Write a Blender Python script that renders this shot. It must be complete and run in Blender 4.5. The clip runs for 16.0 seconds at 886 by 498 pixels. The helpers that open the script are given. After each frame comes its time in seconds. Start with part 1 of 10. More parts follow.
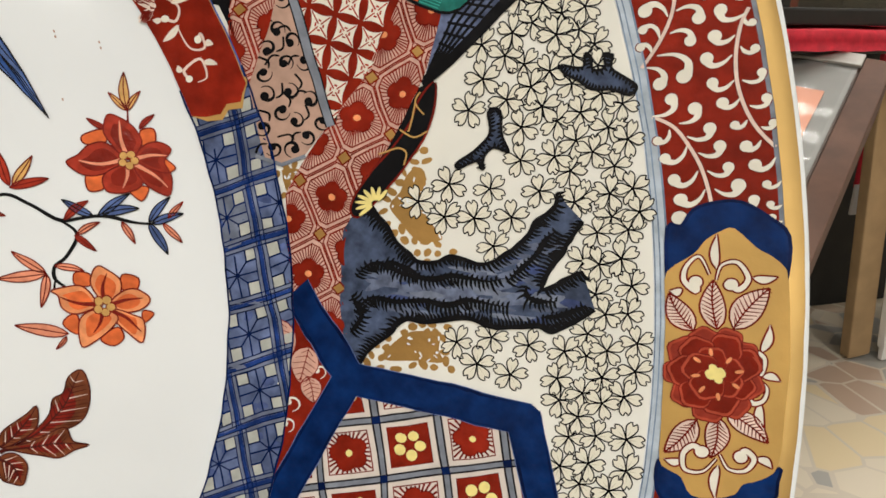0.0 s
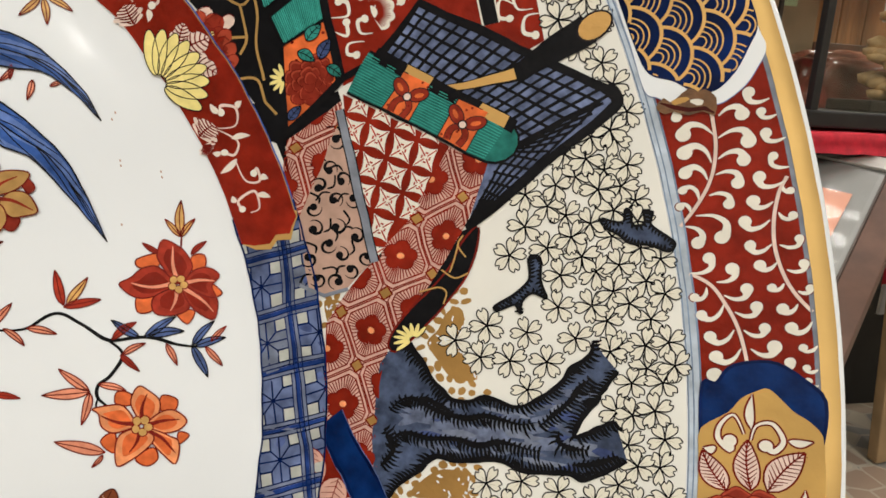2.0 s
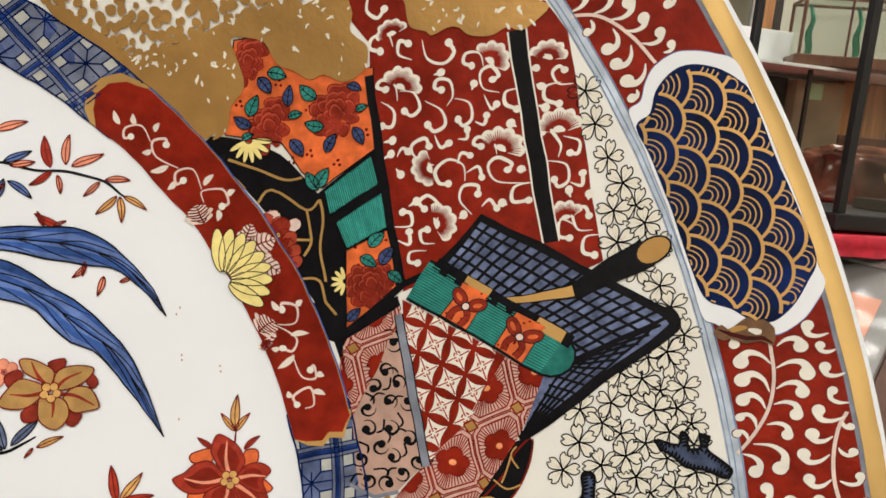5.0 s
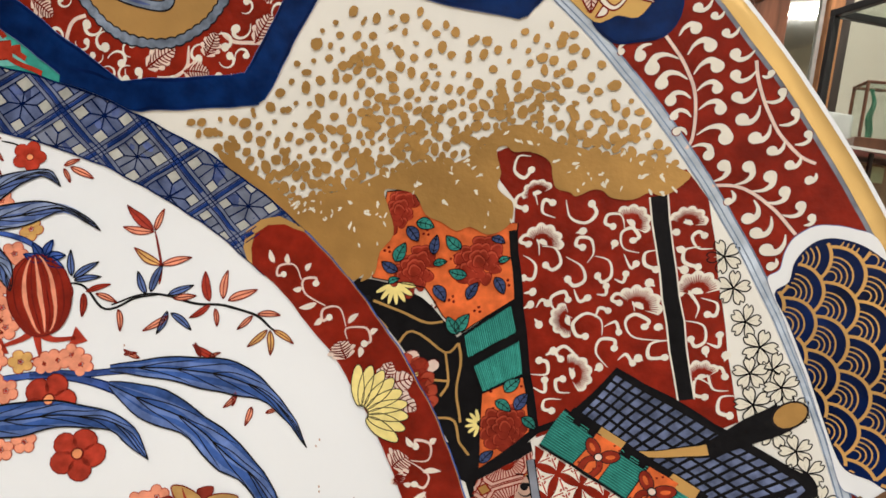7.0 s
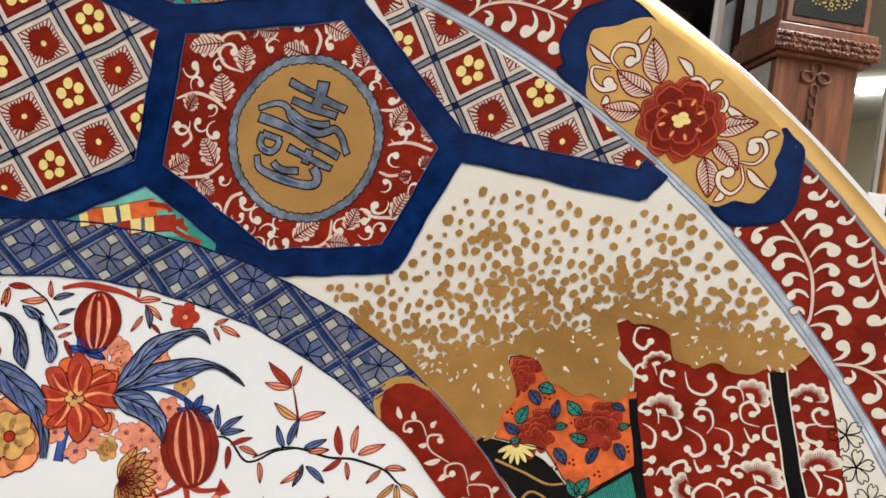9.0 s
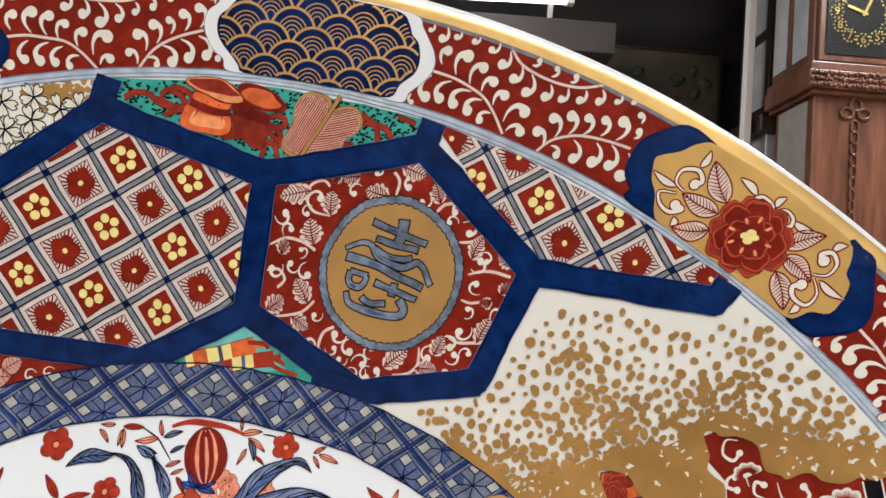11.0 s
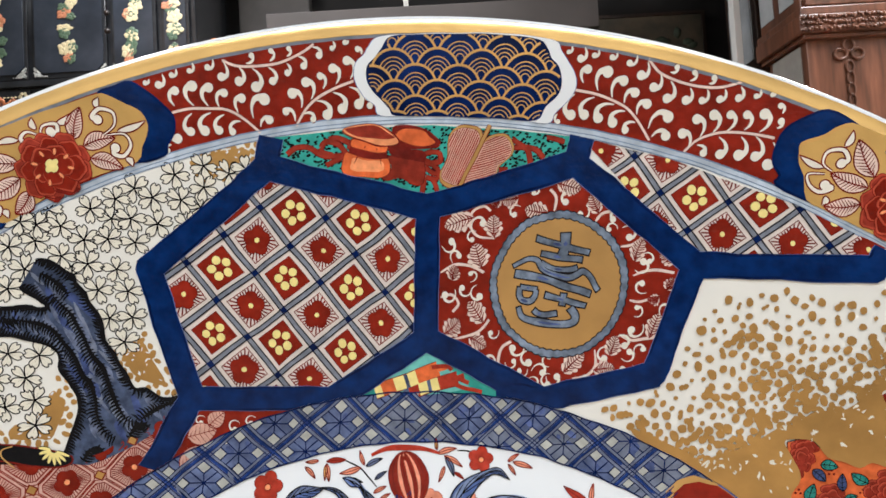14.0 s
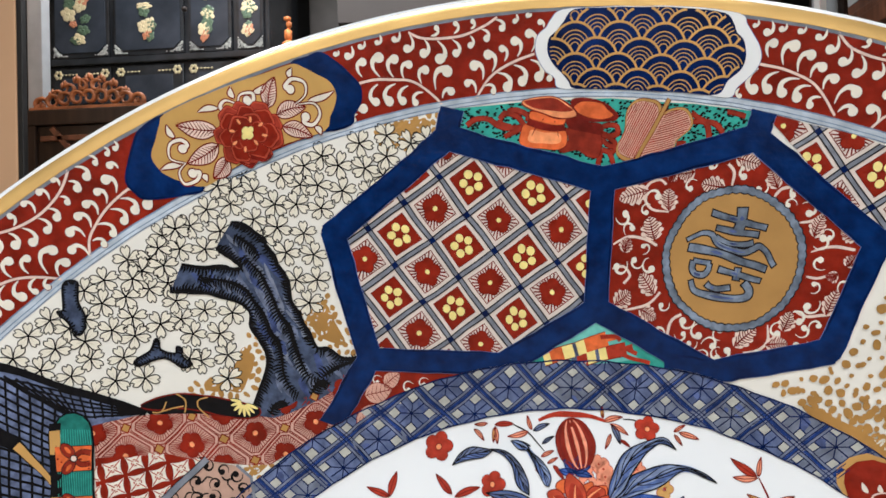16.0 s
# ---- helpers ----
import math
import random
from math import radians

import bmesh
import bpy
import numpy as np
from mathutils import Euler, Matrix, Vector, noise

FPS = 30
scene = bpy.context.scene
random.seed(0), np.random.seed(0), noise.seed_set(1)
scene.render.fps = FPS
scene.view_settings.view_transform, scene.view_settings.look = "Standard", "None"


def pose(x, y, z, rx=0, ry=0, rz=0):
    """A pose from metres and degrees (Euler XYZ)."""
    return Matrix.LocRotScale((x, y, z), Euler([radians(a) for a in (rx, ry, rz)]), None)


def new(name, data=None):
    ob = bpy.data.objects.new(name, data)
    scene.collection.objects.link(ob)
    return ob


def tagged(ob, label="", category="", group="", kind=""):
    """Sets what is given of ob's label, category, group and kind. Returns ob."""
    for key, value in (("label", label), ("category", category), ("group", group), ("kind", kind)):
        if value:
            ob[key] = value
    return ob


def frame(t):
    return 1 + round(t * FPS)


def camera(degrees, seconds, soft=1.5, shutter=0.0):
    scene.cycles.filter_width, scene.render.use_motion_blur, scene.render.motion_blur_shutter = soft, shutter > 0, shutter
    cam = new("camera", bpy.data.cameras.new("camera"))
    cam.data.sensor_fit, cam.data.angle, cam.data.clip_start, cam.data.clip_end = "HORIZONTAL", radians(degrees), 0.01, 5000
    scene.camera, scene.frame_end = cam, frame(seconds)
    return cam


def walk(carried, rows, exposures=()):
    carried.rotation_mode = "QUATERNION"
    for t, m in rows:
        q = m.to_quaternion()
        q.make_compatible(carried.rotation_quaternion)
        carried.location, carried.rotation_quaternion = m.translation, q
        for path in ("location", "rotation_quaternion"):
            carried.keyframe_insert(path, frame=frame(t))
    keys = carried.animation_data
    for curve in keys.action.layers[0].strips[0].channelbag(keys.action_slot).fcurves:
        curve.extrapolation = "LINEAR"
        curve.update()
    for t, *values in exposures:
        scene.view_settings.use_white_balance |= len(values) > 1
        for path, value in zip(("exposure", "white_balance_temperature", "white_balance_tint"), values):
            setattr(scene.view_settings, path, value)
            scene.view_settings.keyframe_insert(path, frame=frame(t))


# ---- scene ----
from mathutils.geometry import tessellate_polygon

cam = camera(64.0, 16.0, 1.6)
ROWS = [
    (0.0, 0.2264, -0.1997, 0.8001, 71.224, -0.970, -15.372),
    (0.5, 0.2237, -0.1963, 0.8047, 72.641, -1.795, -14.447),
    (1.0, 0.2215, -0.1955, 0.8106, 74.034, -2.668, -13.674),
    (1.5, 0.2198, -0.1953, 0.8180, 75.260, -3.310, -12.912),
    (2.0, 0.2194, -0.1957, 0.8265, 76.462, -3.484, -13.014),
    (2.5, 0.2200, -0.1998, 0.8370, 78.249, -3.652, -12.647),
    (3.0, 0.2156, -0.1991, 0.8448, 79.309, -3.749, -12.227),
    (5.5, 0.1970, -0.1833, 0.8856, 81.620, -5.815, -10.911),
    (6.0, 0.1878, -0.1839, 0.8914, 82.345, -6.392, -10.341),
    (6.5, 0.1761, -0.1824, 0.8994, 83.303, -7.047, -9.501),
    (7.0, 0.1604, -0.1851, 0.9108, 85.035, -7.441, -8.014),
    (7.5, 0.1482, -0.1886, 0.9227, 86.254, -7.904, -6.421),
    (8.0, 0.1410, -0.1920, 0.9320, 87.444, -8.162, -5.305),
    (8.5, 0.1332, -0.1941, 0.9394, 88.572, -8.233, -4.576),
    (9.0, 0.1246, -0.1979, 0.9471, 89.836, -8.117, -3.807),
    (9.5, 0.1179, -0.2004, 0.9536, 91.147, -7.551, -2.829),
    (10.0, 0.1133, -0.2046, 0.9609, 92.469, -6.738, -1.782),
    (12.5, 0.0695, -0.2273, 0.9881, 94.063, 0.766, -0.270),
    (13.0, 0.0520, -0.2303, 0.9875, 93.898, 2.742, -0.696),
    (13.5, 0.0387, -0.2323, 0.9864, 93.350, 3.410, -0.828),
    (14.0, 0.0242, -0.2340, 0.9865, 92.965, 3.463, -0.353),
    (14.5, 0.0077, -0.2364, 0.9867, 92.753, 3.156, 0.458),
    (15.0, -0.0081, -0.2414, 0.9875, 92.718, 2.749, 1.478),
    (15.5, -0.0223, -0.2440, 0.9850, 92.394, 2.149, 2.513),
    (16.0, -0.0362, -0.2433, 0.9835, 91.644, 1.922, 3.540),
]
walk(cam, [(t, pose(x, y, z, rx, ry, rz)) for t, x, y, z, rx, ry, rz in ROWS],
     [(0.0, -0.22, 6560, 6), (3.0, -0.18, 6560, 7), (6.0, -0.16, 6550, 9), (9.0, -0.18, 6400, 10), (12.5, -0.09, 6000, 9), (16.0, -0.09, 5950, 8)])

# ---- world and light ----
world = bpy.data.worlds.new("world")
world.use_nodes = True
world.node_tree.nodes["Background"].inputs[0].default_value = (0.75, 0.85, 1.0, 1)
world.node_tree.nodes["Background"].inputs[1].default_value = 0.15
scene.world = world


def tube_or_fill_light(x, y, z, length, watts, turn=0, wide=0.22, tint=(1.0, 0.965, 0.925)):
    lamp = bpy.data.lights.new("tube_or_fill_light", "AREA")
    lamp.shape, lamp.size, lamp.size_y, lamp.energy, lamp.color = "RECTANGLE", length, wide, watts, tint
    ob = new("tube_or_fill_light", lamp)
    ob.matrix_world = pose(x, y, z, 0, 0, turn)
    return ob


LAMPS = [(0.9, -1.3, 2.66, 90), (-0.9, -1.3, 2.66, 90), (0.0, -2.6, 2.66, 0), (-0.13, 2.3, 2.42, 0), (1.75, 1.2, 2.66, 90), (-0.95, 1.75, 2.66, 90), (3.88, -0.05, 2.66, 46)]
tube_or_fill_light(0.9, -1.3, 2.62, 1.2, 24, 90)
tube_or_fill_light(-0.9, -1.3, 2.62, 1.2, 34, 90)
tube_or_fill_light(0.0, -2.6, 2.62, 1.2, 54, 0)
tube_or_fill_light(-0.13, 2.3, 2.385, 1.0, 7, 0, 0.08)
# unseen fill lamp, added to brighten the things on the right
tube_or_fill_light(1.75, 1.2, 2.62, 1.2, 48, 90)
# unseen fill lamp, added to light the lacquer cabinet
tube_or_fill_light(-0.95, 1.75, 2.62, 1.2, 26, 90)
tube_or_fill_light(3.88, -0.05, 2.62, 1.2, 34, 46, 0.07)


# ---- materials ----
def material(name, colour, rough=0.4, metal=0.0, vary=0.12, scale=40.0, bump=0.0, bump_scale=200.0, second=None, amount=0.0, coat=0.0, stretch=None, glow=0.0):
    m = bpy.data.materials.new(name)
    m.use_nodes = True
    nt = m.node_tree
    bsdf = nt.nodes["Principled BSDF"]
    coord = nt.nodes.new("ShaderNodeTexCoord")
    mapping = nt.nodes.new("ShaderNodeMapping")
    nt.links.new(coord.outputs["Object"], mapping.inputs["Vector"])
    if stretch:
        mapping.inputs["Scale"].default_value = stretch
    noise_a = nt.nodes.new("ShaderNodeTexNoise")
    noise_a.inputs["Scale"].default_value = scale
    noise_a.inputs["Detail"].default_value = 5
    nt.links.new(mapping.outputs[0], noise_a.inputs["Vector"])
    ramp = nt.nodes.new("ShaderNodeValToRGB")
    other = second or tuple(min(1, c * (1 + 2.2 * vary)) for c in colour)
    low = tuple(c * (1 - vary) for c in colour)
    ramp.color_ramp.elements[0].position, ramp.color_ramp.elements[1].position = 0.32, 0.68
    ramp.color_ramp.elements[0].color = (*low, 1)
    ramp.color_ramp.elements[1].color = (*other, 1) if second else (*[min(1, c * (1 + vary)) for c in colour], 1)
    nt.links.new(noise_a.outputs["Fac"], ramp.inputs["Fac"])
    broad = nt.nodes.new("ShaderNodeTexNoise")
    broad.inputs["Scale"].default_value, broad.inputs["Detail"].default_value = scale * 0.21, 3
    nt.links.new(mapping.outputs[0], broad.inputs["Vector"])
    tone = nt.nodes.new("ShaderNodeMapRange")
    tone.inputs["From Min"].default_value, tone.inputs["From Max"].default_value = 0.3, 0.7
    tone.inputs["To Min"].default_value, tone.inputs["To Max"].default_value = 1 - 0.9 * vary, 1 + 0.6 * vary
    nt.links.new(broad.outputs["Fac"], tone.inputs["Value"])
    wash = nt.nodes.new("ShaderNodeMix")
    wash.data_type, wash.blend_type = "RGBA", "MULTIPLY"
    wash.inputs["Factor"].default_value = 1
    nt.links.new(ramp.outputs["Color"], wash.inputs["A"])
    nt.links.new(tone.outputs[0], wash.inputs["B"])
    nt.links.new(wash.outputs["Result"], bsdf.inputs["Base Color"])
    bsdf.inputs["Metallic"].default_value = metal
    rmap = nt.nodes.new("ShaderNodeMapRange")
    rmap.inputs["To Min"].default_value, rmap.inputs["To Max"].default_value = rough * 0.75, min(1, rough * 1.3)
    noise_b = nt.nodes.new("ShaderNodeTexNoise")
    noise_b.inputs["Scale"].default_value = scale * 0.23
    nt.links.new(mapping.outputs[0], noise_b.inputs["Vector"])
    nt.links.new(noise_b.outputs["Fac"], rmap.inputs["Value"])
    nt.links.new(rmap.outputs[0], bsdf.inputs["Roughness"])
    if coat:
        bsdf.inputs["Coat Weight"].default_value = coat
        bsdf.inputs["Coat Roughness"].default_value = 0.06
    if bump:
        b = nt.nodes.new("ShaderNodeBump")
        b.inputs["Strength"].default_value, b.inputs["Distance"].default_value = bump, 0.001
        n3 = nt.nodes.new("ShaderNodeTexNoise")
        n3.inputs["Scale"].default_value, n3.inputs["Detail"].default_value = bump_scale, 3
        nt.links.new(mapping.outputs[0], n3.inputs["Vector"])
        nt.links.new(n3.outputs["Fac"], b.inputs["Height"])
        nt.links.new(b.outputs["Normal"], bsdf.inputs["Normal"])
    if glow:
        bsdf.inputs["Emission Color"].default_value = (*colour, 1)
        bsdf.inputs["Emission Strength"].default_value = glow
    return m


def enamel(name, colour, vary=0.16, scale=55.0, rough=0.2, bump=0.12, metal=0.0, second=None):
    """Brushed overglaze colour: mottled at the brush's width, thinly glazed."""
    m = material(name, colour, rough, metal, vary, 3.2 * scale, bump, 420.0, second)
    m.node_tree.nodes["Principled BSDF"].inputs["Specular IOR Level"].default_value = 0.14
    return m


# same white glaze: reflected cream tint put into the colour, plus faint staining
PANELTINT = material("white glaze with reflected cream tint", (0.780, 0.775, 0.730), 0.1, 0, 0.035, 22, 0.03, 60)
PORC = material("porcelain glaze", (0.775, 0.808, 0.845), 0.09, 0, 0.015, 14, 0.03, 60)
WHITE = enamel("raised white", (0.76, 0.73, 0.65), 0.05, 60, 0.2, 0.1)
RED = enamel("iron red", (0.212, 0.0155, 0.0072), 0.26, 38, 0.2, 0.25)
REDD = enamel("deep red", (0.16, 0.012, 0.008), 0.3, 60)
REDM = enamel("red lake", (0.36, 0.035, 0.018), 0.25, 90)
ORANGE = enamel("orange enamel", (0.68, 0.14, 0.04), 0.22, 70)
ORANGEL = enamel("pale orange enamel", (0.80, 0.30, 0.13), 0.18, 80)
PINK = enamel("pink wash", (0.62, 0.36, 0.29), 0.10, 80)
MAUVE = enamel("mauve wash", (0.46, 0.30, 0.24), 0.12, 60)
BLUE = enamel("cobalt blue", (0.0016, 0.0130, 0.074), 0.2, 34, 0.12, 0.12, second=(0.0030, 0.0250, 0.128))
NAVY = enamel("deep cobalt", (0.0020, 0.0115, 0.070), 0.5, 26, 0.12, 0.06)
SLATE = enamel("slate blue wash", (0.120, 0.150, 0.265), 0.45, 70, 0.18)
WASH = enamel("blue wash", (0.14, 0.20, 0.43), 0.32, 50, 0.15)
SKYB = enamel("pale blue wash", (0.46, 0.53, 0.62), 0.22, 40, 0.12, 0.05)
RINGL = enamel("grey-blue line", (0.19, 0.255, 0.37), 0.3, 50, 0.15)
STEEL = enamel("grey blue", (0.20, 0.22, 0.27), 0.2, 60)
BLACK = enamel("black line", (0.006, 0.006, 0.0075), 0.2, 80, 0.24)
INK = enamel("dark line", (0.014, 0.011, 0.014), 0.2, 80, 0.25)
GOLD = material("gilding", (0.50, 0.285, 0.088), 0.34, 0.65, 0.12, 60, 0.12, 500)
GOLDL = material("bright gilding", (0.86, 0.57, 0.21), 0.2, 0.62, 0.14, 26, 0.05, 160)
GOLDP = material("pale gilding", (0.58, 0.355, 0.105), 0.34, 0.35, 0.12, 40, 0.10, 400)
ROSEW = enamel("pale rose line", (0.74, 0.58, 0.51), 0.10, 80)
GOLDM = material("worn gilding", (0.62, 0.37, 0.12), 0.32, 0.45, 0.14, 30, 0.08, 300)
YELLOW = enamel("pale yellow enamel", (0.82, 0.70, 0.27), 0.08, 80)
TEAL = enamel("turquoise enamel", (0.045, 0.33, 0.28), 0.2, 60)
TEALD = enamel("dark green enamel", (0.02, 0.15, 0.13), 0.25, 80)
LEAFB = enamel("leaf blue", (0.045, 0.095, 0.34), 0.4, 60)
SLATEB = enamel("dull blue wash", (0.050, 0.075, 0.190), 0.35, 60)
REDK = enamel("brick red wash", (0.255, 0.028, 0.015), 0.3, 60)
REDL = enamel("pinkish red wash", (0.275, 0.034, 0.020), 0.25, 60)
REDP = enamel("pale petal edge", (0.40, 0.062, 0.032), 0.2, 60)
PETAL = enamel("creamy petal white", (0.74, 0.71, 0.61), 0.07, 60, 0.2, 0.1)
GREYP = enamel("greyish petal wash", (0.53, 0.50, 0.41), 0.1, 60, 0.2, 0.1)
MAPLE = enamel("brown red leaf wash", (0.135, 0.038, 0.016), 0.35, 60)
BLACKR = enamel("dark red line", (0.060, 0.010, 0.008), 0.2, 60)
BARKD = enamel("dark slate wash", (0.055, 0.074, 0.132), 0.45, 70, 0.18)
BROWN = material("rough scar", (0.12, 0.055, 0.020), 0.7, 0, 0.5, 120, 0.8, 300)

# ---- drawing on the dish: shapes in the plane of its rim, one unit being the radius of the pale ring ----
U = 0.36
STEP = 0.00007
TURN3 = [0, 120, 240]


def height(r):
    """Height of the dish's face above the pale ring at the radius r."""
    r = np.asarray(r, float)
    z = np.where(r < 0.599, -0.1669, np.where(r < 1, -0.1669 + 0.1669 * (r - 0.599) / 0.401, 0.0569 * (r - 1) / 0.1166))
    z = z - 9.0 * np.clip(r - 1.097, 0, 1) ** 2
    soft = np.clip((r - 0.569) / 0.06, 0, 1)
    z = np.where((r > 0.569) & (r < 0.629), -0.1669 + 0.01248 * soft ** 2, z)
    return z


def slope(r):
    return (height(r + 1e-4) - height(r - 1e-4)) / 2e-4


def pt(r, a):
    return np.array([r * math.cos(radians(a)), r * math.sin(radians(a))])


def smooth(points, n=4, closed=True):
    """A smooth curve through the points."""
    p = np.asarray(points, float)
    k = len(p)
    out = []
    for i in range(k if closed else k - 1):
        if closed:
            a, b, c, d = p[i - 1], p[i], p[(i + 1) % k], p[(i + 2) % k]
        else:
            a, b, c, d = p[max(i - 1, 0)], p[i], p[i + 1], p[min(i + 2, k - 1)]
        for j in range(n):
            t = j / n
            out.append(0.5 * (2 * b + (c - a) * t + (2 * a - 5 * b + 4 * c - d) * t * t + (3 * b - a - 3 * c + d) * t ** 3))
    if not closed:
        out.append(p[-1])
    return np.array(out)


def poly(points):
    p = np.asarray(points, float)
    v = [Vector((x, y, 0)) for x, y in p]
    t = tessellate_polygon([v])
    return p[np.array(t, int)] if len(t) else np.zeros((0, 3, 2))


def stroke(points, width, ends=(1.0, 1.0)):
    """A brush line along the points; width may be a list; ends: widths at both ends, as parts of it."""
    p = np.asarray(points, float)
    n = len(p)
    w = np.full(n, width, float) if np.isscalar(width) else np.interp(np.linspace(0, 1, n), np.linspace(0, 1, len(width)), width)
    s = np.linspace(0, 1, n)
    w = w * np.interp(s, [0, 0.25, 0.75, 1], [ends[0], 1, 1, ends[1]])
    d = np.gradient(p, axis=0)
    d /= np.maximum(np.linalg.norm(d, axis=1, keepdims=True), 1e-9)
    q = np.c_[-d[:, 1], d[:, 0]] * w[:, None] / 2
    a, b = p + q, p - q
    t1 = np.stack([a[:-1], b[:-1], b[1:]], 1)
    t2 = np.stack([a[:-1], b[1:], a[1:]], 1)
    return np.concatenate([t1, t2])


def oval(c, a, b=None, turn=0, n=12, wob=0.0, rnd=random):
    b = b or a
    t = np.linspace(0, 2 * math.pi, n, endpoint=False)
    k = 1 + (np.array([rnd.uniform(-wob, wob) for _ in t]) if wob else 0)
    x, y = a * k * np.cos(t), b * k * np.sin(t)
    ca, sa = math.cos(radians(turn)), math.sin(radians(turn))
    p = np.c_[c[0] + ca * x - sa * y, c[1] + sa * x + ca * y]
    q = np.roll(p, -1, 0)
    return np.stack([np.tile(np.asarray(c, float), (n, 1)), p, q], 1)


def arc_pts(r, a0, a1, n=0):
    n = n or max(3, int(abs(a1 - a0) / 1.0) + 2)
    return np.array([pt(r, a) for a in np.linspace(a0, a1, n)])


def band(r0, r1, a0, a1, step=1.0):
    """A piece of a ring."""
    n = max(2, int(abs(a1 - a0) / step) + 1)
    a = np.linspace(a0, a1, n)
    i, o = np.array([pt(r0, x) for x in a]), np.array([pt(r1, x) for x in a])
    return np.concatenate([np.stack([i[:-1], o[:-1], o[1:]], 1), np.stack([i[:-1], o[1:], i[1:]], 1)])


def clip(tris, outline):
    """The triangles' parts inside a convex outline (anticlockwise)."""
    o = np.asarray(outline, float)
    area = np.sum(o[:, 0] * np.roll(o[:, 1], -1) - np.roll(o[:, 0], -1) * o[:, 1])
    if area < 0:
        o = o[::-1]
    edges = [(o[i], o[(i + 1) % len(o)] - o[i]) for i in range(len(o))]
    tris = np.asarray(tris)
    sides = np.stack([e[0] * (tris[..., 1] - b[1]) - e[1] * (tris[..., 0] - b[0]) for b, e in edges])
    whole = (sides >= 0).all(axis=(0, 2))
    gone = (sides < 0).all(axis=2).any(axis=0)
    out = [t for t in tris[whole]]
    for tri in tris[~whole & ~gone]:
        p = [tuple(v) for v in tri]
        for b, e in edges:
            q = []
            for i in range(len(p)):
                u, v = p[i - 1], p[i]
                su = e[0] * (u[1] - b[1]) - e[1] * (u[0] - b[0])
                sv = e[0] * (v[1] - b[1]) - e[1] * (v[0] - b[0])
                if (su < 0) != (sv < 0):
                    k = su / (su - sv)
                    q.append((u[0] + k * (v[0] - u[0]), u[1] + k * (v[1] - u[1])))
                if sv >= 0:
                    q.append(v)
            p = q
            if len(p) < 3:
                break
        for i in range(1, len(p) - 1):
            out.append(np.array([p[0], p[i], p[i + 1]]))
    return np.array(out) if out else np.zeros((0, 3, 2))


def moved(tris, c=(0, 0), turn=0, size=1.0):
    ca, sa = math.cos(radians(turn)) * size, math.sin(radians(turn)) * size
    t = np.asarray(tris)
    return np.stack([c[0] + ca * t[..., 0] - sa * t[..., 1], c[1] + sa * t[..., 0] + ca * t[..., 1]], -1)


def waver(p):
    """The slight unsteadiness of a hand-held brush, as a smooth shift of the drawing."""
    x, y = p[:, 0], p[:, 1]
    dx = np.sin(71 * x + 23 * y + 0.7) + 0.8 * np.sin(-37 * x + 97 * y + 2.1) + 0.6 * np.sin(150 * x + 121 * y)
    dy = np.sin(29 * x - 79 * y + 1.9) + 0.8 * np.sin(103 * x + 41 * y + 0.3) + 0.6 * np.sin(-131 * x + 160 * y)
    return p + 0.00062 * np.c_[dx, dy] * np.where(np.hypot(x, y) > 0.985, 0.35, 1.0)[:, None]


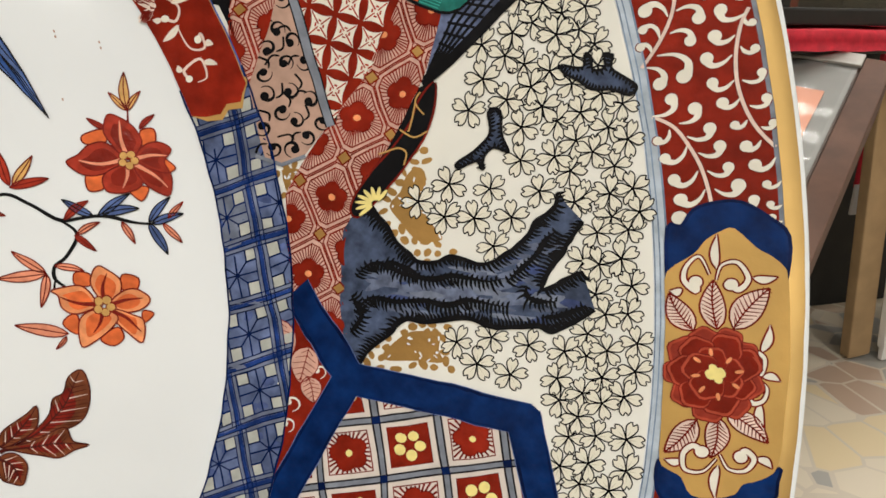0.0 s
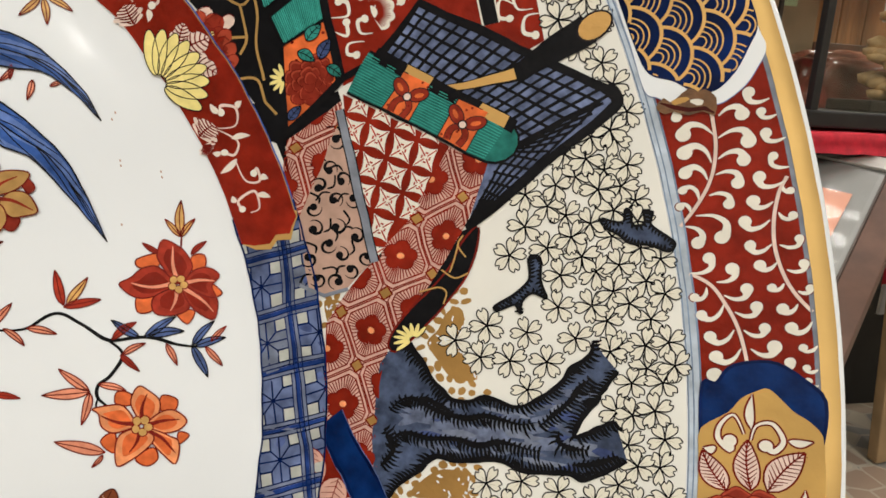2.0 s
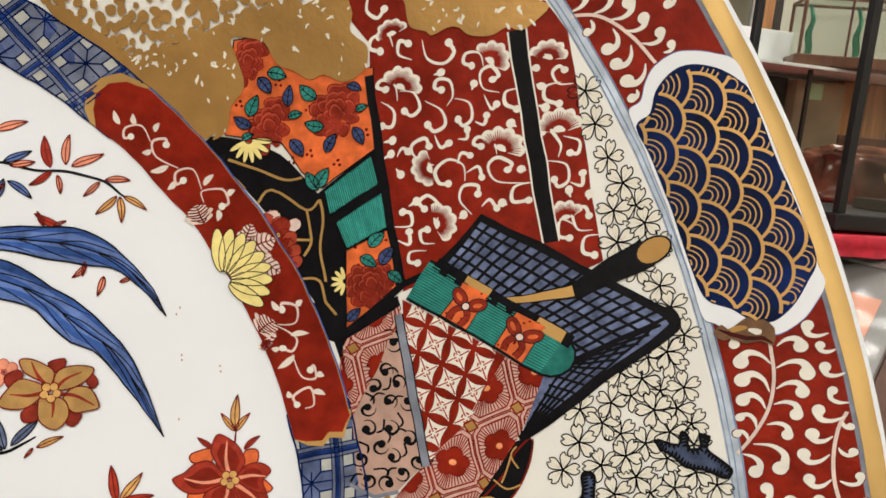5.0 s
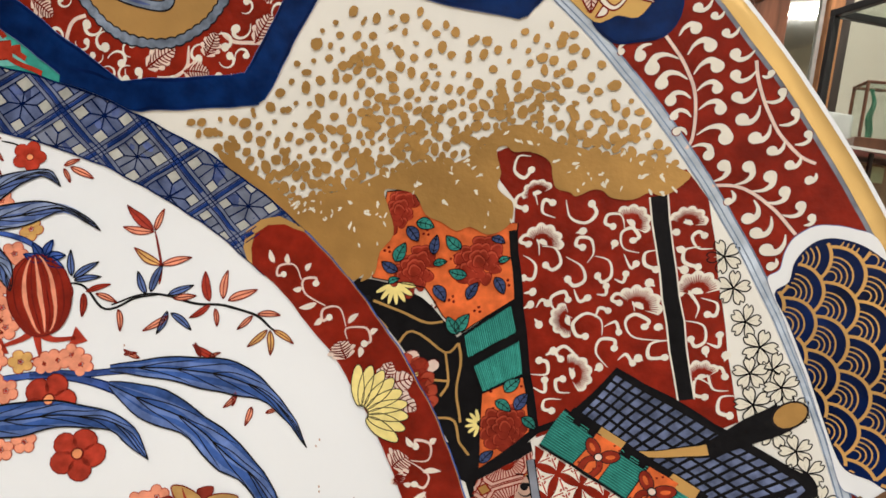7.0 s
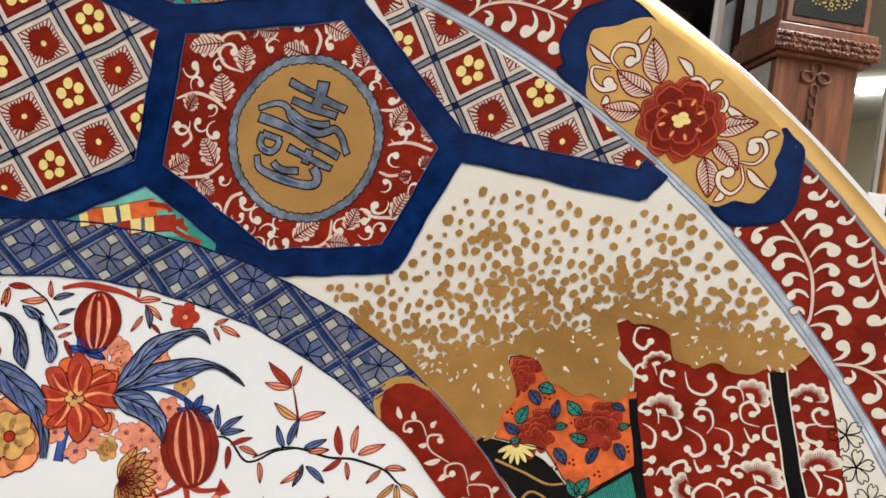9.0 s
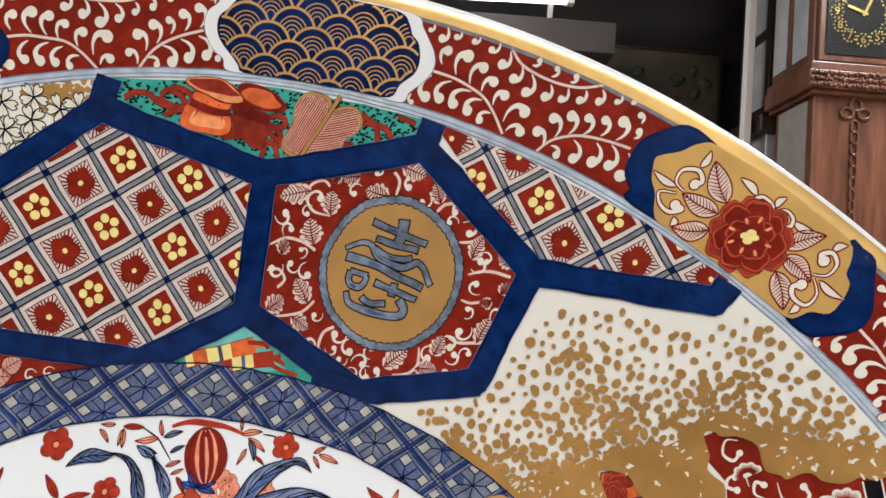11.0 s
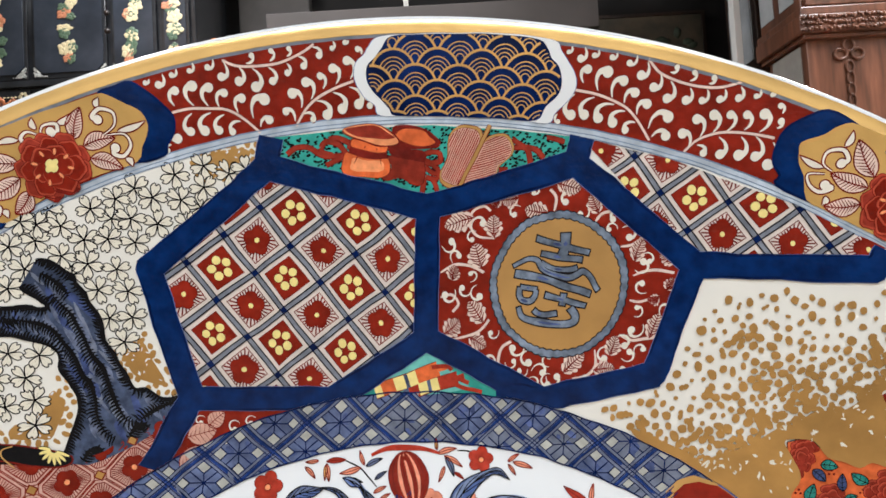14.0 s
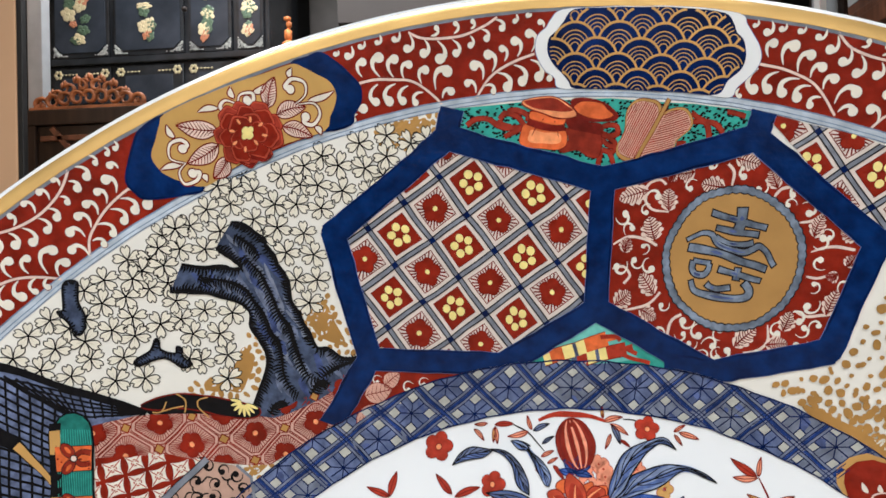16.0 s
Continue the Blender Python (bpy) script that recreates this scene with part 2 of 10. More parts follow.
class Ink:
    """Collects painted triangles by colour and layer; lay() makes one mesh of them on the dish's face."""

    def __init__(self):
        self.items = []

    def add(self, mat, layer, tris):
        if len(tris):
            self.items.append((mat, layer, np.asarray(tris, float)))
        return self

    def blend(self, other, c=(0, 0), turn=0, size=1.0, up=0, inside=None):
        for mat, layer, tris in other.items:
            t = moved(tris, c, turn, size)
            self.add(mat, layer + up, clip(t, inside) if inside is not None else t)
        return self

    def within(self, outline):
        self.items = [(m, l, clip(t, outline)) for m, l, t in self.items]
        self.items = [i for i in self.items if len(i[2])]
        return self

    def lay(self, name, parent, label="", turns=(0,), fine=0.03):
        mats, verts, slots = [], [], []
        for mat, layer, tris in self.items:
            t = tris
            for _ in range(12):
                e = np.linalg.norm(t - np.roll(t, -1, 1), axis=2)
                k = e.argmax(1)
                big = e.max(1) > fine
                if not big.any():
                    break
                rolled = np.stack([np.roll(x, -j, 0) for x, j in zip(t[big], k[big])])
                mid = (rolled[:, 0] + rolled[:, 1]) / 2
                t = np.concatenate([t[~big], np.stack([rolled[:, 0], mid, rolled[:, 2]], 1), np.stack([mid, rolled[:, 1], rolled[:, 2]], 1)])
            f = t.reshape(-1, 2)
            cross = (t[:, 1, 0] - t[:, 0, 0]) * (t[:, 2, 1] - t[:, 0, 1]) - (t[:, 1, 1] - t[:, 0, 1]) * (t[:, 2, 0] - t[:, 0, 0])
            t = np.where((cross < 0)[:, None, None], t[:, ::-1], t)
            t = t[np.abs(cross) > 1e-10]
            f = waver(t.reshape(-1, 2))
            r = np.hypot(f[:, 0], f[:, 1])
            verts.append(np.c_[f * U, height(r) * U + layer * STEP])
            if mat not in mats:
                mats.append(mat)
            slots += [mats.index(mat)] * len(t)
        v = np.concatenate(verts)
        me = bpy.data.meshes.new(name)
        me.vertices.add(len(v))
        me.vertices.foreach_set("co", v.ravel())
        me.loops.add(len(v))
        me.loops.foreach_set("vertex_index", np.arange(len(v)))
        me.polygons.add(len(v) // 3)
        me.polygons.foreach_set("loop_start", np.arange(0, len(v), 3))
        me.polygons.foreach_set("material_index", np.array(slots))
        me.update()
        for m in mats:
            me.materials.append(m)
        r = np.maximum(np.hypot(v[:, 0], v[:, 1]), 1e-6)
        s = slope(r / U)
        n = np.c_[-s * v[:, 0] / r, -s * v[:, 1] / r, np.ones(len(v))]
        n /= np.linalg.norm(n, axis=1, keepdims=True)
        me.polygons.foreach_set("use_smooth", np.ones(len(v) // 3, bool))
        me.normals_split_custom_set_from_vertices(n.tolist())
        made = []
        for a in turns:
            ob = new(name, me)
            ob.parent = parent
            ob.matrix_basis = pose(0, 0, 0, 0, 0, a)
            if label:
                tagged(ob, label)
            made.append(ob)
        return made


def link_mesh(name, bm, mat, parent=None, label="", smooth_faces=False):
    me = bpy.data.meshes.new(name)
    bm.to_mesh(me)
    bm.free()
    for m in (mat if isinstance(mat, (list, tuple)) else [mat]):
        me.materials.append(m)
    if smooth_faces:
        me.polygons.foreach_set("use_smooth", np.ones(len(me.polygons), bool))
    ob = new(name, me)
    if parent:
        ob.parent = parent
    if label:
        tagged(ob, label)
    return ob


# ---- the dish ----
dish = tagged(new("charger_plate"), "large round porcelain charger painted in red, blue and gold, standing tilted", "plate")
dish.matrix_world = pose(0, 0, 0.72, 73.960, 9.998, -2.858)


def dish_body():
    """The white porcelain: face, rounded lip, back and foot ring, turned round its axis."""
    face = [(0.0001, height(0)), (0.2, height(0.2)), (0.4, height(0.4))] + [(r, height(r)) for r in np.linspace(0.56, 0.64, 9)] + [(r, height(r)) for r in np.linspace(0.68, 1.0, 9)]
    face += [(r, height(r)) for r in (1.03, 1.06, 1.09, 1.097, 1.100, 1.103, 1.106, 1.109, 1.112)]
    lip = [(1.1140, float(height(1.114))), (1.1178, 0.0542), (1.1203, 0.0532), (1.1213, 0.0500), (1.1190, 0.0450), (1.113, 0.041)]
    back = [(1.06, 0.012), (1.0, -0.022), (0.85, -0.085), (0.7, -0.15), (0.64, -0.19), (0.63, -0.24), (0.605, -0.24), (0.6, -0.2), (0.3, -0.195), (0.0001, -0.195)]
    prof = face + lip + back
    bm = bmesh.new()
    n = 256
    rings = [[bm.verts.new((r * U * math.cos(2 * math.pi * i / n), r * U * math.sin(2 * math.pi * i / n), z * U)) for i in range(n)] for r, z in prof]
    for a, b in zip(rings, rings[1:]):
        for i in range(n):
            bm.faces.new((a[i - 1], a[i], b[i], b[i - 1]))
    bmesh.ops.recalc_face_normals(bm, faces=bm.faces)
    return link_mesh("porcelain_body", bm, PORC, dish, "white glazed porcelain", True)


dish_body()
# band over the porcelain that paints in the tint of its reflections
Ink().add(PANELTINT, 0.6, band(0.6637, 0.9930, 0, 360, 0.7)).lay("panel_tint", dish, "white glaze of the panels, reflected cream tint put into the colour")
rim = Ink()
rim.add(RED, 2, band(1.003, 1.097, 0, 360, 0.7))
rim.lay("rim_band", dish, "iron-red painted rim")
gild = Ink()
for r0 in np.arange(1.098, 1.1135, 0.002):
    gild.add(GOLDL, 7, band(r0, r0 + 0.002, 0, 360, 0.7))
gild.lay("gilt_edge", dish, "worn gold line along the lip")
edge = Ink().add(STEEL, 4, band(1.0945, 1.0985, 0, 360, 0.7))
edge.lay("edge_line", dish, "thin grey-blue line")
Ink().add(SKYB, 3, band(0.9945, 1.0050, 0, 360, 0.7)).lay("pale_ring", dish, "pale blue ring")
for r0, r1, mat in ((0.9980, 0.9992, RINGL), (1.0040, 1.0056, RINGL), (0.9936, 0.9948, RINGL)):
    Ink().add(mat, 4, band(r0, r1, 0, 360, 0.7)).lay("ring_line", dish, "thin blue brushed line")

# ---- brush motifs ----
LW = 0.0013


def comma(base, head, bend, size=0.0075, mat=None, layer=4, ink=None, line=True):
    """A white comma of the scroll: a thin tail that hooks round to a fat head."""
    b, h = np.asarray(base, float), np.asarray(head, float)
    d = h - b
    nrm = np.array([-d[1], d[0]])
    unit = nrm / max(np.linalg.norm(nrm), 1e-6) * math.copysign(1, bend)
    path = smooth([b, b + 0.36 * d + bend * 0.62 * nrm, b + 0.78 * d + bend * 0.74 * nrm, h + unit * size * 0.22 + d * 0.06], 6, False)
    if line:
        ink.add(REDD, layer, stroke(path, [0.0014, 0.0040, size * 0.78 + 0.0018, size * 1.18 + 0.0018]))
        ink.add(REDD, layer, oval(h, size * 0.84 + 0.0009, n=16))
    ink.add(mat or WHITE, layer + 1, stroke(path, [0.0009, 0.0034, size * 0.78, size * 1.18]))
    ink.add(mat or WHITE, layer + 1, oval(h, size * 0.84, n=16))
    return ink


def curl(c, size, turn, hand=1, mat=None, layer=4, ink=None, line=None, width=0.16, sweep=300):
    """A curl that winds in to a round head."""
    a = np.radians(np.linspace(0, sweep, 14)) * hand + radians(turn)
    r = size * np.linspace(1.0, 0.28, 14)
    p = np.c_[c[0] + r * np.cos(a), c[1] + r * np.sin(a)]
    if line is not None:
        ink.add(line, layer, stroke(p, [size * width * 0.5 + 0.0018, size * width * 1.3 + 0.002, size * width * 1.6 + 0.002]))
        ink.add(line, layer, oval(p[-1], size * width * 1.35 + 0.001, n=10))
    ink.add(mat or WHITE, layer + 1, stroke(p, [size * width * 0.25, size * width * 1.0, size * width * 1.6]))
    ink.add(mat or WHITE, layer + 1, oval(p[-1], size * width * 1.5, n=10))
    return ink


def leaf(a, b, width, fill, line, ink, layer=4, veins=0, bend=0.0, vein=None, lw=LW):
    """A pointed leaf from a to b with an outline, a midrib and side veins."""
    a, b = np.asarray(a, float), np.asarray(b, float)
    d = b - a
    n = np.array([-d[1], d[0]]) / max(np.linalg.norm(d), 1e-9)
    mid = lambda t: a + d * t + n * bend * math.sin(math.pi * t)
    ts = np.linspace(0, 1, 9)
    prof = width / 2 * np.sin(np.pi * ts ** 0.8) ** 0.85
    up = [mid(t) + n * w for t, w in zip(ts, prof)]
    dn = [mid(t) - n * w for t, w in zip(ts, prof)]
    out = np.array(up + dn[::-1][1:-1])
    ink.add(fill, layer, poly(out))
    ink.add(line, layer + 1, stroke(np.array(up), lw)).add(line, layer + 1, stroke(np.array(dn), lw))
    ink.add(vein or line, layer + 1, stroke(np.array([mid(t) for t in ts]), lw * 0.9))
    for k in range(veins):
        t = (k + 0.6) / (veins + 0.6)
        w = width / 2 * math.sin(math.pi * min(1, t * 1.05) ** 0.8) ** 0.85 * 0.85
        for s in (1, -1):
            ink.add(vein or line, layer + 1, stroke(np.array([mid(t), mid(min(1, t + 0.13)) + s * n * w]), lw * 0.8, (1, 0.5)))
    return ink


def rim_pt(centre, s, r):
    """A place on the rim: s along it from the angle centre, r outward."""
    return pt(r, centre + math.degrees(s / 1.05))


# ---- the rim: scrolls, wave medallions, peony medallions ----


def scroll_vine(k, points, *sides):
    """One pale vine and the white commas on its sides: each row has a head, the tip of its tail and the way it bends."""
    path = smooth(points, 8, False)
    k.add(REDD, 3, stroke(path, 0.0050)).add(ROSEW, 4, stroke(path, 0.0030))
    for hx, hy, tx, ty, b in [row for side in sides for row in side]:
        q = SCROLL.uniform(0.88, 1.08)
        far = math.hypot(hx, hy)
        q *= 0.80 if far > 1.083 or far < 1.0105 else 1
        q *= min(1.0, 0.45 + math.dist((hx, hy), (tx, ty)) / 0.045)
        comma((tx, ty), (hx, hy), 0.50 * b, 0.0077 * q, None, 4, k)


SCROLL = random.Random(21)
scrolls = [Ink() for _ in range(4)]
# from the peony at 5 degrees up to the wave medallion at 34
scroll_vine(scrolls[0], [(0.937, 0.354), (0.947, 0.378), (0.952, 0.404), (0.949, 0.431), (0.941, 0.455), (0.937, 0.463)],
            [(0.9113, 0.4535, 0.9220, 0.4625, -1), (0.9204, 0.4384, 0.9442, 0.4419, -1), (0.9251, 0.4218, 0.9488, 0.4163, -1), (0.9301, 0.4040, 0.9493, 0.4001, -1), (0.9319, 0.3878, 0.9466, 0.3813, -1), (0.9329, 0.3724, 0.9426, 0.3684, -1)],
            [(0.9633, 0.4636, 0.9446, 0.4593, 1), (0.9738, 0.4400, 0.9490, 0.4389, 1), (0.9739, 0.4226, 0.9533, 0.4203, 1), (0.9743, 0.4015, 0.9548, 0.4058, 1), (0.9713, 0.3808, 0.9538, 0.3863, 1), (0.9723, 0.3494, 0.9473, 0.3659, 1), (0.9543, 0.3413, 0.9409, 0.3546, 1)])
scroll_vine(scrolls[0], [(0.954, 0.312), (0.971, 0.305), (0.987, 0.289), (1.002, 0.268), (1.013, 0.243), (1.017, 0.230)],
            [(0.9661, 0.3287, 0.9543, 0.3123, -1), (0.9866, 0.3222, 0.9760, 0.3075, -1), (1.0017, 0.3056, 0.9846, 0.2961, -1), (1.0128, 0.2905, 0.9965, 0.2821, -1), (1.0229, 0.2726, 1.0065, 0.2673, -1), (1.0334, 0.2570, 1.0150, 0.2512, -1), (1.0479, 0.2453, 1.0416, 0.2368, -1)],
            [(0.9620, 0.2900, 0.9695, 0.3012, 1), (0.9710, 0.2748, 0.9863, 0.2879, 1), (0.9814, 0.2562, 0.9991, 0.2661, 1), (0.9893, 0.2388, 1.0076, 0.2500, 1), (0.9915, 0.2215, 1.0140, 0.2346, 1)])
scroll_vine(scrolls[0], [(1.056, 0.294), (1.036, 0.312), (1.020, 0.338), (1.010, 0.368), (1.008, 0.395), (1.011, 0.413)],
            [(0.9899, 0.4094, 1.0104, 0.4083, 1), (0.9898, 0.3866, 1.0053, 0.3885, 1), (0.9874, 0.3669, 1.0064, 0.3714, 1), (0.9964, 0.3459, 1.0128, 0.3502, 1), (1.0075, 0.3294, 1.0202, 0.3343, 1), (1.0207, 0.3105, 1.0293, 0.3159, 1), (1.0331, 0.2926, 1.0437, 0.2989, 1), (1.0428, 0.2769, 1.0573, 0.2850, 1), (1.0547, 0.2606, 1.0652, 0.2645, 1), (1.0611, 0.2424, 1.0697, 0.2428, 1), (1.0645, 0.2309, 1.0728, 0.2283, 1)],
            [(0.9959, 0.4290, 1.0103, 0.4217, 1), (0.9855, 0.4487, 1.0013, 0.4469, 1), (0.9774, 0.4674, 0.9900, 0.4662, 1), (0.9633, 0.4830, 0.9809, 0.4799, 1)],
            [(1.0230, 0.3781, 1.0113, 0.3792, -1), (1.0325, 0.3585, 1.0189, 0.3506, -1), (1.0403, 0.3366, 1.0288, 0.3288, -1), (1.0496, 0.3148, 1.0413, 0.3105, -1), (1.0162, 0.4004, 1.0098, 0.4032, -1)])
# on from there to the peony at 63
scroll_vine(scrolls[1], [(0.603, 0.853), (0.623, 0.837), (0.642, 0.815), (0.653, 0.793), (0.659, 0.767), (0.657, 0.755)],
            [(0.6271, 0.8646, 0.6144, 0.8552, 1), (0.6457, 0.8516, 0.6281, 0.8400, 1), (0.6583, 0.8345, 0.6394, 0.8236, 1), (0.6655, 0.8145, 0.6479, 0.8088, 1), (0.6750, 0.7966, 0.6560, 0.7923, 1), (0.6884, 0.7715, 0.6619, 0.7693, 1), (0.6793, 0.7526, 0.6613, 0.7576, 1)],
            [(0.5865, 0.8310, 0.5931, 0.8433, -1), (0.6009, 0.8221, 0.6217, 0.8352, -1), (0.6141, 0.8100, 0.6360, 0.8183, -1), (0.6279, 0.7957, 0.6453, 0.8014, -1), (0.6359, 0.7825, 0.6518, 0.7844, -1), (0.5678, 0.8316, 0.5706, 0.8409, -1), (0.6429, 0.7689, 0.6529, 0.7678, -1)])
scroll_vine(scrolls[1], [(0.690, 0.846), (0.699, 0.827), (0.715, 0.804), (0.733, 0.784), (0.756, 0.768), (0.772, 0.763)],
            [(0.6698, 0.8488, 0.6856, 0.8549, 1), (0.6766, 0.8299, 0.6931, 0.8369, 1), (0.6852, 0.8103, 0.6994, 0.8208, 1), (0.6965, 0.7912, 0.7074, 0.8067, 1), (0.7132, 0.7768, 0.7218, 0.7913, 1), (0.7315, 0.7675, 0.7392, 0.7784, 1), (0.7508, 0.7573, 0.7576, 0.7675, 1), (0.7716, 0.7472, 0.7749, 0.7548, 1)],
            [(0.6115, 0.8979, 0.6199, 0.9039, 1), (0.6218, 0.8832, 0.6322, 0.8925, 1), (0.6390, 0.8783, 0.6465, 0.8837, 1), (0.6549, 0.8653, 0.6656, 0.8731, 1)],
            [(0.7063, 0.8369, 0.6995, 0.8332, -1), (0.7217, 0.8218, 0.7105, 0.8108, -1), (0.7387, 0.8059, 0.7291, 0.7919, -1), (0.7563, 0.7886, 0.7487, 0.7767, -1)])
scroll_vine(scrolls[1], [(0.692, 0.725), (0.713, 0.729), (0.733, 0.724), (0.754, 0.713), (0.777, 0.695)],
            [(0.6958, 0.7456, 0.6921, 0.7290, -1), (0.7171, 0.7491, 0.7113, 0.7303, -1), (0.7380, 0.7439, 0.7274, 0.7274, -1), (0.7545, 0.7326, 0.7429, 0.7199, -1), (0.7725, 0.7224, 0.7603, 0.7106, -1), (0.7853, 0.7138, 0.7809, 0.7052, -1)],
            [(0.7108, 0.7133, 0.7102, 0.7242, 1), (0.7329, 0.7016, 0.7315, 0.7198, 1), (0.7439, 0.6895, 0.7514, 0.7077, 1), (0.7572, 0.6758, 0.7687, 0.6934, 1), (0.7661, 0.6615, 0.7676, 0.6694, 1)])
# between the peony at 63 and the wave medallion at the top
scroll_vine(scrolls[2], [(0.072, 1.044), (0.101, 1.041), (0.131, 1.032), (0.151, 1.018), (0.173, 0.993)],
            [(0.0840, 1.0683, 0.0805, 1.0526, 1), (0.1093, 1.0674, 0.1003, 1.0455, 1), (0.1313, 1.0584, 0.1192, 1.0390, 1), (0.1474, 1.0459, 0.1350, 1.0335, 1), (0.1640, 1.0339, 0.1526, 1.0210, 1), (0.1921, 1.0206, 0.1697, 1.0058, 1), (0.1926, 0.9992, 0.1753, 0.9970, 1)],
            [(0.0698, 1.0154, 0.0722, 1.0397, -1), (0.0871, 1.0167, 0.0971, 1.0376, -1), (0.1049, 1.0140, 0.1232, 1.0315, -1), (0.1235, 1.0101, 0.1379, 1.0240, -1), (0.1410, 1.0027, 0.1525, 1.0119, -1), (0.0543, 1.0063, 0.0523, 1.0154, -1)])
scroll_vine(scrolls[2], [(0.158, 1.085), (0.174, 1.071), (0.193, 1.063), (0.222, 1.057), (0.253, 1.057), (0.279, 1.065)],
            [(0.1521, 1.0660, 0.1583, 1.0810, 1), (0.1695, 1.0535, 0.1763, 1.0686, 1), (0.1874, 1.0416, 0.1892, 1.0615, 1), (0.2106, 1.0401, 0.2139, 1.0544, 1), (0.2304, 1.0410, 0.2352, 1.0540, 1), (0.2519, 1.0431, 0.2562, 1.0547, 1), (0.2739, 1.0452, 0.2745, 1.0579, 1), (0.2940, 1.0483, 0.2981, 1.0560, 1), (0.3128, 1.0501, 0.3160, 1.0553, 1)],
            [(0.0576, 1.0863, 0.0610, 1.0929, 1), (0.0737, 1.0797, 0.0776, 1.0928, 1), (0.0903, 1.0847, 0.0950, 1.0914, 1), (0.1126, 1.0836, 0.1189, 1.0890, 1), (0.1354, 1.0785, 0.1439, 1.0879, 1)],
            [(0.1945, 1.0770, 0.1871, 1.0710, -1), (0.2173, 1.0723, 0.2126, 1.0626, -1), (0.2414, 1.0669, 0.2356, 1.0603, -1)])
scroll_vine(scrolls[2], [(0.217, 0.982), (0.231, 0.996), (0.253, 1.005), (0.275, 1.007), (0.302, 1.005), (0.323, 1.002)],
            [(0.2276, 1.0197, 0.2341, 1.0000, -1), (0.2479, 1.0257, 0.2490, 1.0058, -1), (0.2674, 1.0265, 0.2657, 1.0078, -1), (0.2868, 1.0271, 0.2855, 1.0098, -1), (0.3070, 1.0290, 0.3038, 1.0079, -1), (0.2123, 1.0028, 0.2217, 0.9871, -1), (0.3246, 1.0384, 0.3273, 1.0296, -1), (0.3274, 1.0207, 0.3234, 1.0130, -1)],
            [(0.2412, 0.9815, 0.2322, 0.9902, 1), (0.2617, 0.9812, 0.2572, 1.0010, 1), (0.2841, 0.9808, 0.2834, 1.0021, 1), (0.3036, 0.9803, 0.3007, 1.0027, 1), (0.3188, 0.9718, 0.3221, 0.9970, 1)])
# and from the top on to the peony at 125
scroll_vine(scrolls[3], [(-0.216, 1.024), (-0.237, 1.014), (-0.258, 1.000), (-0.274, 0.983), (-0.284, 0.962)],
            [(-0.2266, 1.0458, -0.2202, 1.0258, -1), (-0.2439, 1.0348, -0.2379, 1.0180, -1), (-0.2589, 1.0235, -0.2540, 1.0098, -1), (-0.2763, 1.0137, -0.2680, 0.9952, -1), (-0.2931, 0.9986, -0.2795, 0.9843, -1), (-0.2992, 0.9766, -0.2860, 0.9674, -1)],
            [(-0.2065, 0.9987, -0.2208, 1.0165, 1), (-0.2271, 0.9906, -0.2413, 1.0077, 1), (-0.2454, 0.9807, -0.2607, 0.9950, 1), (-0.2630, 0.9728, -0.2759, 0.9775, 1), (-0.1916, 0.9987, -0.1990, 1.0057, 1)])
scroll_vine(scrolls[3], [(-0.384, 1.022), (-0.365, 1.019), (-0.338, 1.023), (-0.311, 1.032), (-0.285, 1.047), (-0.271, 1.059)],
            [(-0.3832, 1.0028, -0.3817, 1.0200, 1), (-0.3604, 1.0015, -0.3617, 1.0176, 1), (-0.3387, 0.9986, -0.3454, 1.0190, 1), (-0.3186, 1.0084, -0.3257, 1.0236, 1), (-0.3009, 1.0210, -0.3026, 1.0319, 1), (-0.2809, 1.0320, -0.2890, 1.0418, 1), (-0.2626, 1.0471, -0.2721, 1.0554, 1), (-0.2475, 1.0577, -0.2468, 1.0656, 1), (-0.2142, 1.0611, -0.2085, 1.0554, -1), (-0.2316, 1.0665, -0.2275, 1.0696, 1)],
            [(-0.4014, 1.0106, -0.3959, 1.0207, 1), (-0.4231, 1.0028, -0.4204, 1.0124, 1), (-0.4439, 0.9937, -0.4390, 1.0018, 1), (-0.4588, 0.9798, -0.4556, 0.9928, 1), (-0.4751, 0.9792, -0.4714, 0.9845, 1)],
            [(-0.3480, 1.0336, -0.3543, 1.0234, -1), (-0.3244, 1.0427, -0.3249, 1.0309, -1), (-0.3019, 1.0489, -0.3033, 1.0402, -1)])
scroll_vine(scrolls[3], [(-0.441, 0.950), (-0.419, 0.959), (-0.395, 0.964), (-0.374, 0.966), (-0.352, 0.960), (-0.329, 0.947)],
            [(-0.4385, 0.9764, -0.4372, 0.9589, 1), (-0.4184, 0.9860, -0.4139, 0.9632, 1), (-0.3982, 0.9877, -0.3966, 0.9663, 1), (-0.3782, 0.9846, -0.3832, 0.9673, 1), (-0.3560, 0.9825, -0.3589, 0.9655, 1), (-0.3275, 0.9859, -0.3393, 0.9622, 1), (-0.3191, 0.9635, -0.3292, 0.9539, 1)],
            [(-0.4310, 0.9223, -0.4386, 0.9402, -1), (-0.4158, 0.9331, -0.4160, 0.9542, -1), (-0.3986, 0.9375, -0.3932, 0.9596, -1), (-0.3812, 0.9412, -0.3763, 0.9599, -1), (-0.3641, 0.9421, -0.3553, 0.9562, -1), (-0.4416, 0.9064, -0.4381, 0.9144, -1)])
for k in scrolls:
    k.lay("leaf_scroll", dish, "cream comma scroll on the red rim", TURN3)


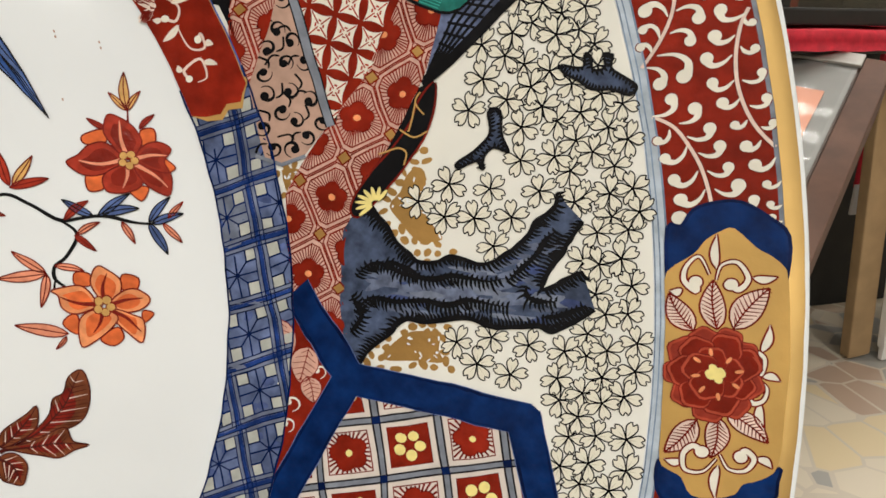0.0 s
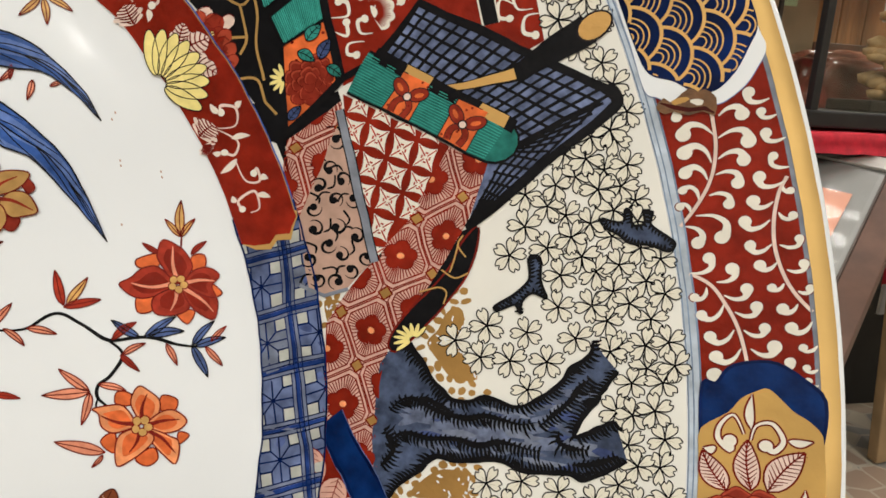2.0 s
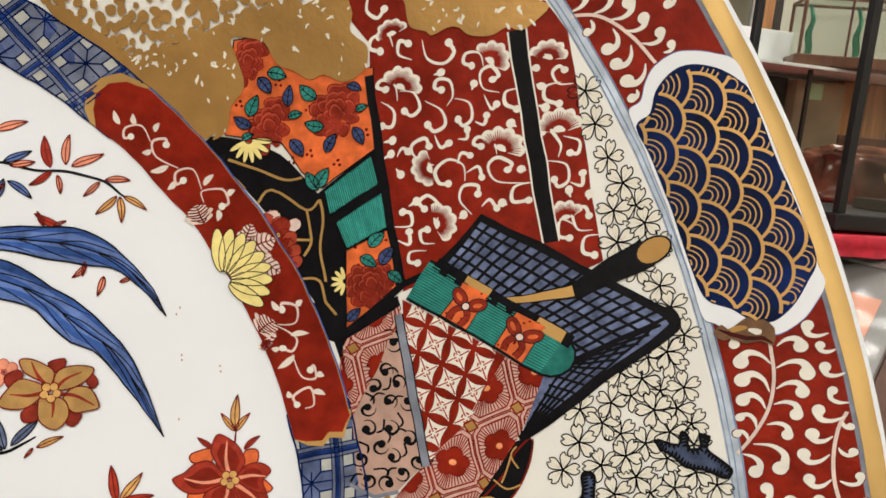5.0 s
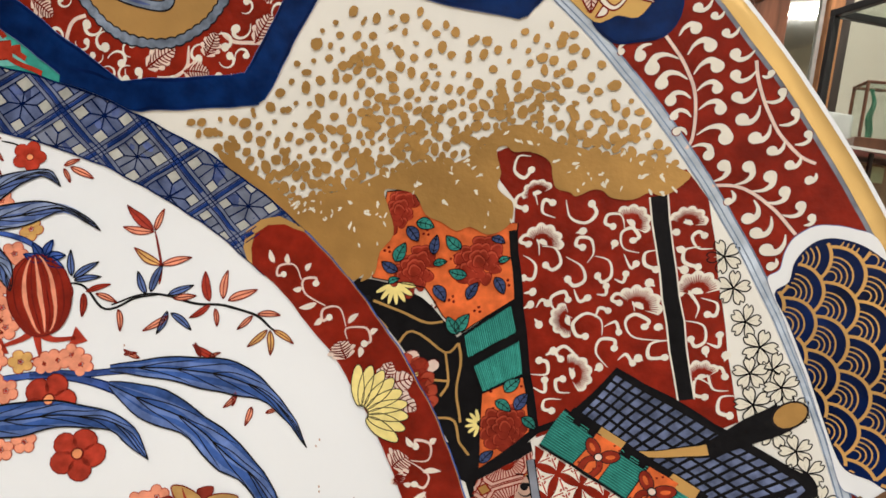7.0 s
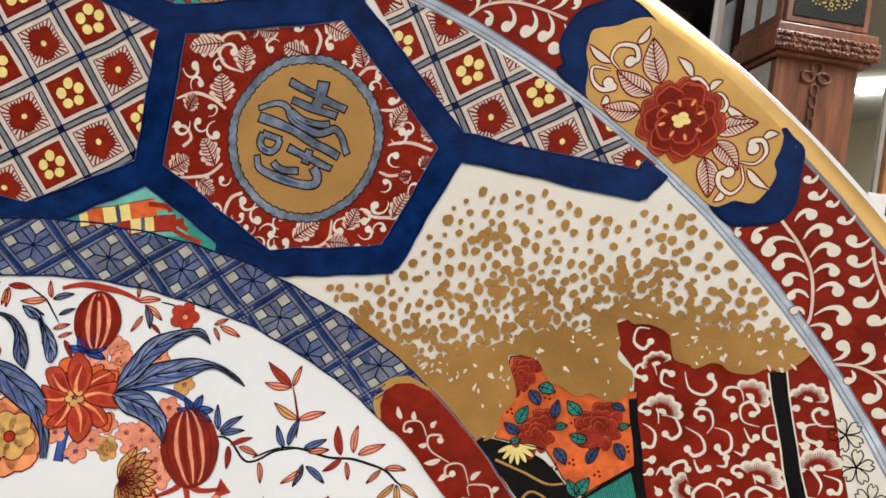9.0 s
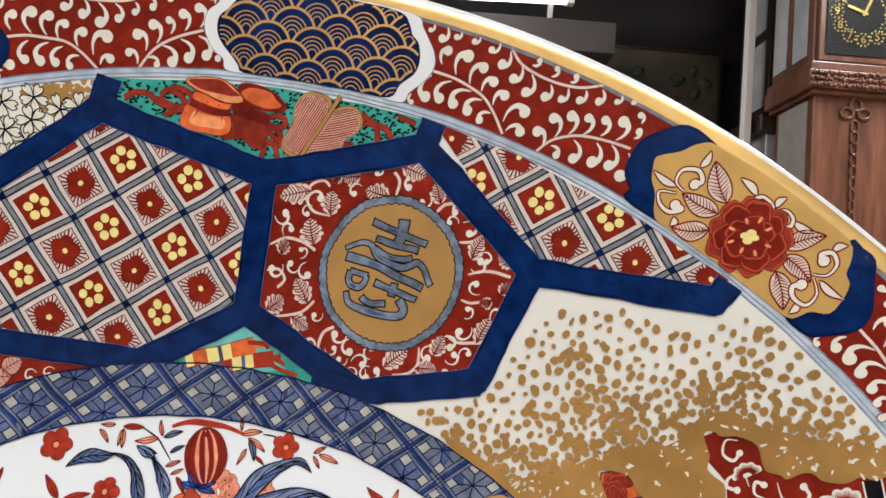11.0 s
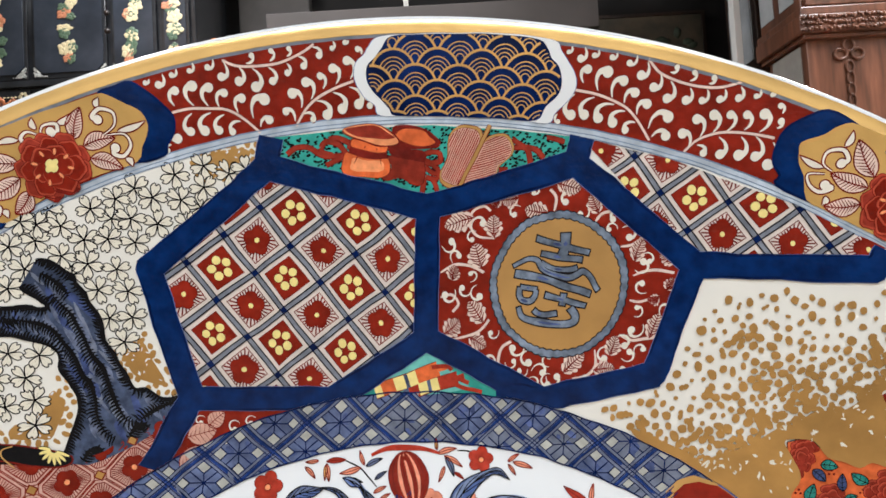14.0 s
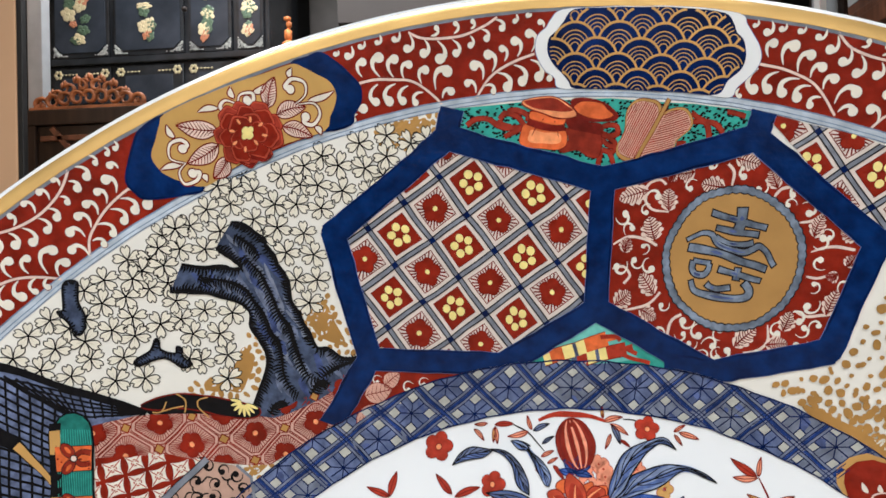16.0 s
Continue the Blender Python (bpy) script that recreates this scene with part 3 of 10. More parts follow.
def wave_medallion(rim_outline, field, centre, shift):
    """A cobalt field of gold wave scales in a white lobed border, the border cut by the pale ring and the gold line."""
    k = Ink()
    white = smooth(rim_outline, 5)
    mid = white.mean(0)
    k.add(WASH, 4, poly(mid + (white - mid) * 1.006)).add(PORC, 5, poly(white))
    blue = smooth(field, 4)
    core = blue.mean(0)
    k.add(NAVY, 7, poly(blue))
    hull = [tuple(core + (p - core) * 0.985) for p in blue]
    w, h = 0.0285, 0.0178
    cs = [((i + 0.5 * (j % 2)) * 2 * w + shift, 0.998 + j * h, j) for j in range(-1, 7) for i in range(-5, 6)]
    for x, y, j in cs:
        lower = [(a, b) for a, b, q in cs if q in (j - 1, j - 2) and abs(a - x) < 2.5 * w]
        for rho, lw in ((w, 0.0029), (0.66 * w, 0.0014), (0.50 * w, 0.0012), (0.34 * w, 0.0012), (0.19 * w, 0.0012)):
            run = []
            for t in np.linspace(0, math.pi, 26):
                q = (x + rho * math.cos(t), y + rho * math.sin(t))
                spot = rim_pt(centre, *q)
                if all((q[0] - a) ** 2 + (q[1] - b) ** 2 > (w * 0.985) ** 2 for a, b in lower) and inside(spot, hull):
                    run.append(spot)
                else:
                    if len(run) > 2:
                        k.add(GOLDM, 8, stroke(np.array(run), lw))
                    run = []
            if len(run) > 2:
                k.add(GOLDM, 8, stroke(np.array(run), lw))
    return k


def inside(p, outline):
    x, y = p
    c = False
    o = outline
    for i in range(len(o)):
        (x0, y0), (x1, y1) = o[i - 1], o[i]
        if (y0 > y) != (y1 > y) and x < (x1 - x0) * (y - y0) / (y1 - y0) + x0:
            c = not c
    return c


wave_top = wave_medallion([(-0.187, 1.079), (-0.200, 1.066), (-0.205, 1.056), (-0.214, 1.046), (-0.216, 1.032), (-0.211, 1.019), (-0.199, 1.007), (-0.185, 1.000), (-0.176, 0.989), (-0.128, 0.995), (-0.061, 1.000), (-0.002, 1.004), (0.041, 1.003), (0.049, 1.015), (0.059, 1.026), (0.069, 1.038), (0.072, 1.051), (0.067, 1.064), (0.059, 1.074), (0.048, 1.087), (0.036, 1.098), (-0.022, 1.100), (-0.073, 1.096), (-0.131, 1.089)],
                          [(-0.172, 1.081), (-0.184, 1.065), (-0.191, 1.054), (-0.200, 1.043), (-0.199, 1.027), (-0.190, 1.016), (-0.176, 1.006), (-0.166, 0.998), (-0.157, 0.991), (-0.109, 0.996), (-0.061, 1.000), (-0.017, 1.003), (0.026, 1.005), (0.036, 1.021), (0.050, 1.036), (0.053, 1.052), (0.047, 1.069), (0.037, 1.077), (0.031, 1.087), (0.017, 1.097), (-0.029, 1.098), (-0.073, 1.095), (-0.124, 1.089)], 93.6, 0.014)
wave_side = wave_medallion([(0.774, 0.638), (0.767, 0.651), (0.774, 0.660), (0.773, 0.676), (0.777, 0.692), (0.790, 0.706), (0.806, 0.710), (0.823, 0.710), (0.842, 0.706), (0.866, 0.678), (0.896, 0.636), (0.930, 0.586), (0.955, 0.542), (0.967, 0.523), (0.964, 0.503), (0.957, 0.486), (0.942, 0.470), (0.923, 0.472), (0.905, 0.466), (0.891, 0.469), (0.879, 0.474), (0.858, 0.512), (0.825, 0.566), (0.796, 0.608)],
                           [(0.777, 0.636), (0.785, 0.650), (0.784, 0.670), (0.792, 0.689), (0.806, 0.698), (0.827, 0.698), (0.850, 0.690), (0.863, 0.680), (0.896, 0.632), (0.930, 0.584), (0.954, 0.545), (0.954, 0.523), (0.948, 0.499), (0.936, 0.481), (0.918, 0.478), (0.900, 0.485), (0.879, 0.489), (0.863, 0.509), (0.844, 0.540), (0.824, 0.572), (0.799, 0.608)], 34.4, 0.0)
for k in (wave_top, wave_side):
    Ink().blend(k, up=3).lay("wave_medallion", dish, "dark blue medallion with gold overlapping wave scales", TURN3)


def peony(k, c, wide, tall, turn, seed):
    """A red peony: rings of lobed petals, each with a paler outer edge, round a small yellow heart."""
    rnd = random.Random(seed)
    c = np.asarray(c, float)
    ca, sa = math.cos(radians(turn)), math.sin(radians(turn))
    at = lambda x, y: c + np.array((ca * x * wide - sa * y * tall, sa * x * wide + ca * y * tall))
    layer = 9.0
    for reach, n, size, fill in ((0.74, 9, 0.32, REDL), (0.58, 7, 0.34, RED), (0.30, 5, 0.33, RED)):
        for i in range(n):
            a = 2 * math.pi * (i + 0.3 * (n % 3)) / n + rnd.uniform(-0.15, 0.15)
            s = size * rnd.uniform(0.85, 1.15) * (wide + tall) / 2
            x, y = reach * math.cos(a), reach * math.sin(a)
            out = at(x, y) - c
            out = out / max(np.linalg.norm(out), 1e-6)
            lift = layer + 0.30 * i
            t = np.linspace(0, 2 * math.pi, 22, endpoint=False)
            lobes = s * (1 + 0.07 * np.cos(5 * t + i))
            edge_ = np.c_[np.cos(t), np.sin(t)] * lobes[:, None]
            q = at(x, y)
            k.add(REDD, lift, poly(q + edge_)).add(REDP, lift + 0.10, poly(q + edge_ * 0.93)).add(fill, lift + 0.20, poly(q - out * s * 0.09 + edge_ * 0.86))
        layer += 0.3 * n + 0.2
    for i in range(8):
        a = 2 * math.pi * i / 8 + 0.2
        m = at(0.40 * math.cos(a) * rnd.uniform(0.9, 1.3), 0.40 * math.sin(a) * rnd.uniform(0.9, 1.3))
        k.add(ORANGEL, 17, oval(m, 0.0038, 0.0017, math.degrees(a) + turn, 9))
    for dx, dy in ((0.10, 0.05), (-0.10, -0.04), (0.03, -0.11), (-0.03, 0.11)):
        k.add(REDD, 17.5, oval(at(dx, dy), 0.0062, 0.0045, turn + 25, 11)).add(YELLOW, 18, oval(at(dx, dy), 0.0052, 0.0036, turn + 25, 11))


def peony_medallion(gold, ends, centre, size, turn, leaves, widths, curls, flames, seed):
    k = Ink()
    for e in ends:
        e = smooth(e, 3)
        k.add(WASH, 4, poly(e.mean(0) + (e - e.mean(0)) * 1.012)).add(BLUE, 5, poly(e))
        k.add(NAVY, 5.4, stroke(np.r_[e, e[:1]], 0.0030))
    k.add(GOLDP, 6, poly(smooth(gold, 3)))
    for (p, q), w in zip(zip(leaves[::2], leaves[1::2]), widths):
        leaf(p, q, w, ROSEW, REDD, k, 7, 11, 0.0025, REDD, 0.0016)
    for n, (p, q) in enumerate(zip(flames[::2], flames[1::2])):
        leaf(p, q, 0.0082, WHITE, REDD, k, 7, 0, (0.0022, -0.0022)[n % 2], WHITE, 0.0016)
    for n, path in enumerate(curls):
        p = smooth(path, 6, False)
        k.add(REDD, 8.2, stroke(p, [0.0034, 0.0066, 0.0088])).add(REDD, 8.2, oval(p[-1], 0.0070, n=14))
        k.add(WHITE, 8.6, stroke(p, [0.0008, 0.0036, 0.0056])).add(WHITE, 8.6, oval(p[-1], 0.0054, n=14))
    peony(k, centre, *size, turn, seed)
    return k


# the medallion at 63 degrees; the same hand drew the one at 5
GOLD_A = [(0.353, 0.987), (0.355, 0.998), (0.378, 1.007), (0.390, 1.015), (0.404, 1.020), (0.415, 1.018), (0.448, 1.006), (0.483, 0.991), (0.527, 0.967), (0.570, 0.941), (0.577, 0.922), (0.576, 0.907), (0.582, 0.897), (0.580, 0.881), (0.571, 0.864), (0.553, 0.863), (0.544, 0.857), (0.532, 0.853), (0.502, 0.869), (0.474, 0.883), (0.445, 0.898), (0.417, 0.911), (0.392, 0.922), (0.370, 0.933), (0.363, 0.959), (0.355, 0.973)]
ENDS_A = [[(0.332, 0.949), (0.335, 0.960), (0.325, 0.974), (0.326, 0.993), (0.334, 1.012), (0.357, 1.027), (0.379, 1.034), (0.410, 1.020), (0.425, 1.003), (0.430, 0.958), (0.406, 0.924), (0.380, 0.929)], [(0.572, 0.940), (0.584, 0.934), (0.598, 0.924), (0.603, 0.901), (0.608, 0.872), (0.600, 0.852), (0.578, 0.843), (0.556, 0.839), (0.532, 0.852), (0.535, 0.866), (0.561, 0.874), (0.571, 0.900)]]
ARMS_A = [[(0.386, 0.963), (0.367, 0.962), (0.371, 0.949), (0.383, 0.942), (0.396, 0.947), (0.388, 0.950)], [(0.393, 0.966), (0.382, 0.975), (0.385, 0.988), (0.402, 0.990), (0.409, 0.979), (0.402, 0.975)], [(0.489, 0.954), (0.488, 0.964), (0.476, 0.972), (0.467, 0.967), (0.470, 0.959), (0.475, 0.963)], [(0.492, 0.959), (0.502, 0.962), (0.511, 0.955), (0.510, 0.946), (0.501, 0.946), (0.500, 0.951)], [(0.544, 0.901), (0.559, 0.902), (0.565, 0.914), (0.558, 0.925), (0.548, 0.922), (0.552, 0.916)], [(0.547, 0.897), (0.554, 0.882), (0.547, 0.869), (0.533, 0.874), (0.529, 0.885), (0.537, 0.889)]]
FLAMES_A = [(0.384, 0.970), (0.354, 0.983), (0.403, 0.993), (0.410, 1.012), (0.391, 0.938), (0.388, 0.927), (0.470, 0.972), (0.448, 0.989), (0.490, 0.963), (0.500, 0.975), (0.512, 0.952), (0.537, 0.944), (0.557, 0.927), (0.571, 0.935), (0.553, 0.896), (0.581, 0.880), (0.539, 0.871), (0.532, 0.857)]
LEAVES_A = [(0.441, 0.960), (0.417, 1.002), (0.436, 0.948), (0.392, 0.964), (0.430, 0.930), (0.390, 0.926), (0.510, 0.924), (0.548, 0.942), (0.511, 0.915), (0.545, 0.893), (0.508, 0.898), (0.526, 0.860)]
first = peony_medallion(GOLD_A, ENDS_A, [(0.473, 0.929)][0], (0.0435, 0.0405), -27, LEAVES_A, (0.025, 0.021, 0.021, 0.020, 0.020, 0.021), ARMS_A, FLAMES_A, 8)
Ink().blend(first, up=3).lay("peony_medallion", dish, "gold medallion with a red peony in a blue frame", TURN3)
# the medallion at 125 degrees
GOLD_B = [(-0.677, 0.792), (-0.689, 0.807), (-0.686, 0.828), (-0.683, 0.848), (-0.679, 0.860), (-0.641, 0.889), (-0.593, 0.920), (-0.561, 0.938), (-0.530, 0.955), (-0.518, 0.956), (-0.496, 0.950), (-0.477, 0.944), (-0.468, 0.931), (-0.469, 0.917), (-0.473, 0.904), (-0.477, 0.886), (-0.519, 0.863), (-0.561, 0.838), (-0.591, 0.813), (-0.620, 0.786), (-0.650, 0.785), (-0.668, 0.788)]
ENDS_B = [[(-0.714, 0.768), (-0.715, 0.785), (-0.711, 0.819), (-0.705, 0.836), (-0.679, 0.859), (-0.659, 0.858), (-0.647, 0.809), (-0.622, 0.784), (-0.643, 0.771), (-0.688, 0.755), (-0.703, 0.759)], [(-0.529, 0.956), (-0.509, 0.968), (-0.493, 0.976), (-0.470, 0.968), (-0.451, 0.957), (-0.438, 0.946), (-0.436, 0.929), (-0.443, 0.913), (-0.445, 0.900), (-0.477, 0.886), (-0.499, 0.904), (-0.510, 0.942)]]
ARMS_B = [[(-0.646, 0.808), (-0.665, 0.809), (-0.668, 0.826), (-0.656, 0.835), (-0.647, 0.831), (-0.652, 0.825)], [(-0.646, 0.809), (-0.653, 0.795), (-0.645, 0.783), (-0.631, 0.791), (-0.629, 0.801), (-0.637, 0.798)], [(-0.592, 0.893), (-0.606, 0.894), (-0.612, 0.885), (-0.604, 0.880)], [(-0.590, 0.890), (-0.589, 0.904), (-0.574, 0.910), (-0.572, 0.900), (-0.579, 0.900)], [(-0.519, 0.909), (-0.507, 0.923), (-0.510, 0.937), (-0.526, 0.938), (-0.534, 0.927), (-0.527, 0.925)], [(-0.515, 0.910), (-0.495, 0.915), (-0.486, 0.904), (-0.493, 0.890), (-0.505, 0.890), (-0.504, 0.897)]]
FLAMES_B = [(-0.663, 0.835), (-0.675, 0.849), (-0.651, 0.804), (-0.677, 0.792), (-0.627, 0.799), (-0.618, 0.791), (-0.614, 0.883), (-0.639, 0.872), (-0.596, 0.898), (-0.602, 0.912), (-0.574, 0.910), (-0.558, 0.926), (-0.529, 0.937), (-0.528, 0.951), (-0.503, 0.917), (-0.471, 0.935), (-0.491, 0.889), (-0.481, 0.879)]
LEAVES_B = [(-0.612, 0.857), (-0.663, 0.851), (-0.609, 0.840), (-0.645, 0.808), (-0.597, 0.827), (-0.611, 0.797), (-0.553, 0.897), (-0.549, 0.935), (-0.542, 0.891), (-0.505, 0.909), (-0.533, 0.879), (-0.492, 0.875)]
second = peony_medallion(GOLD_B, ENDS_B, [(-0.574, 0.861)][0], (0.0450, 0.0370), 36, LEAVES_B, (0.022, 0.022, 0.020, 0.020, 0.020, 0.020), ARMS_B, FLAMES_B, 3)
Ink().blend(second, up=3).lay("peony_medallion", dish, "gold medallion with a red peony in a blue frame", (0,))
for turn in (4.6 - 63.2, 124.6 - 63.2 + 120):
    Ink().blend(first, turn=turn, up=3).lay("peony_medallion", dish, "gold medallion with a red peony in a blue frame", (0,))

scar = Ink().add(BROWN, 14, poly(smooth([(0.893, 0.458), (0.892, 0.463), (0.896, 0.469), (0.902, 0.466), (0.907, 0.471), (0.914, 0.480), (0.921, 0.478), (0.927, 0.481), (0.938, 0.475), (0.941, 0.459), (0.930, 0.461), (0.920, 0.456), (0.907, 0.458), (0.901, 0.455)], 2)))
scar.add(BLACKR, 14.4, stroke([(0.894, 0.464), (0.906, 0.462), (0.919, 0.461), (0.931, 0.464), (0.940, 0.461)], 0.0040, (0.3, 0.3))).add(GOLD, 15, oval([(0.909, 0.468)][0], 0.007, 0.003, 20, 9, 0.3)).add(WHITE, 16, oval([(0.923, 0.469)][0], 0.0052, 0.0028, 0, 9, 0.25))
scar.lay("kiln_scar", dish, "rough brown kiln scar on the rim")

# ---- inner band of blue lattice ----
CELLA = enamel("blue-grey wash ground", (0.115, 0.150, 0.285), 0.35, 45, 0.16)
CELLB = enamel("grey wash ground", (0.165, 0.190, 0.265), 0.28, 45, 0.16)
BARG = enamel("grey bar wash", (0.150, 0.175, 0.260), 0.3, 45, 0.16)
BARB = enamel("blue bar wash", (0.016, 0.040, 0.175), 0.45, 45, 0.14)
SKYW = enamel("greyish white wash", (0.44, 0.45, 0.42), 0.14, 60, 0.16)
LEAFW = enamel("mid blue wash", (0.085, 0.118, 0.28), 0.4, 60, 0.16)


def lattice_band():
    """A straight woven grid of barred squares with stars, cut to the ring round the well."""
    o, v1, v2 = np.array((0.0268, 0.6014)), np.array((0.0446, -0.0306)), np.array((0.0410, 0.0434))
    rnd = random.Random(31)
    cells = {}
    for i in range(-11, 9):
        for j in range(-9, 9):
            c = o + i * v1 + j * v2
            if not 0.53 < np.linalg.norm(c) < 0.74:
                continue
            k = Ink()
            q = lambda a, b: c + a * v1 + b * v2
            box = lambda a0, b0, a1, b1: poly([q(a0, b0), q(a1, b0), q(a1, b1), q(a0, b1)])
            k.add(rnd.choice((CELLA, CELLA, CELLB)), 3, box(-0.5, -0.5, 0.5, 0.5))
            for _ in range(3):
                e = q(rnd.uniform(-0.3, 0.3), rnd.uniform(-0.3, 0.3))
                k.add(LEAFW, 3.4 + 0.1 * _, oval(e, rnd.uniform(0.004, 0.010), rnd.uniform(0.003, 0.006), rnd.uniform(0, 180), 9, 0.25, rnd))
            for a, b in ((1, 0), (0, 1)):
                k.add(NAVY, 5, stroke(np.array([q(-0.39 * a, -0.39 * b), q(0.39 * a, 0.39 * b)]), 0.0016))
            for a in (-1, 1):
                for b in (-1, 1):
                    k.add(NAVY, 5, stroke(np.array([q(0, 0), q(0.21 * a, 0.21 * b)]), 0.0015))
                    w = rnd.uniform(0.17, 0.21)
                    k.add(NAVY, 5, box(a * (w - 0.03), b * (w - 0.03), a * 0.39, b * 0.39)).add(SKYW, 6, box(a * w, b * w, a * 0.375, b * 0.375))
            for sw in (False, True):
                f = (lambda x, y: q(y, x)) if sw else q
                for n, (lo, hi, mat, layer) in enumerate(((0.385, 0.615, BARG, 7), (0.475, 0.535, BARB, 7.4), (0.375, 0.395, NAVY, 8), (0.448, 0.470, NAVY, 8), (0.535, 0.556, NAVY, 8), (0.605, 0.625, NAVY, 8))):
                    up = layer + (0.3 if sw else 0)
                    k.add(mat, up, poly([f(lo, -0.5), f(hi, -0.5), f(hi, 0.5), f(lo, 0.5)]))
            cells[(i, j)] = (c, k)
    out = Ink()
    for a in np.arange(62, 149, 3.0):
        wedge = [pt(0.600, a), pt(0.6636, a), pt(0.6636, a + 1), pt(0.6636, a + 2), pt(0.6636, a + 3), pt(0.600, a + 3)]
        mid = pt(0.632, a + 1.5)
        for c, k in cells.values():
            if np.linalg.norm(c - mid) < 0.10:
                for mat, layer, tris in k.items:
                    out.add(mat, layer, clip(tris, wedge))
    for rad in (0.6000, 0.6635):
        out.add(NAVY, 9, stroke(arc_pts(rad, 62, 149, 150), 0.0018))
    out.lay("lattice_band", dish, "blue starred lattice band round the well", TURN3)


lattice_band()

# ---- hexagon group: blue ribbons, check hexagon, longevity hexagon, corners ----
A, B, B2, C = (-0.450, 0.760), (-0.317, 0.907), (-0.315, 0.943), (-0.382, 0.610)
D, E_, J = (-0.103, 0.886), (-0.086, 0.725), (-0.200, 0.6345)
F, F2, G, H, I_ = (0.084, 0.959), (0.088, 0.990), (0.249, 0.849), (0.215, 0.711), (0.077, 0.667)
K1, K2, L_ = (0.456, 0.856), (0.468, 0.880), (-0.426, 0.503)
CHECK = [A, B, D, E_, J, C]
LONG = [D, F, G, H, I_, E_]


def ribbons():
    """Each broad blue brush stroke of the hexagon frames is a part: a mottled wash with darker pooled edges."""
    rnd = random.Random(5)
    level = 11.0
    ends = [A, B, C, D, E_, F, G, H, I_, K1]
    for a, b in ((A, B), (B, B2), (B, D), (D, E_), (E_, J), (J, (-0.236, 0.622)), (J, C), (C, A), (C, L_), (D, F), (F, F2), (F, G), (G, H), (H, I_), (I_, E_), (G, K1), (K1, K2), (I_, (0.02, 0.668))):
        k = Ink()
        joint = a in ends
        a, b = np.array(a), np.array(b)
        d = (b - a) / np.linalg.norm(b - a)
        n = np.array((-d[1], d[0]))
        p = np.array([a + (b - a) * t for t in np.linspace(0, 1, 13)])
        p += n * np.array([[rnd.uniform(-0.0006, 0.0006)] for _ in p])
        p = np.concatenate([[a - d * 0.005], p, [b + d * 0.005]])
        r = np.linalg.norm(p, axis=1)
        p = p[(r < 0.995) & (r > 0.6635)]
        if len(p) < 2:
            continue
        w = [rnd.uniform(0.0298, 0.0324) for _ in range(7)]
        level += 0.15
        k.add(WASH, 8 + level * 0.15, stroke(p, [x + 0.0011 for x in w])).add(BLUE, level, stroke(p, w))
        if len(p) > 7:
            for side in (1, -1):
                k.add(NAVY, level + 0.05, stroke(p[2:-2] + side * n * 0.0138, [rnd.uniform(0.0016, 0.0040) for _ in range(6)], (0.2, 0.2)))
        if joint:
            k.add(BLUE, level + 0.07, oval(a, 0.0156, n=14))
        for n_, (mat, layer, tris) in enumerate(k.items):
            reach = np.linalg.norm(tris, axis=2, keepdims=True)
            k.items[n_] = (mat, layer, tris * np.maximum(1, 0.6645 / np.maximum(reach, 1e-6)))
        k.lay("blue_ribbon", dish, "broad cobalt blue brushed ribbon", TURN3)


ribbons()


CHECKW = enamel("rosy white enamel", (0.66, 0.59, 0.55), 0.06, 60)


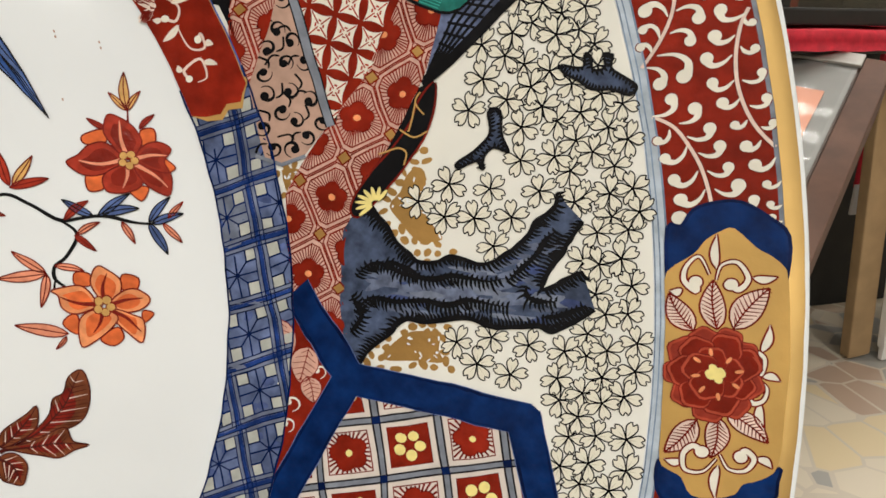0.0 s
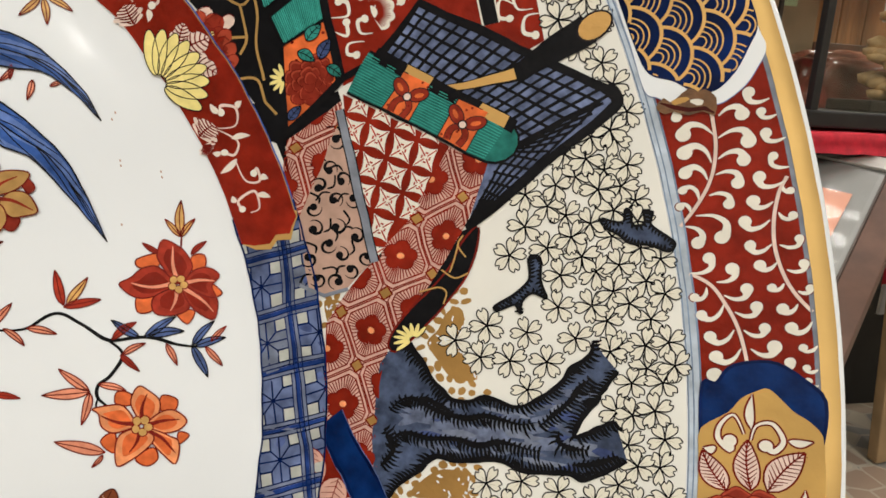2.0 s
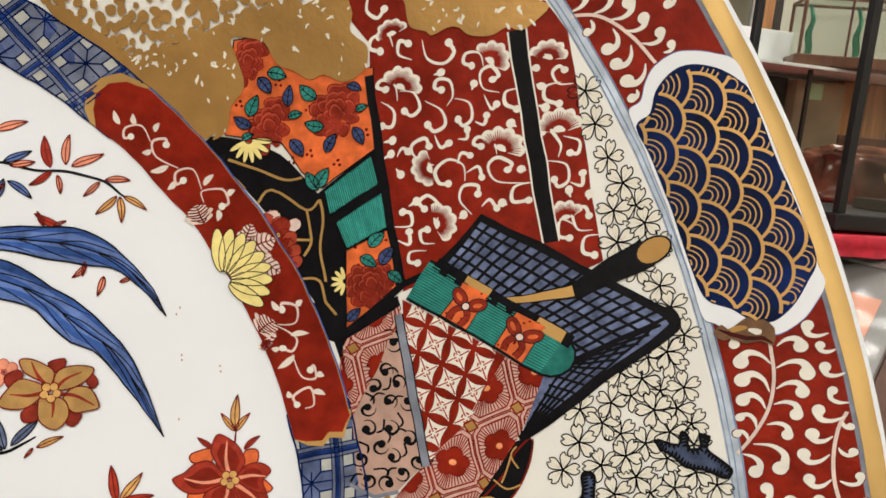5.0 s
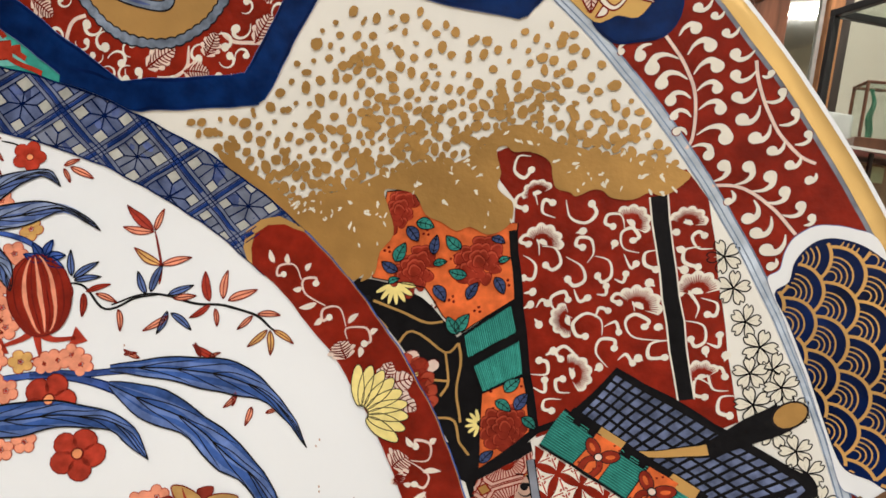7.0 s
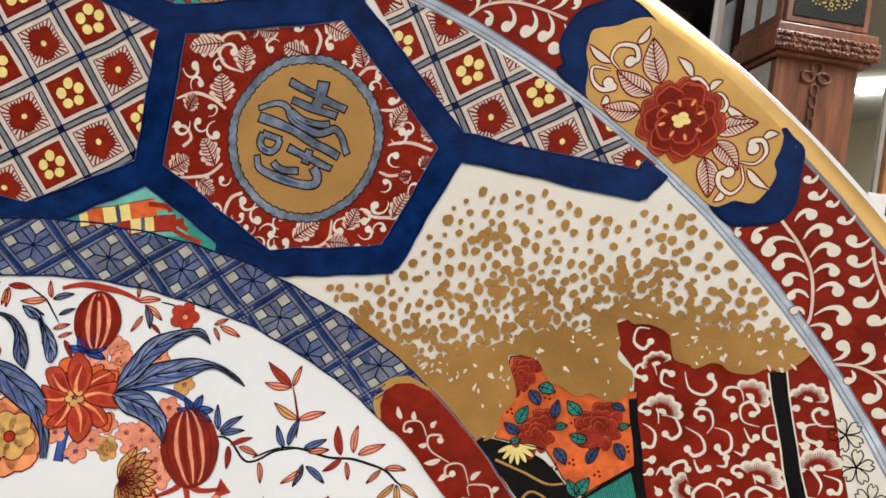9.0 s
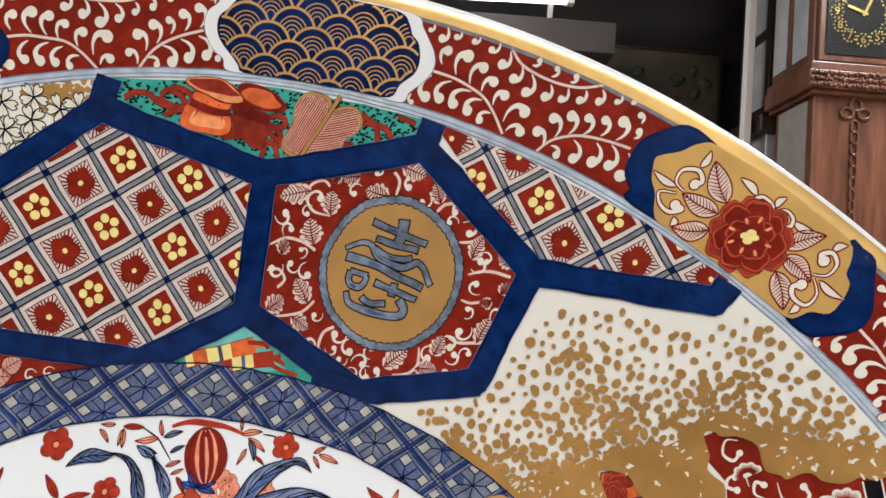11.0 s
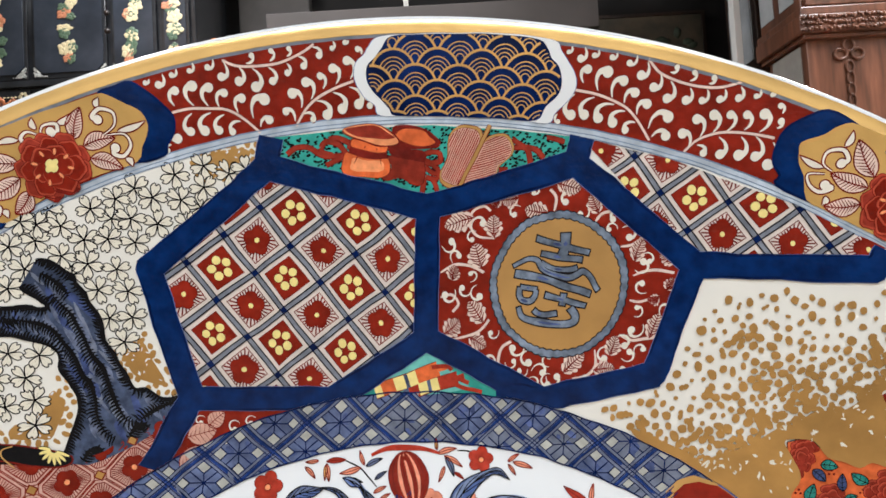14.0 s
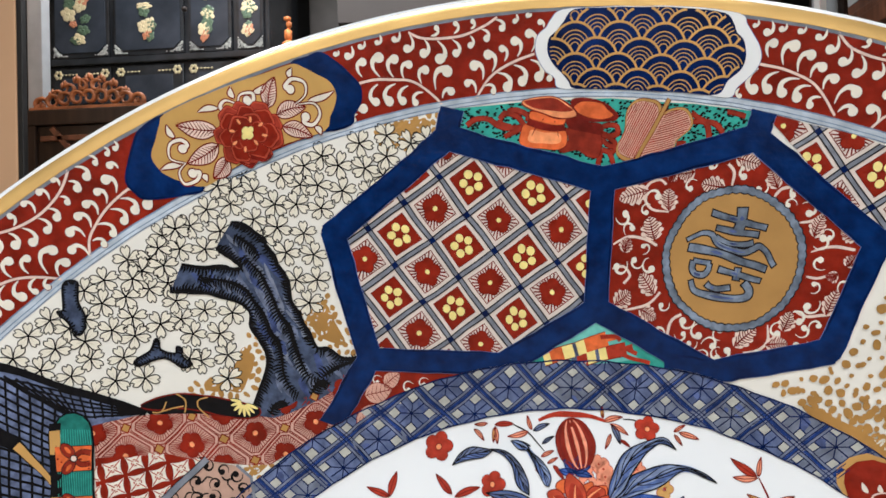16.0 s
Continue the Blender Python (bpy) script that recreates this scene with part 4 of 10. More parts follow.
def check(origin, e1, e2, outline, reach):
    """White lattice with red squares, alternately yellow blossoms and red rayed flowers."""
    k = Ink()
    k.add(CHECKW, 3, poly(outline))
    e1, e2, o = np.array(e1), np.array(e2), np.array(origin)
    ang = math.degrees(math.atan2(e1[1], e1[0]))
    for i in range(-reach, reach + 1):
        for j in range(-reach, reach + 1):
            c = o + i * e1 + j * e2
            if min(np.linalg.norm(c - np.array(q)) for q in outline) > 0.5:
                continue
            sq = lambda f: np.array([c + f * (sx * e1 + sy * e2) for sx, sy in ((-1, -1), (1, -1), (1, 1), (-1, 1))])
            odd = (i + j) % 2
            part_ = Ink()
            part_.add(REDD, 4, poly(sq(0.350))).add(RED if not odd else CHECKW, 5, poly(sq(0.330)))
            if odd:
                for a in range(0, 360, 12):
                    ca, sa = math.cos(radians(a)), math.sin(radians(a))
                    f = 0.325 / max(abs(ca), abs(sa))
                    part_.add(REDD, 6, stroke(np.array([c + 0.15 * (ca * e1 + sa * e2), c + f * (ca * e1 + sa * e2)]), 0.0019))
                for a in range(5):
                    x = c + 0.0098 * np.array((math.cos(radians(72 * a + 20)), math.sin(radians(72 * a + 20))))
                    part_.add(REDD, 7, oval(x, 0.0088, n=12)).add(RED, 8, oval(x, 0.0078, n=12))
                part_.add(YELLOW, 9, oval(c, 0.0033, n=8))
            else:
                for a in range(5):
                    x = c + 0.0106 * np.array((math.cos(radians(72 * a + 50)), math.sin(radians(72 * a + 50))))
                    part_.add(REDD, 6, oval(x, 0.0064, n=10)).add(YELLOW, 7, oval(x, 0.0056, n=10))
                part_.add(RED, 8, oval(c, 0.0042, n=8))
            part_.within(outline)
            k.items += part_.items
    for i in range(-reach, reach + 1):
        for e, f in ((e1, e2), (e2, e1)):
            base = o + (i + 0.5) * e
            a, b = base - f * reach, base + f * reach
            for off, w, mat, lay_ in ((0, 0.0, STEEL, 6), (0.054, 0.0017, INK, 7), (-0.054, 0.0017, INK, 7)):
                k.add(mat if off else STEEL, lay_, clip(stroke(np.array([a + e * off, b + e * off]), 0.0058 if not off else w), outline))
    for i in range(-reach, reach + 1):
        for j in range(-reach, reach + 1):
            c = o + (i + 0.5) * e1 + (j + 0.5) * e2
            k.add(NAVY, 8, clip(poly([c + 0.062 * (sx * e1 + sy * e2) for sx, sy in ((-1, -1), (1, -1), (1, 1), (-1, 1))]), outline))
    return k


check((-0.277, 0.776), (0.0430, 0.0405), (0.0430, -0.0400), CHECK, 6).lay("check_hexagon", dish, "red and white diaper hexagon with yellow blossoms", TURN3)
check((0.238, 0.929), (0.0390, -0.0420), (0.0455, 0.0375), [F2, (0.20, 0.973), (0.36, 0.927), K2, K1, G], 7).lay("check_corner", dish, "red and white diaper corner panel", TURN3)


GOLDS = material("satin gilding", (0.52, 0.300, 0.098), 0.36, 0.5, 0.08, 60, 0.08, 500)
SIGN = enamel("blue-grey wash", (0.165, 0.205, 0.275), 0.42, 70, 0.2)


LEAFP = enamel("pale rose white", (0.74, 0.60, 0.53), 0.10, 80)


def lobed_leaf(a, b, width, ink, layer, bend=0.0, lobes=4):
    """A pale leaf with rounded lobes along both sides, a midrib and forked red veins."""
    a, b = np.asarray(a, float), np.asarray(b, float)
    d = b - a
    n = np.array([-d[1], d[0]]) / max(np.linalg.norm(d), 1e-9)
    mid = lambda t: a + d * t + n * bend * math.sin(math.pi * t)
    ts = np.linspace(0, 1, 33)
    prof = width / 2 * np.sin(np.pi * np.clip(ts, 0, 1) ** 0.85) ** 0.7 * (0.80 + 0.30 * np.abs(np.sin(np.pi * ts * lobes)))
    up = np.array([mid(t) + n * w for t, w in zip(ts, prof)])
    dn = np.array([mid(t) - n * w for t, w in zip(ts, prof)])
    ink.add(LEAFP, layer, np.concatenate([np.stack([up[:-1], dn[:-1], dn[1:]], 1), np.stack([up[:-1], dn[1:], up[1:]], 1)]))
    ink.add(REDD, layer + 1, stroke(np.array([mid(t) for t in ts]), [0.0022, 0.0016, 0.0008]))
    for i in range(lobes * 2 + 1):
        t = (i + 0.5) / (lobes * 2 + 1.5)
        w = float(np.interp(t, ts, prof)) * 0.86
        for s in (1, -1):
            ink.add(REDD, layer + 1, stroke(smooth([mid(t), mid(t + 0.05) + s * n * w * 0.5, mid(min(1, t + 0.15)) + s * n * w], 3, False), 0.0014, (1, 0.4)))


def long_hexagon():
    k = Ink()
    k.add(RED, 3, poly(LONG))
    c, R = np.array((0.080, 0.810)), 0.0855
    rnd = random.Random(14)
    leaves = [(-0.040, 0.880), (-0.078, 0.865), (-0.011, 0.859), (-0.015, 0.887), (-0.023, 0.822), (-0.034, 0.849), (-0.060, 0.801), (-0.057, 0.820), (-0.013, 0.755), (-0.035, 0.777), (-0.062, 0.735), (-0.046, 0.753), (-0.029, 0.733), (-0.004, 0.724), (0.056, 0.897), (0.026, 0.896), (0.062, 0.933), (0.094, 0.929), (0.015, 0.911), (-0.008, 0.906), (0.121, 0.902), (0.109, 0.923), (0.173, 0.847), (0.181, 0.875), (0.224, 0.849), (0.204, 0.860), (0.219, 0.816), (0.227, 0.831), (0.210, 0.807), (0.196, 0.800), (0.204, 0.756), (0.211, 0.787), (0.158, 0.730), (0.162, 0.756), (0.101, 0.703), (0.124, 0.730), (0.138, 0.710), (0.166, 0.715), (-0.010, 0.907), (-0.018, 0.896)]
    for (p, q), w in zip(zip(leaves[::2], leaves[1::2]), (0.027, 0.024, 0.028, 0.018, 0.024, 0.024, 0.021, 0.024, 0.024, 0.022, 0.020, 0.019, 0.020, 0.019, 0.014, 0.021, 0.021, 0.022, 0.021, 0.014)):
        lobed_leaf(p, q, w, k, 5, rnd.uniform(-0.002, 0.002))
    for p in ([(-0.011, 0.858), (-0.031, 0.858), (-0.045, 0.873), (-0.042, 0.889), (-0.029, 0.896), (-0.020, 0.891)], [(-0.077, 0.809), (-0.059, 0.821), (-0.038, 0.823), (-0.019, 0.815)], [(-0.053, 0.729), (-0.036, 0.733), (-0.017, 0.742), (-0.005, 0.759)], [(-0.073, 0.778), (-0.058, 0.782), (-0.048, 0.773), (-0.056, 0.762)], [(0.015, 0.693), (0.013, 0.713), (0.016, 0.725), (0.027, 0.733)],
              [(0.015, 0.707), (0.025, 0.693), (0.037, 0.689)], [(0.137, 0.736), (0.140, 0.716), (0.131, 0.703), (0.113, 0.696)], [(0.167, 0.758), (0.183, 0.752), (0.199, 0.755), (0.210, 0.758)], [(0.173, 0.830), (0.187, 0.837), (0.204, 0.840), (0.226, 0.838)], [(0.118, 0.891), (0.125, 0.901), (0.138, 0.905)], [(0.154, 0.863), (0.169, 0.867), (0.180, 0.878)], [(0.064, 0.899), (0.063, 0.915), (0.054, 0.925)], [(0.174, 0.800), (0.186, 0.798), (0.198, 0.803)]):
        k.add(LEAFP, 4, stroke(smooth(p, 6, False), 0.0034, (0.5, 1)))
    for n, p in enumerate([(-0.067, 0.845), (-0.057, 0.832), (-0.039, 0.856), (-0.031, 0.874), (0.012, 0.892), (0.035, 0.922), (0.077, 0.914), (0.101, 0.900), (0.138, 0.885), (0.163, 0.879), (0.142, 0.898), (0.191, 0.852), (0.184, 0.845), (0.186, 0.819), (0.185, 0.788), (0.184, 0.764), (0.182, 0.735), (0.196, 0.742), (0.150, 0.729), (0.179, 0.715), (0.151, 0.716), (0.071, 0.703), (0.080, 0.690), (0.064, 0.687), (0.051, 0.714), (0.079, 0.719), (0.031, 0.708), (0.033, 0.725), (0.001, 0.708), (0.002, 0.742), (-0.023, 0.787), (-0.043, 0.791), (-0.034, 0.811), (-0.064, 0.781), (0.032, 0.681), (0.045, 0.699), (0.091, 0.695), (0.220, 0.793), (0.127, 0.698), (0.174, 0.748)]):
        curl(p, (0.0125, 0.0108, 0.0092)[n % 3], rnd.uniform(0, 360), (1, -1)[n % 2], WHITE, 4, k, None, 0.24, 225)
    k.within([np.array(c) + (np.array(p) - c) * 0.93 for p in LONG])
    for layer, mat, rad in ((6, INK, R + 0.0040), (7, SIGN, R + 0.0026), (8, INK, R - 0.0032), (9, GOLDS, R - 0.0046)):
        t = np.linspace(0, 2 * math.pi, 288, endpoint=False)
        w = rad + (0.0016 * np.abs(np.sin(t * 27)) if layer < 8 else -0.0016 * np.abs(np.sin(t * 27)))
        k.add(mat, layer, poly(np.c_[c[0] + w * np.cos(t), c[1] + w * np.sin(t)]))
    # the long-life sign in broad grey-blue brush strokes with dark edges
    strokes = (([(0.081, 0.874), (0.082, 0.858), (0.080, 0.844)], [0.0165, 0.0160]), ([(0.046, 0.864), (0.066, 0.861), (0.089, 0.856), (0.115, 0.852)], [0.0090, 0.0100]), ([(0.054, 0.846), (0.079, 0.844), (0.107, 0.842)], [0.0095, 0.0095]))
    strokes += (([(0.018, 0.828), (0.029, 0.834), (0.039, 0.838), (0.050, 0.836), (0.058, 0.827), (0.072, 0.822), (0.091, 0.820), (0.102, 0.825), (0.110, 0.829), (0.119, 0.824), (0.127, 0.814), (0.132, 0.809)], [0.0060, 0.0090, 0.0085, 0.0085]), ([(0.022, 0.818), (0.052, 0.816), (0.083, 0.811), (0.122, 0.803)], [0.0135, 0.0105, 0.0100]), ([(0.056, 0.834), (0.073, 0.829), (0.091, 0.829), (0.101, 0.832)], [0.0075, 0.0075]))
    strokes += (([(0.030, 0.802), (0.030, 0.793), (0.035, 0.787), (0.045, 0.787), (0.051, 0.793), (0.052, 0.800)], [0.0085, 0.0085]), ([(0.031, 0.803), (0.043, 0.802), (0.053, 0.801)], [0.0070, 0.0070]), ([(0.031, 0.778), (0.037, 0.768), (0.052, 0.763), (0.073, 0.761), (0.093, 0.762), (0.105, 0.767), (0.106, 0.776), (0.099, 0.784)], [0.0075, 0.0115, 0.0120, 0.0125]), ([(0.052, 0.777), (0.058, 0.773), (0.068, 0.771), (0.083, 0.775)], [0.0085, 0.0085]),
               ([(0.065, 0.796), (0.089, 0.793), (0.118, 0.788)], [0.0090, 0.0080]), ([(0.088, 0.801), (0.088, 0.786)], [0.0100, 0.0100]))
    for p, w in strokes:
        p = smooth(p, 6, False) if len(p) > 2 else np.array(p)
        k.add(INK, 10, stroke(p, [0.72 * x + 0.0034 for x in w])).add(SIGN, 11, stroke(p, [0.72 * x for x in w]))
        for e, s, wide in ((p[0], p[0] - p[1], w[0]), (p[-1], p[-1] - p[-2], w[-1])):
            k.add(INK, 10, stroke(np.array([e, e + s / np.linalg.norm(s) * 0.0017]), 0.72 * wide + 0.0034))
        m = p[len(p) // 3:len(p) // 3 + max(3, len(p) // 4)]
        k.add(LEAFW, 11.4, stroke(m, min(w) * 0.40, (0.2, 0.2)))
    return k


long_hexagon().lay("longevity_hexagon", dish, "red leafy hexagon round a gold disc with a longevity sign", TURN3)


def pouch_panel():
    """Turquoise corner with two tied pouches and a fan leaf."""
    k = Ink()
    out = [B2, (-0.21, 0.969), (-0.11, 0.986), (0.0, 0.992), F2, F, D, B]
    k.add(TEAL, 3, poly(out))
    rnd = random.Random(3)
    for i in range(1900):
        p = np.array((rnd.uniform(-0.31, 0.09), rnd.uniform(0.89, 0.99)))
        low = np.interp(p[0], [-0.312, -0.105, 0.082], [0.912, 0.894, 0.958])
        if p[1] > low + 0.012 and np.linalg.norm(p) < 0.99:
            k.add(BLACK, 4, oval(p, 0.0021, 0.0013, 20 + rnd.uniform(-25, 25), 8))
    cord = lambda pts_, w=0.0050: k.add(REDD, 5, stroke(smooth(pts_, 5, False), w + 0.0022)).add(REDK, 6, stroke(smooth(pts_, 5, False), w))
    for c_ in ([(-0.293, 0.925), (-0.283, 0.935), (-0.267, 0.938), (-0.253, 0.933), (-0.240, 0.931), (-0.224, 0.934), (-0.216, 0.936)], [(-0.250, 0.939), (-0.244, 0.947), (-0.228, 0.947), (-0.217, 0.938)], [(-0.240, 0.950), (-0.229, 0.954), (-0.215, 0.951), (-0.214, 0.944)], [(-0.240, 0.920), (-0.228, 0.928), (-0.217, 0.936)], [(-0.250, 0.939), (-0.247, 0.934), (-0.234, 0.933)], [(-0.115, 0.949), (-0.107, 0.954), (-0.095, 0.954), (-0.093, 0.945), (-0.104, 0.940), (-0.114, 0.943)],
               [(-0.115, 0.940), (-0.102, 0.938), (-0.094, 0.932), (-0.100, 0.928), (-0.113, 0.934)], [(-0.111, 0.922), (-0.097, 0.921), (-0.092, 0.929)], [(-0.113, 0.921), (-0.112, 0.912), (-0.112, 0.899)], [(-0.102, 0.921), (-0.096, 0.913), (-0.090, 0.901)], [(-0.001, 0.981), (0.014, 0.973), (0.030, 0.970), (0.042, 0.961)], [(0.002, 0.970), (0.018, 0.970), (0.026, 0.954)], [(0.042, 0.986), (0.053, 0.985), (0.066, 0.983)], [(-0.015, 0.941), (-0.003, 0.942)]):
        cord(c_)
    blob = lambda mat, lay_, pts_: k.add(mat, lay_, poly(smooth(pts_, 4)))
    # the dark red pouch behind
    back = [(-0.161, 0.943), (-0.155, 0.929), (-0.166, 0.915), (-0.159, 0.911), (-0.143, 0.917), (-0.126, 0.911), (-0.112, 0.914), (-0.115, 0.944), (-0.135, 0.944)]
    blob(REDD, 7, back)
    blob(REDK, 7.3, [np.mean(back, 0) + (np.array(p) - np.mean(back, 0)) * 0.95 for p in back])
    blob(REDD, 7.6, [(-0.162, 0.957), (-0.157, 0.944), (-0.135, 0.942), (-0.114, 0.940), (-0.115, 0.954), (-0.136, 0.954), (-0.150, 0.960)])
    blob(REDD, 8, [(-0.160, 0.975), (-0.150, 0.981), (-0.129, 0.982), (-0.112, 0.978), (-0.096, 0.970), (-0.096, 0.962), (-0.109, 0.958), (-0.136, 0.954), (-0.150, 0.960)])
    blob(ORANGE, 8.3, [(-0.154, 0.970), (-0.144, 0.977), (-0.122, 0.978), (-0.111, 0.972), (-0.102, 0.967), (-0.115, 0.960), (-0.134, 0.959), (-0.151, 0.965)])
    # the orange pouch before it
    body = [(-0.215, 0.940), (-0.219, 0.928), (-0.219, 0.917), (-0.210, 0.912), (-0.192, 0.913), (-0.170, 0.914), (-0.158, 0.921), (-0.158, 0.934), (-0.165, 0.940), (-0.189, 0.938)]
    blob(REDD, 9, [np.mean(body, 0) + (np.array(p) - np.mean(body, 0)) * 1.03 for p in body])
    blob(ORANGE, 9.3, body)
    blob(ORANGEL, 9.6, [np.mean(body, 0) + (np.array(p) - np.mean(body, 0)) * (0.72, 0.55) + (0.002, 0.001) for p in body])
    blob(REDD, 9.9, [(-0.212, 0.957), (-0.212, 0.946), (-0.189, 0.943), (-0.167, 0.943), (-0.163, 0.956), (-0.188, 0.955)])
    blob(ORANGE, 10.1, [(-0.210, 0.956), (-0.211, 0.947), (-0.189, 0.944), (-0.168, 0.944), (-0.164, 0.955), (-0.188, 0.953)])
    k.add(REDD, 10.4, stroke(smooth([(-0.214, 0.943), (-0.201, 0.941), (-0.189, 0.940), (-0.175, 0.940), (-0.162, 0.943)], 4, False), 0.0085))
    blob(REDD, 10.6, [(-0.224, 0.966), (-0.209, 0.973), (-0.182, 0.978), (-0.159, 0.971), (-0.148, 0.962), (-0.155, 0.956), (-0.179, 0.951), (-0.202, 0.956), (-0.221, 0.960)])
    blob(ORANGEL, 10.8, [(-0.223, 0.966), (-0.209, 0.972), (-0.182, 0.977), (-0.160, 0.969), (-0.150, 0.962), (-0.155, 0.957), (-0.179, 0.953), (-0.202, 0.957), (-0.219, 0.961)])
    blob(REDK, 11, [(-0.220, 0.967), (-0.203, 0.972), (-0.182, 0.976), (-0.164, 0.969), (-0.155, 0.965), (-0.175, 0.960), (-0.199, 0.959), (-0.217, 0.963)])
    for s in ([(-0.202, 0.937), (-0.205, 0.927)], [(-0.171, 0.939), (-0.168, 0.929)], [(-0.194, 0.947), (-0.192, 0.949)], [(-0.176, 0.947), (-0.178, 0.949)]):
        k.add(REDD, 12, stroke(s, 0.0016, (1, 0.2)))
    leafA = smooth([(-0.070, 0.990), (-0.080, 0.983), (-0.084, 0.970), (-0.084, 0.948), (-0.091, 0.932), (-0.090, 0.919), (-0.077, 0.914), (-0.063, 0.916), (-0.051, 0.946), (-0.041, 0.978), (-0.046, 0.989), (-0.059, 0.991)], 3)
    leafB = smooth([(-0.038, 0.977), (-0.020, 0.985), (-0.006, 0.983), (0.002, 0.971), (-0.001, 0.959), (-0.015, 0.945), (-0.019, 0.933), (-0.045, 0.922), (-0.061, 0.916), (-0.051, 0.945)], 3)
    for lf, way in ((leafA, [(-0.077, 0.918), (-0.053, 0.986)]), (leafB, [(-0.047, 0.936), (0.002, 0.956)])):
        m = lf.mean(0)
        k.add(REDD, 6.6, poly(m + (lf - m) * 1.02)).add(GOLD, 7, poly(lf))
        inner = m + (lf - m) * 0.89
        k.add(REDD, 7.6, poly(m + (lf - m) * 0.905)).add(PINK, 8, poly(inner))
        d = np.subtract(way[1], way[0])
        d = d / np.linalg.norm(d)
        n = np.array((-d[1], d[0]))
        ring = inner.tolist()
        for i in range(-24, 25):
            run = [m + n * i * 0.0026 + d * s for s in np.linspace(-0.075, 0.075, 60)]
            run = [q for q in run if inside(q, ring)]
            if len(run) > 4:
                k.add(REDK, 9, stroke(np.array([run[0], run[-1]]), rnd.uniform(0.0009, 0.0015)))
    rod = [(-0.033, 0.994), (-0.050, 0.950), (-0.064, 0.913)]
    k.add(REDD, 10, stroke(rod, 0.0062)).add(GOLD, 11, stroke(rod, 0.0044))
    return k


pouch_panel().lay("pouch_panel", dish, "turquoise corner with orange tied pouches and a fan leaf", TURN3)


def scroll_triangle():
    """Small turquoise triangle with rolled scrolls, and the red leafy triangle below the check hexagon."""
    k = Ink()
    k.add(TEAL, 3, poly([E_, J, (-0.16, 0.645), (-0.06, 0.662), (0.03, 0.664), (0.045, 0.672)]))
    t = TEAL_L
    k.add(t, 4, poly([(-0.120, 0.691), (-0.088, 0.712), (-0.060, 0.698), (-0.019, 0.671), (-0.070, 0.656), (-0.145, 0.647)]))
    for a, b, w, m1 in (((-0.146, 0.650), (-0.065, 0.689), 0.017, ORANGE), ((-0.108, 0.652), (-0.039, 0.681), 0.016, REDM)):
        a, b = np.array(a), np.array(b)
        k.add(REDD, 5, stroke(np.array([a, b]), w + 0.002)).add(m1, 6, stroke(np.array([a, b]), w))
        for t0, t1, mat in ((0.30, 0.46, YELLOW), (0.46, 0.52, SLATE), (0.52, 0.66, YELLOW), (0.0, 0.1, SLATE if m1 is REDM else YELLOW)):
            k.add(mat, 7, stroke(np.array([a + (b - a) * t0, a + (b - a) * t1]), w * 0.98))
        k.add(m1, 6, stroke(np.array([b, b + (b - a) * 0.12]), 0.007))
    for s in ([(-0.046, 0.675), (-0.026, 0.670), (-0.003, 0.667)], [(-0.043, 0.682), (-0.023, 0.677)], [(-0.074, 0.689), (-0.056, 0.694), (-0.048, 0.690)]):
        k.add(REDM, 7, stroke(smooth(s, 4, False), 0.005))
    return k


TEAL_L = enamel("pale turquoise enamel", (0.16, 0.50, 0.46), 0.15, 60)
scroll_triangle().lay("scroll_triangle", dish, "small turquoise triangle with banded rolled scrolls", TURN3)


def leafy_triangle():
    k = Ink()
    k.add(RED, 3, poly([C, J, (-0.236, 0.622), (-0.30, 0.591), (-0.36, 0.557), (-0.42, 0.513), L_]))
    for a, b, w in (((-0.382, 0.561), (-0.347, 0.576), 0.026), ((-0.386, 0.522), (-0.355, 0.557), 0.024), ((-0.358, 0.578), (-0.339, 0.598), 0.020)):
        leaf(a, b, w, PINK, REDD, k, 5, 6, 0.001, REDD, 0.0010)
    for c_, s in (((-0.326, 0.582), 0.010), ((-0.369, 0.584), 0.008), ((-0.306, 0.592), 0.008), ((-0.391, 0.511), 0.007), ((-0.335, 0.563), 0.007)):
        curl(c_, s, 40, 1, WHITE, 4, k, None, 0.22, 260)
    return k


leafy_triangle().lay("leafy_triangle", dish, "small red triangle with pink leaves", TURN3)

# ---- garden panel: cherry tree, dropped fabrics, fan, cart net, robes, gold cloud ----
def hatch(path, length, side, spacing, mat, layer, ink, w=0.0010, lean=0.5, rnd=random):
    """Short brush lines along one side of a path."""
    p = np.asarray(path, float)
    s = np.r_[0, np.cumsum(np.linalg.norm(np.diff(p, axis=0), axis=1))]
    for d in np.arange(spacing / 2, s[-1], spacing):
        i = min(len(s) - 2, int(np.searchsorted(s, d)) - 1)
        k = (d - s[i]) / max(s[i + 1] - s[i], 1e-9)
        q = p[i] + (p[i + 1] - p[i]) * k
        t = (p[i + 1] - p[i]) / max(np.linalg.norm(p[i + 1] - p[i]), 1e-9)
        n = np.array((-t[1], t[0])) * side
        e = length * rnd.uniform(0.55, 1.15)
        ink.add(mat, layer, stroke(np.array([q, q + n * e * 0.6 + t * lean * e * 0.3, q + n * e + t * lean * e]), w * 1.3, (1.2, 0.2)))


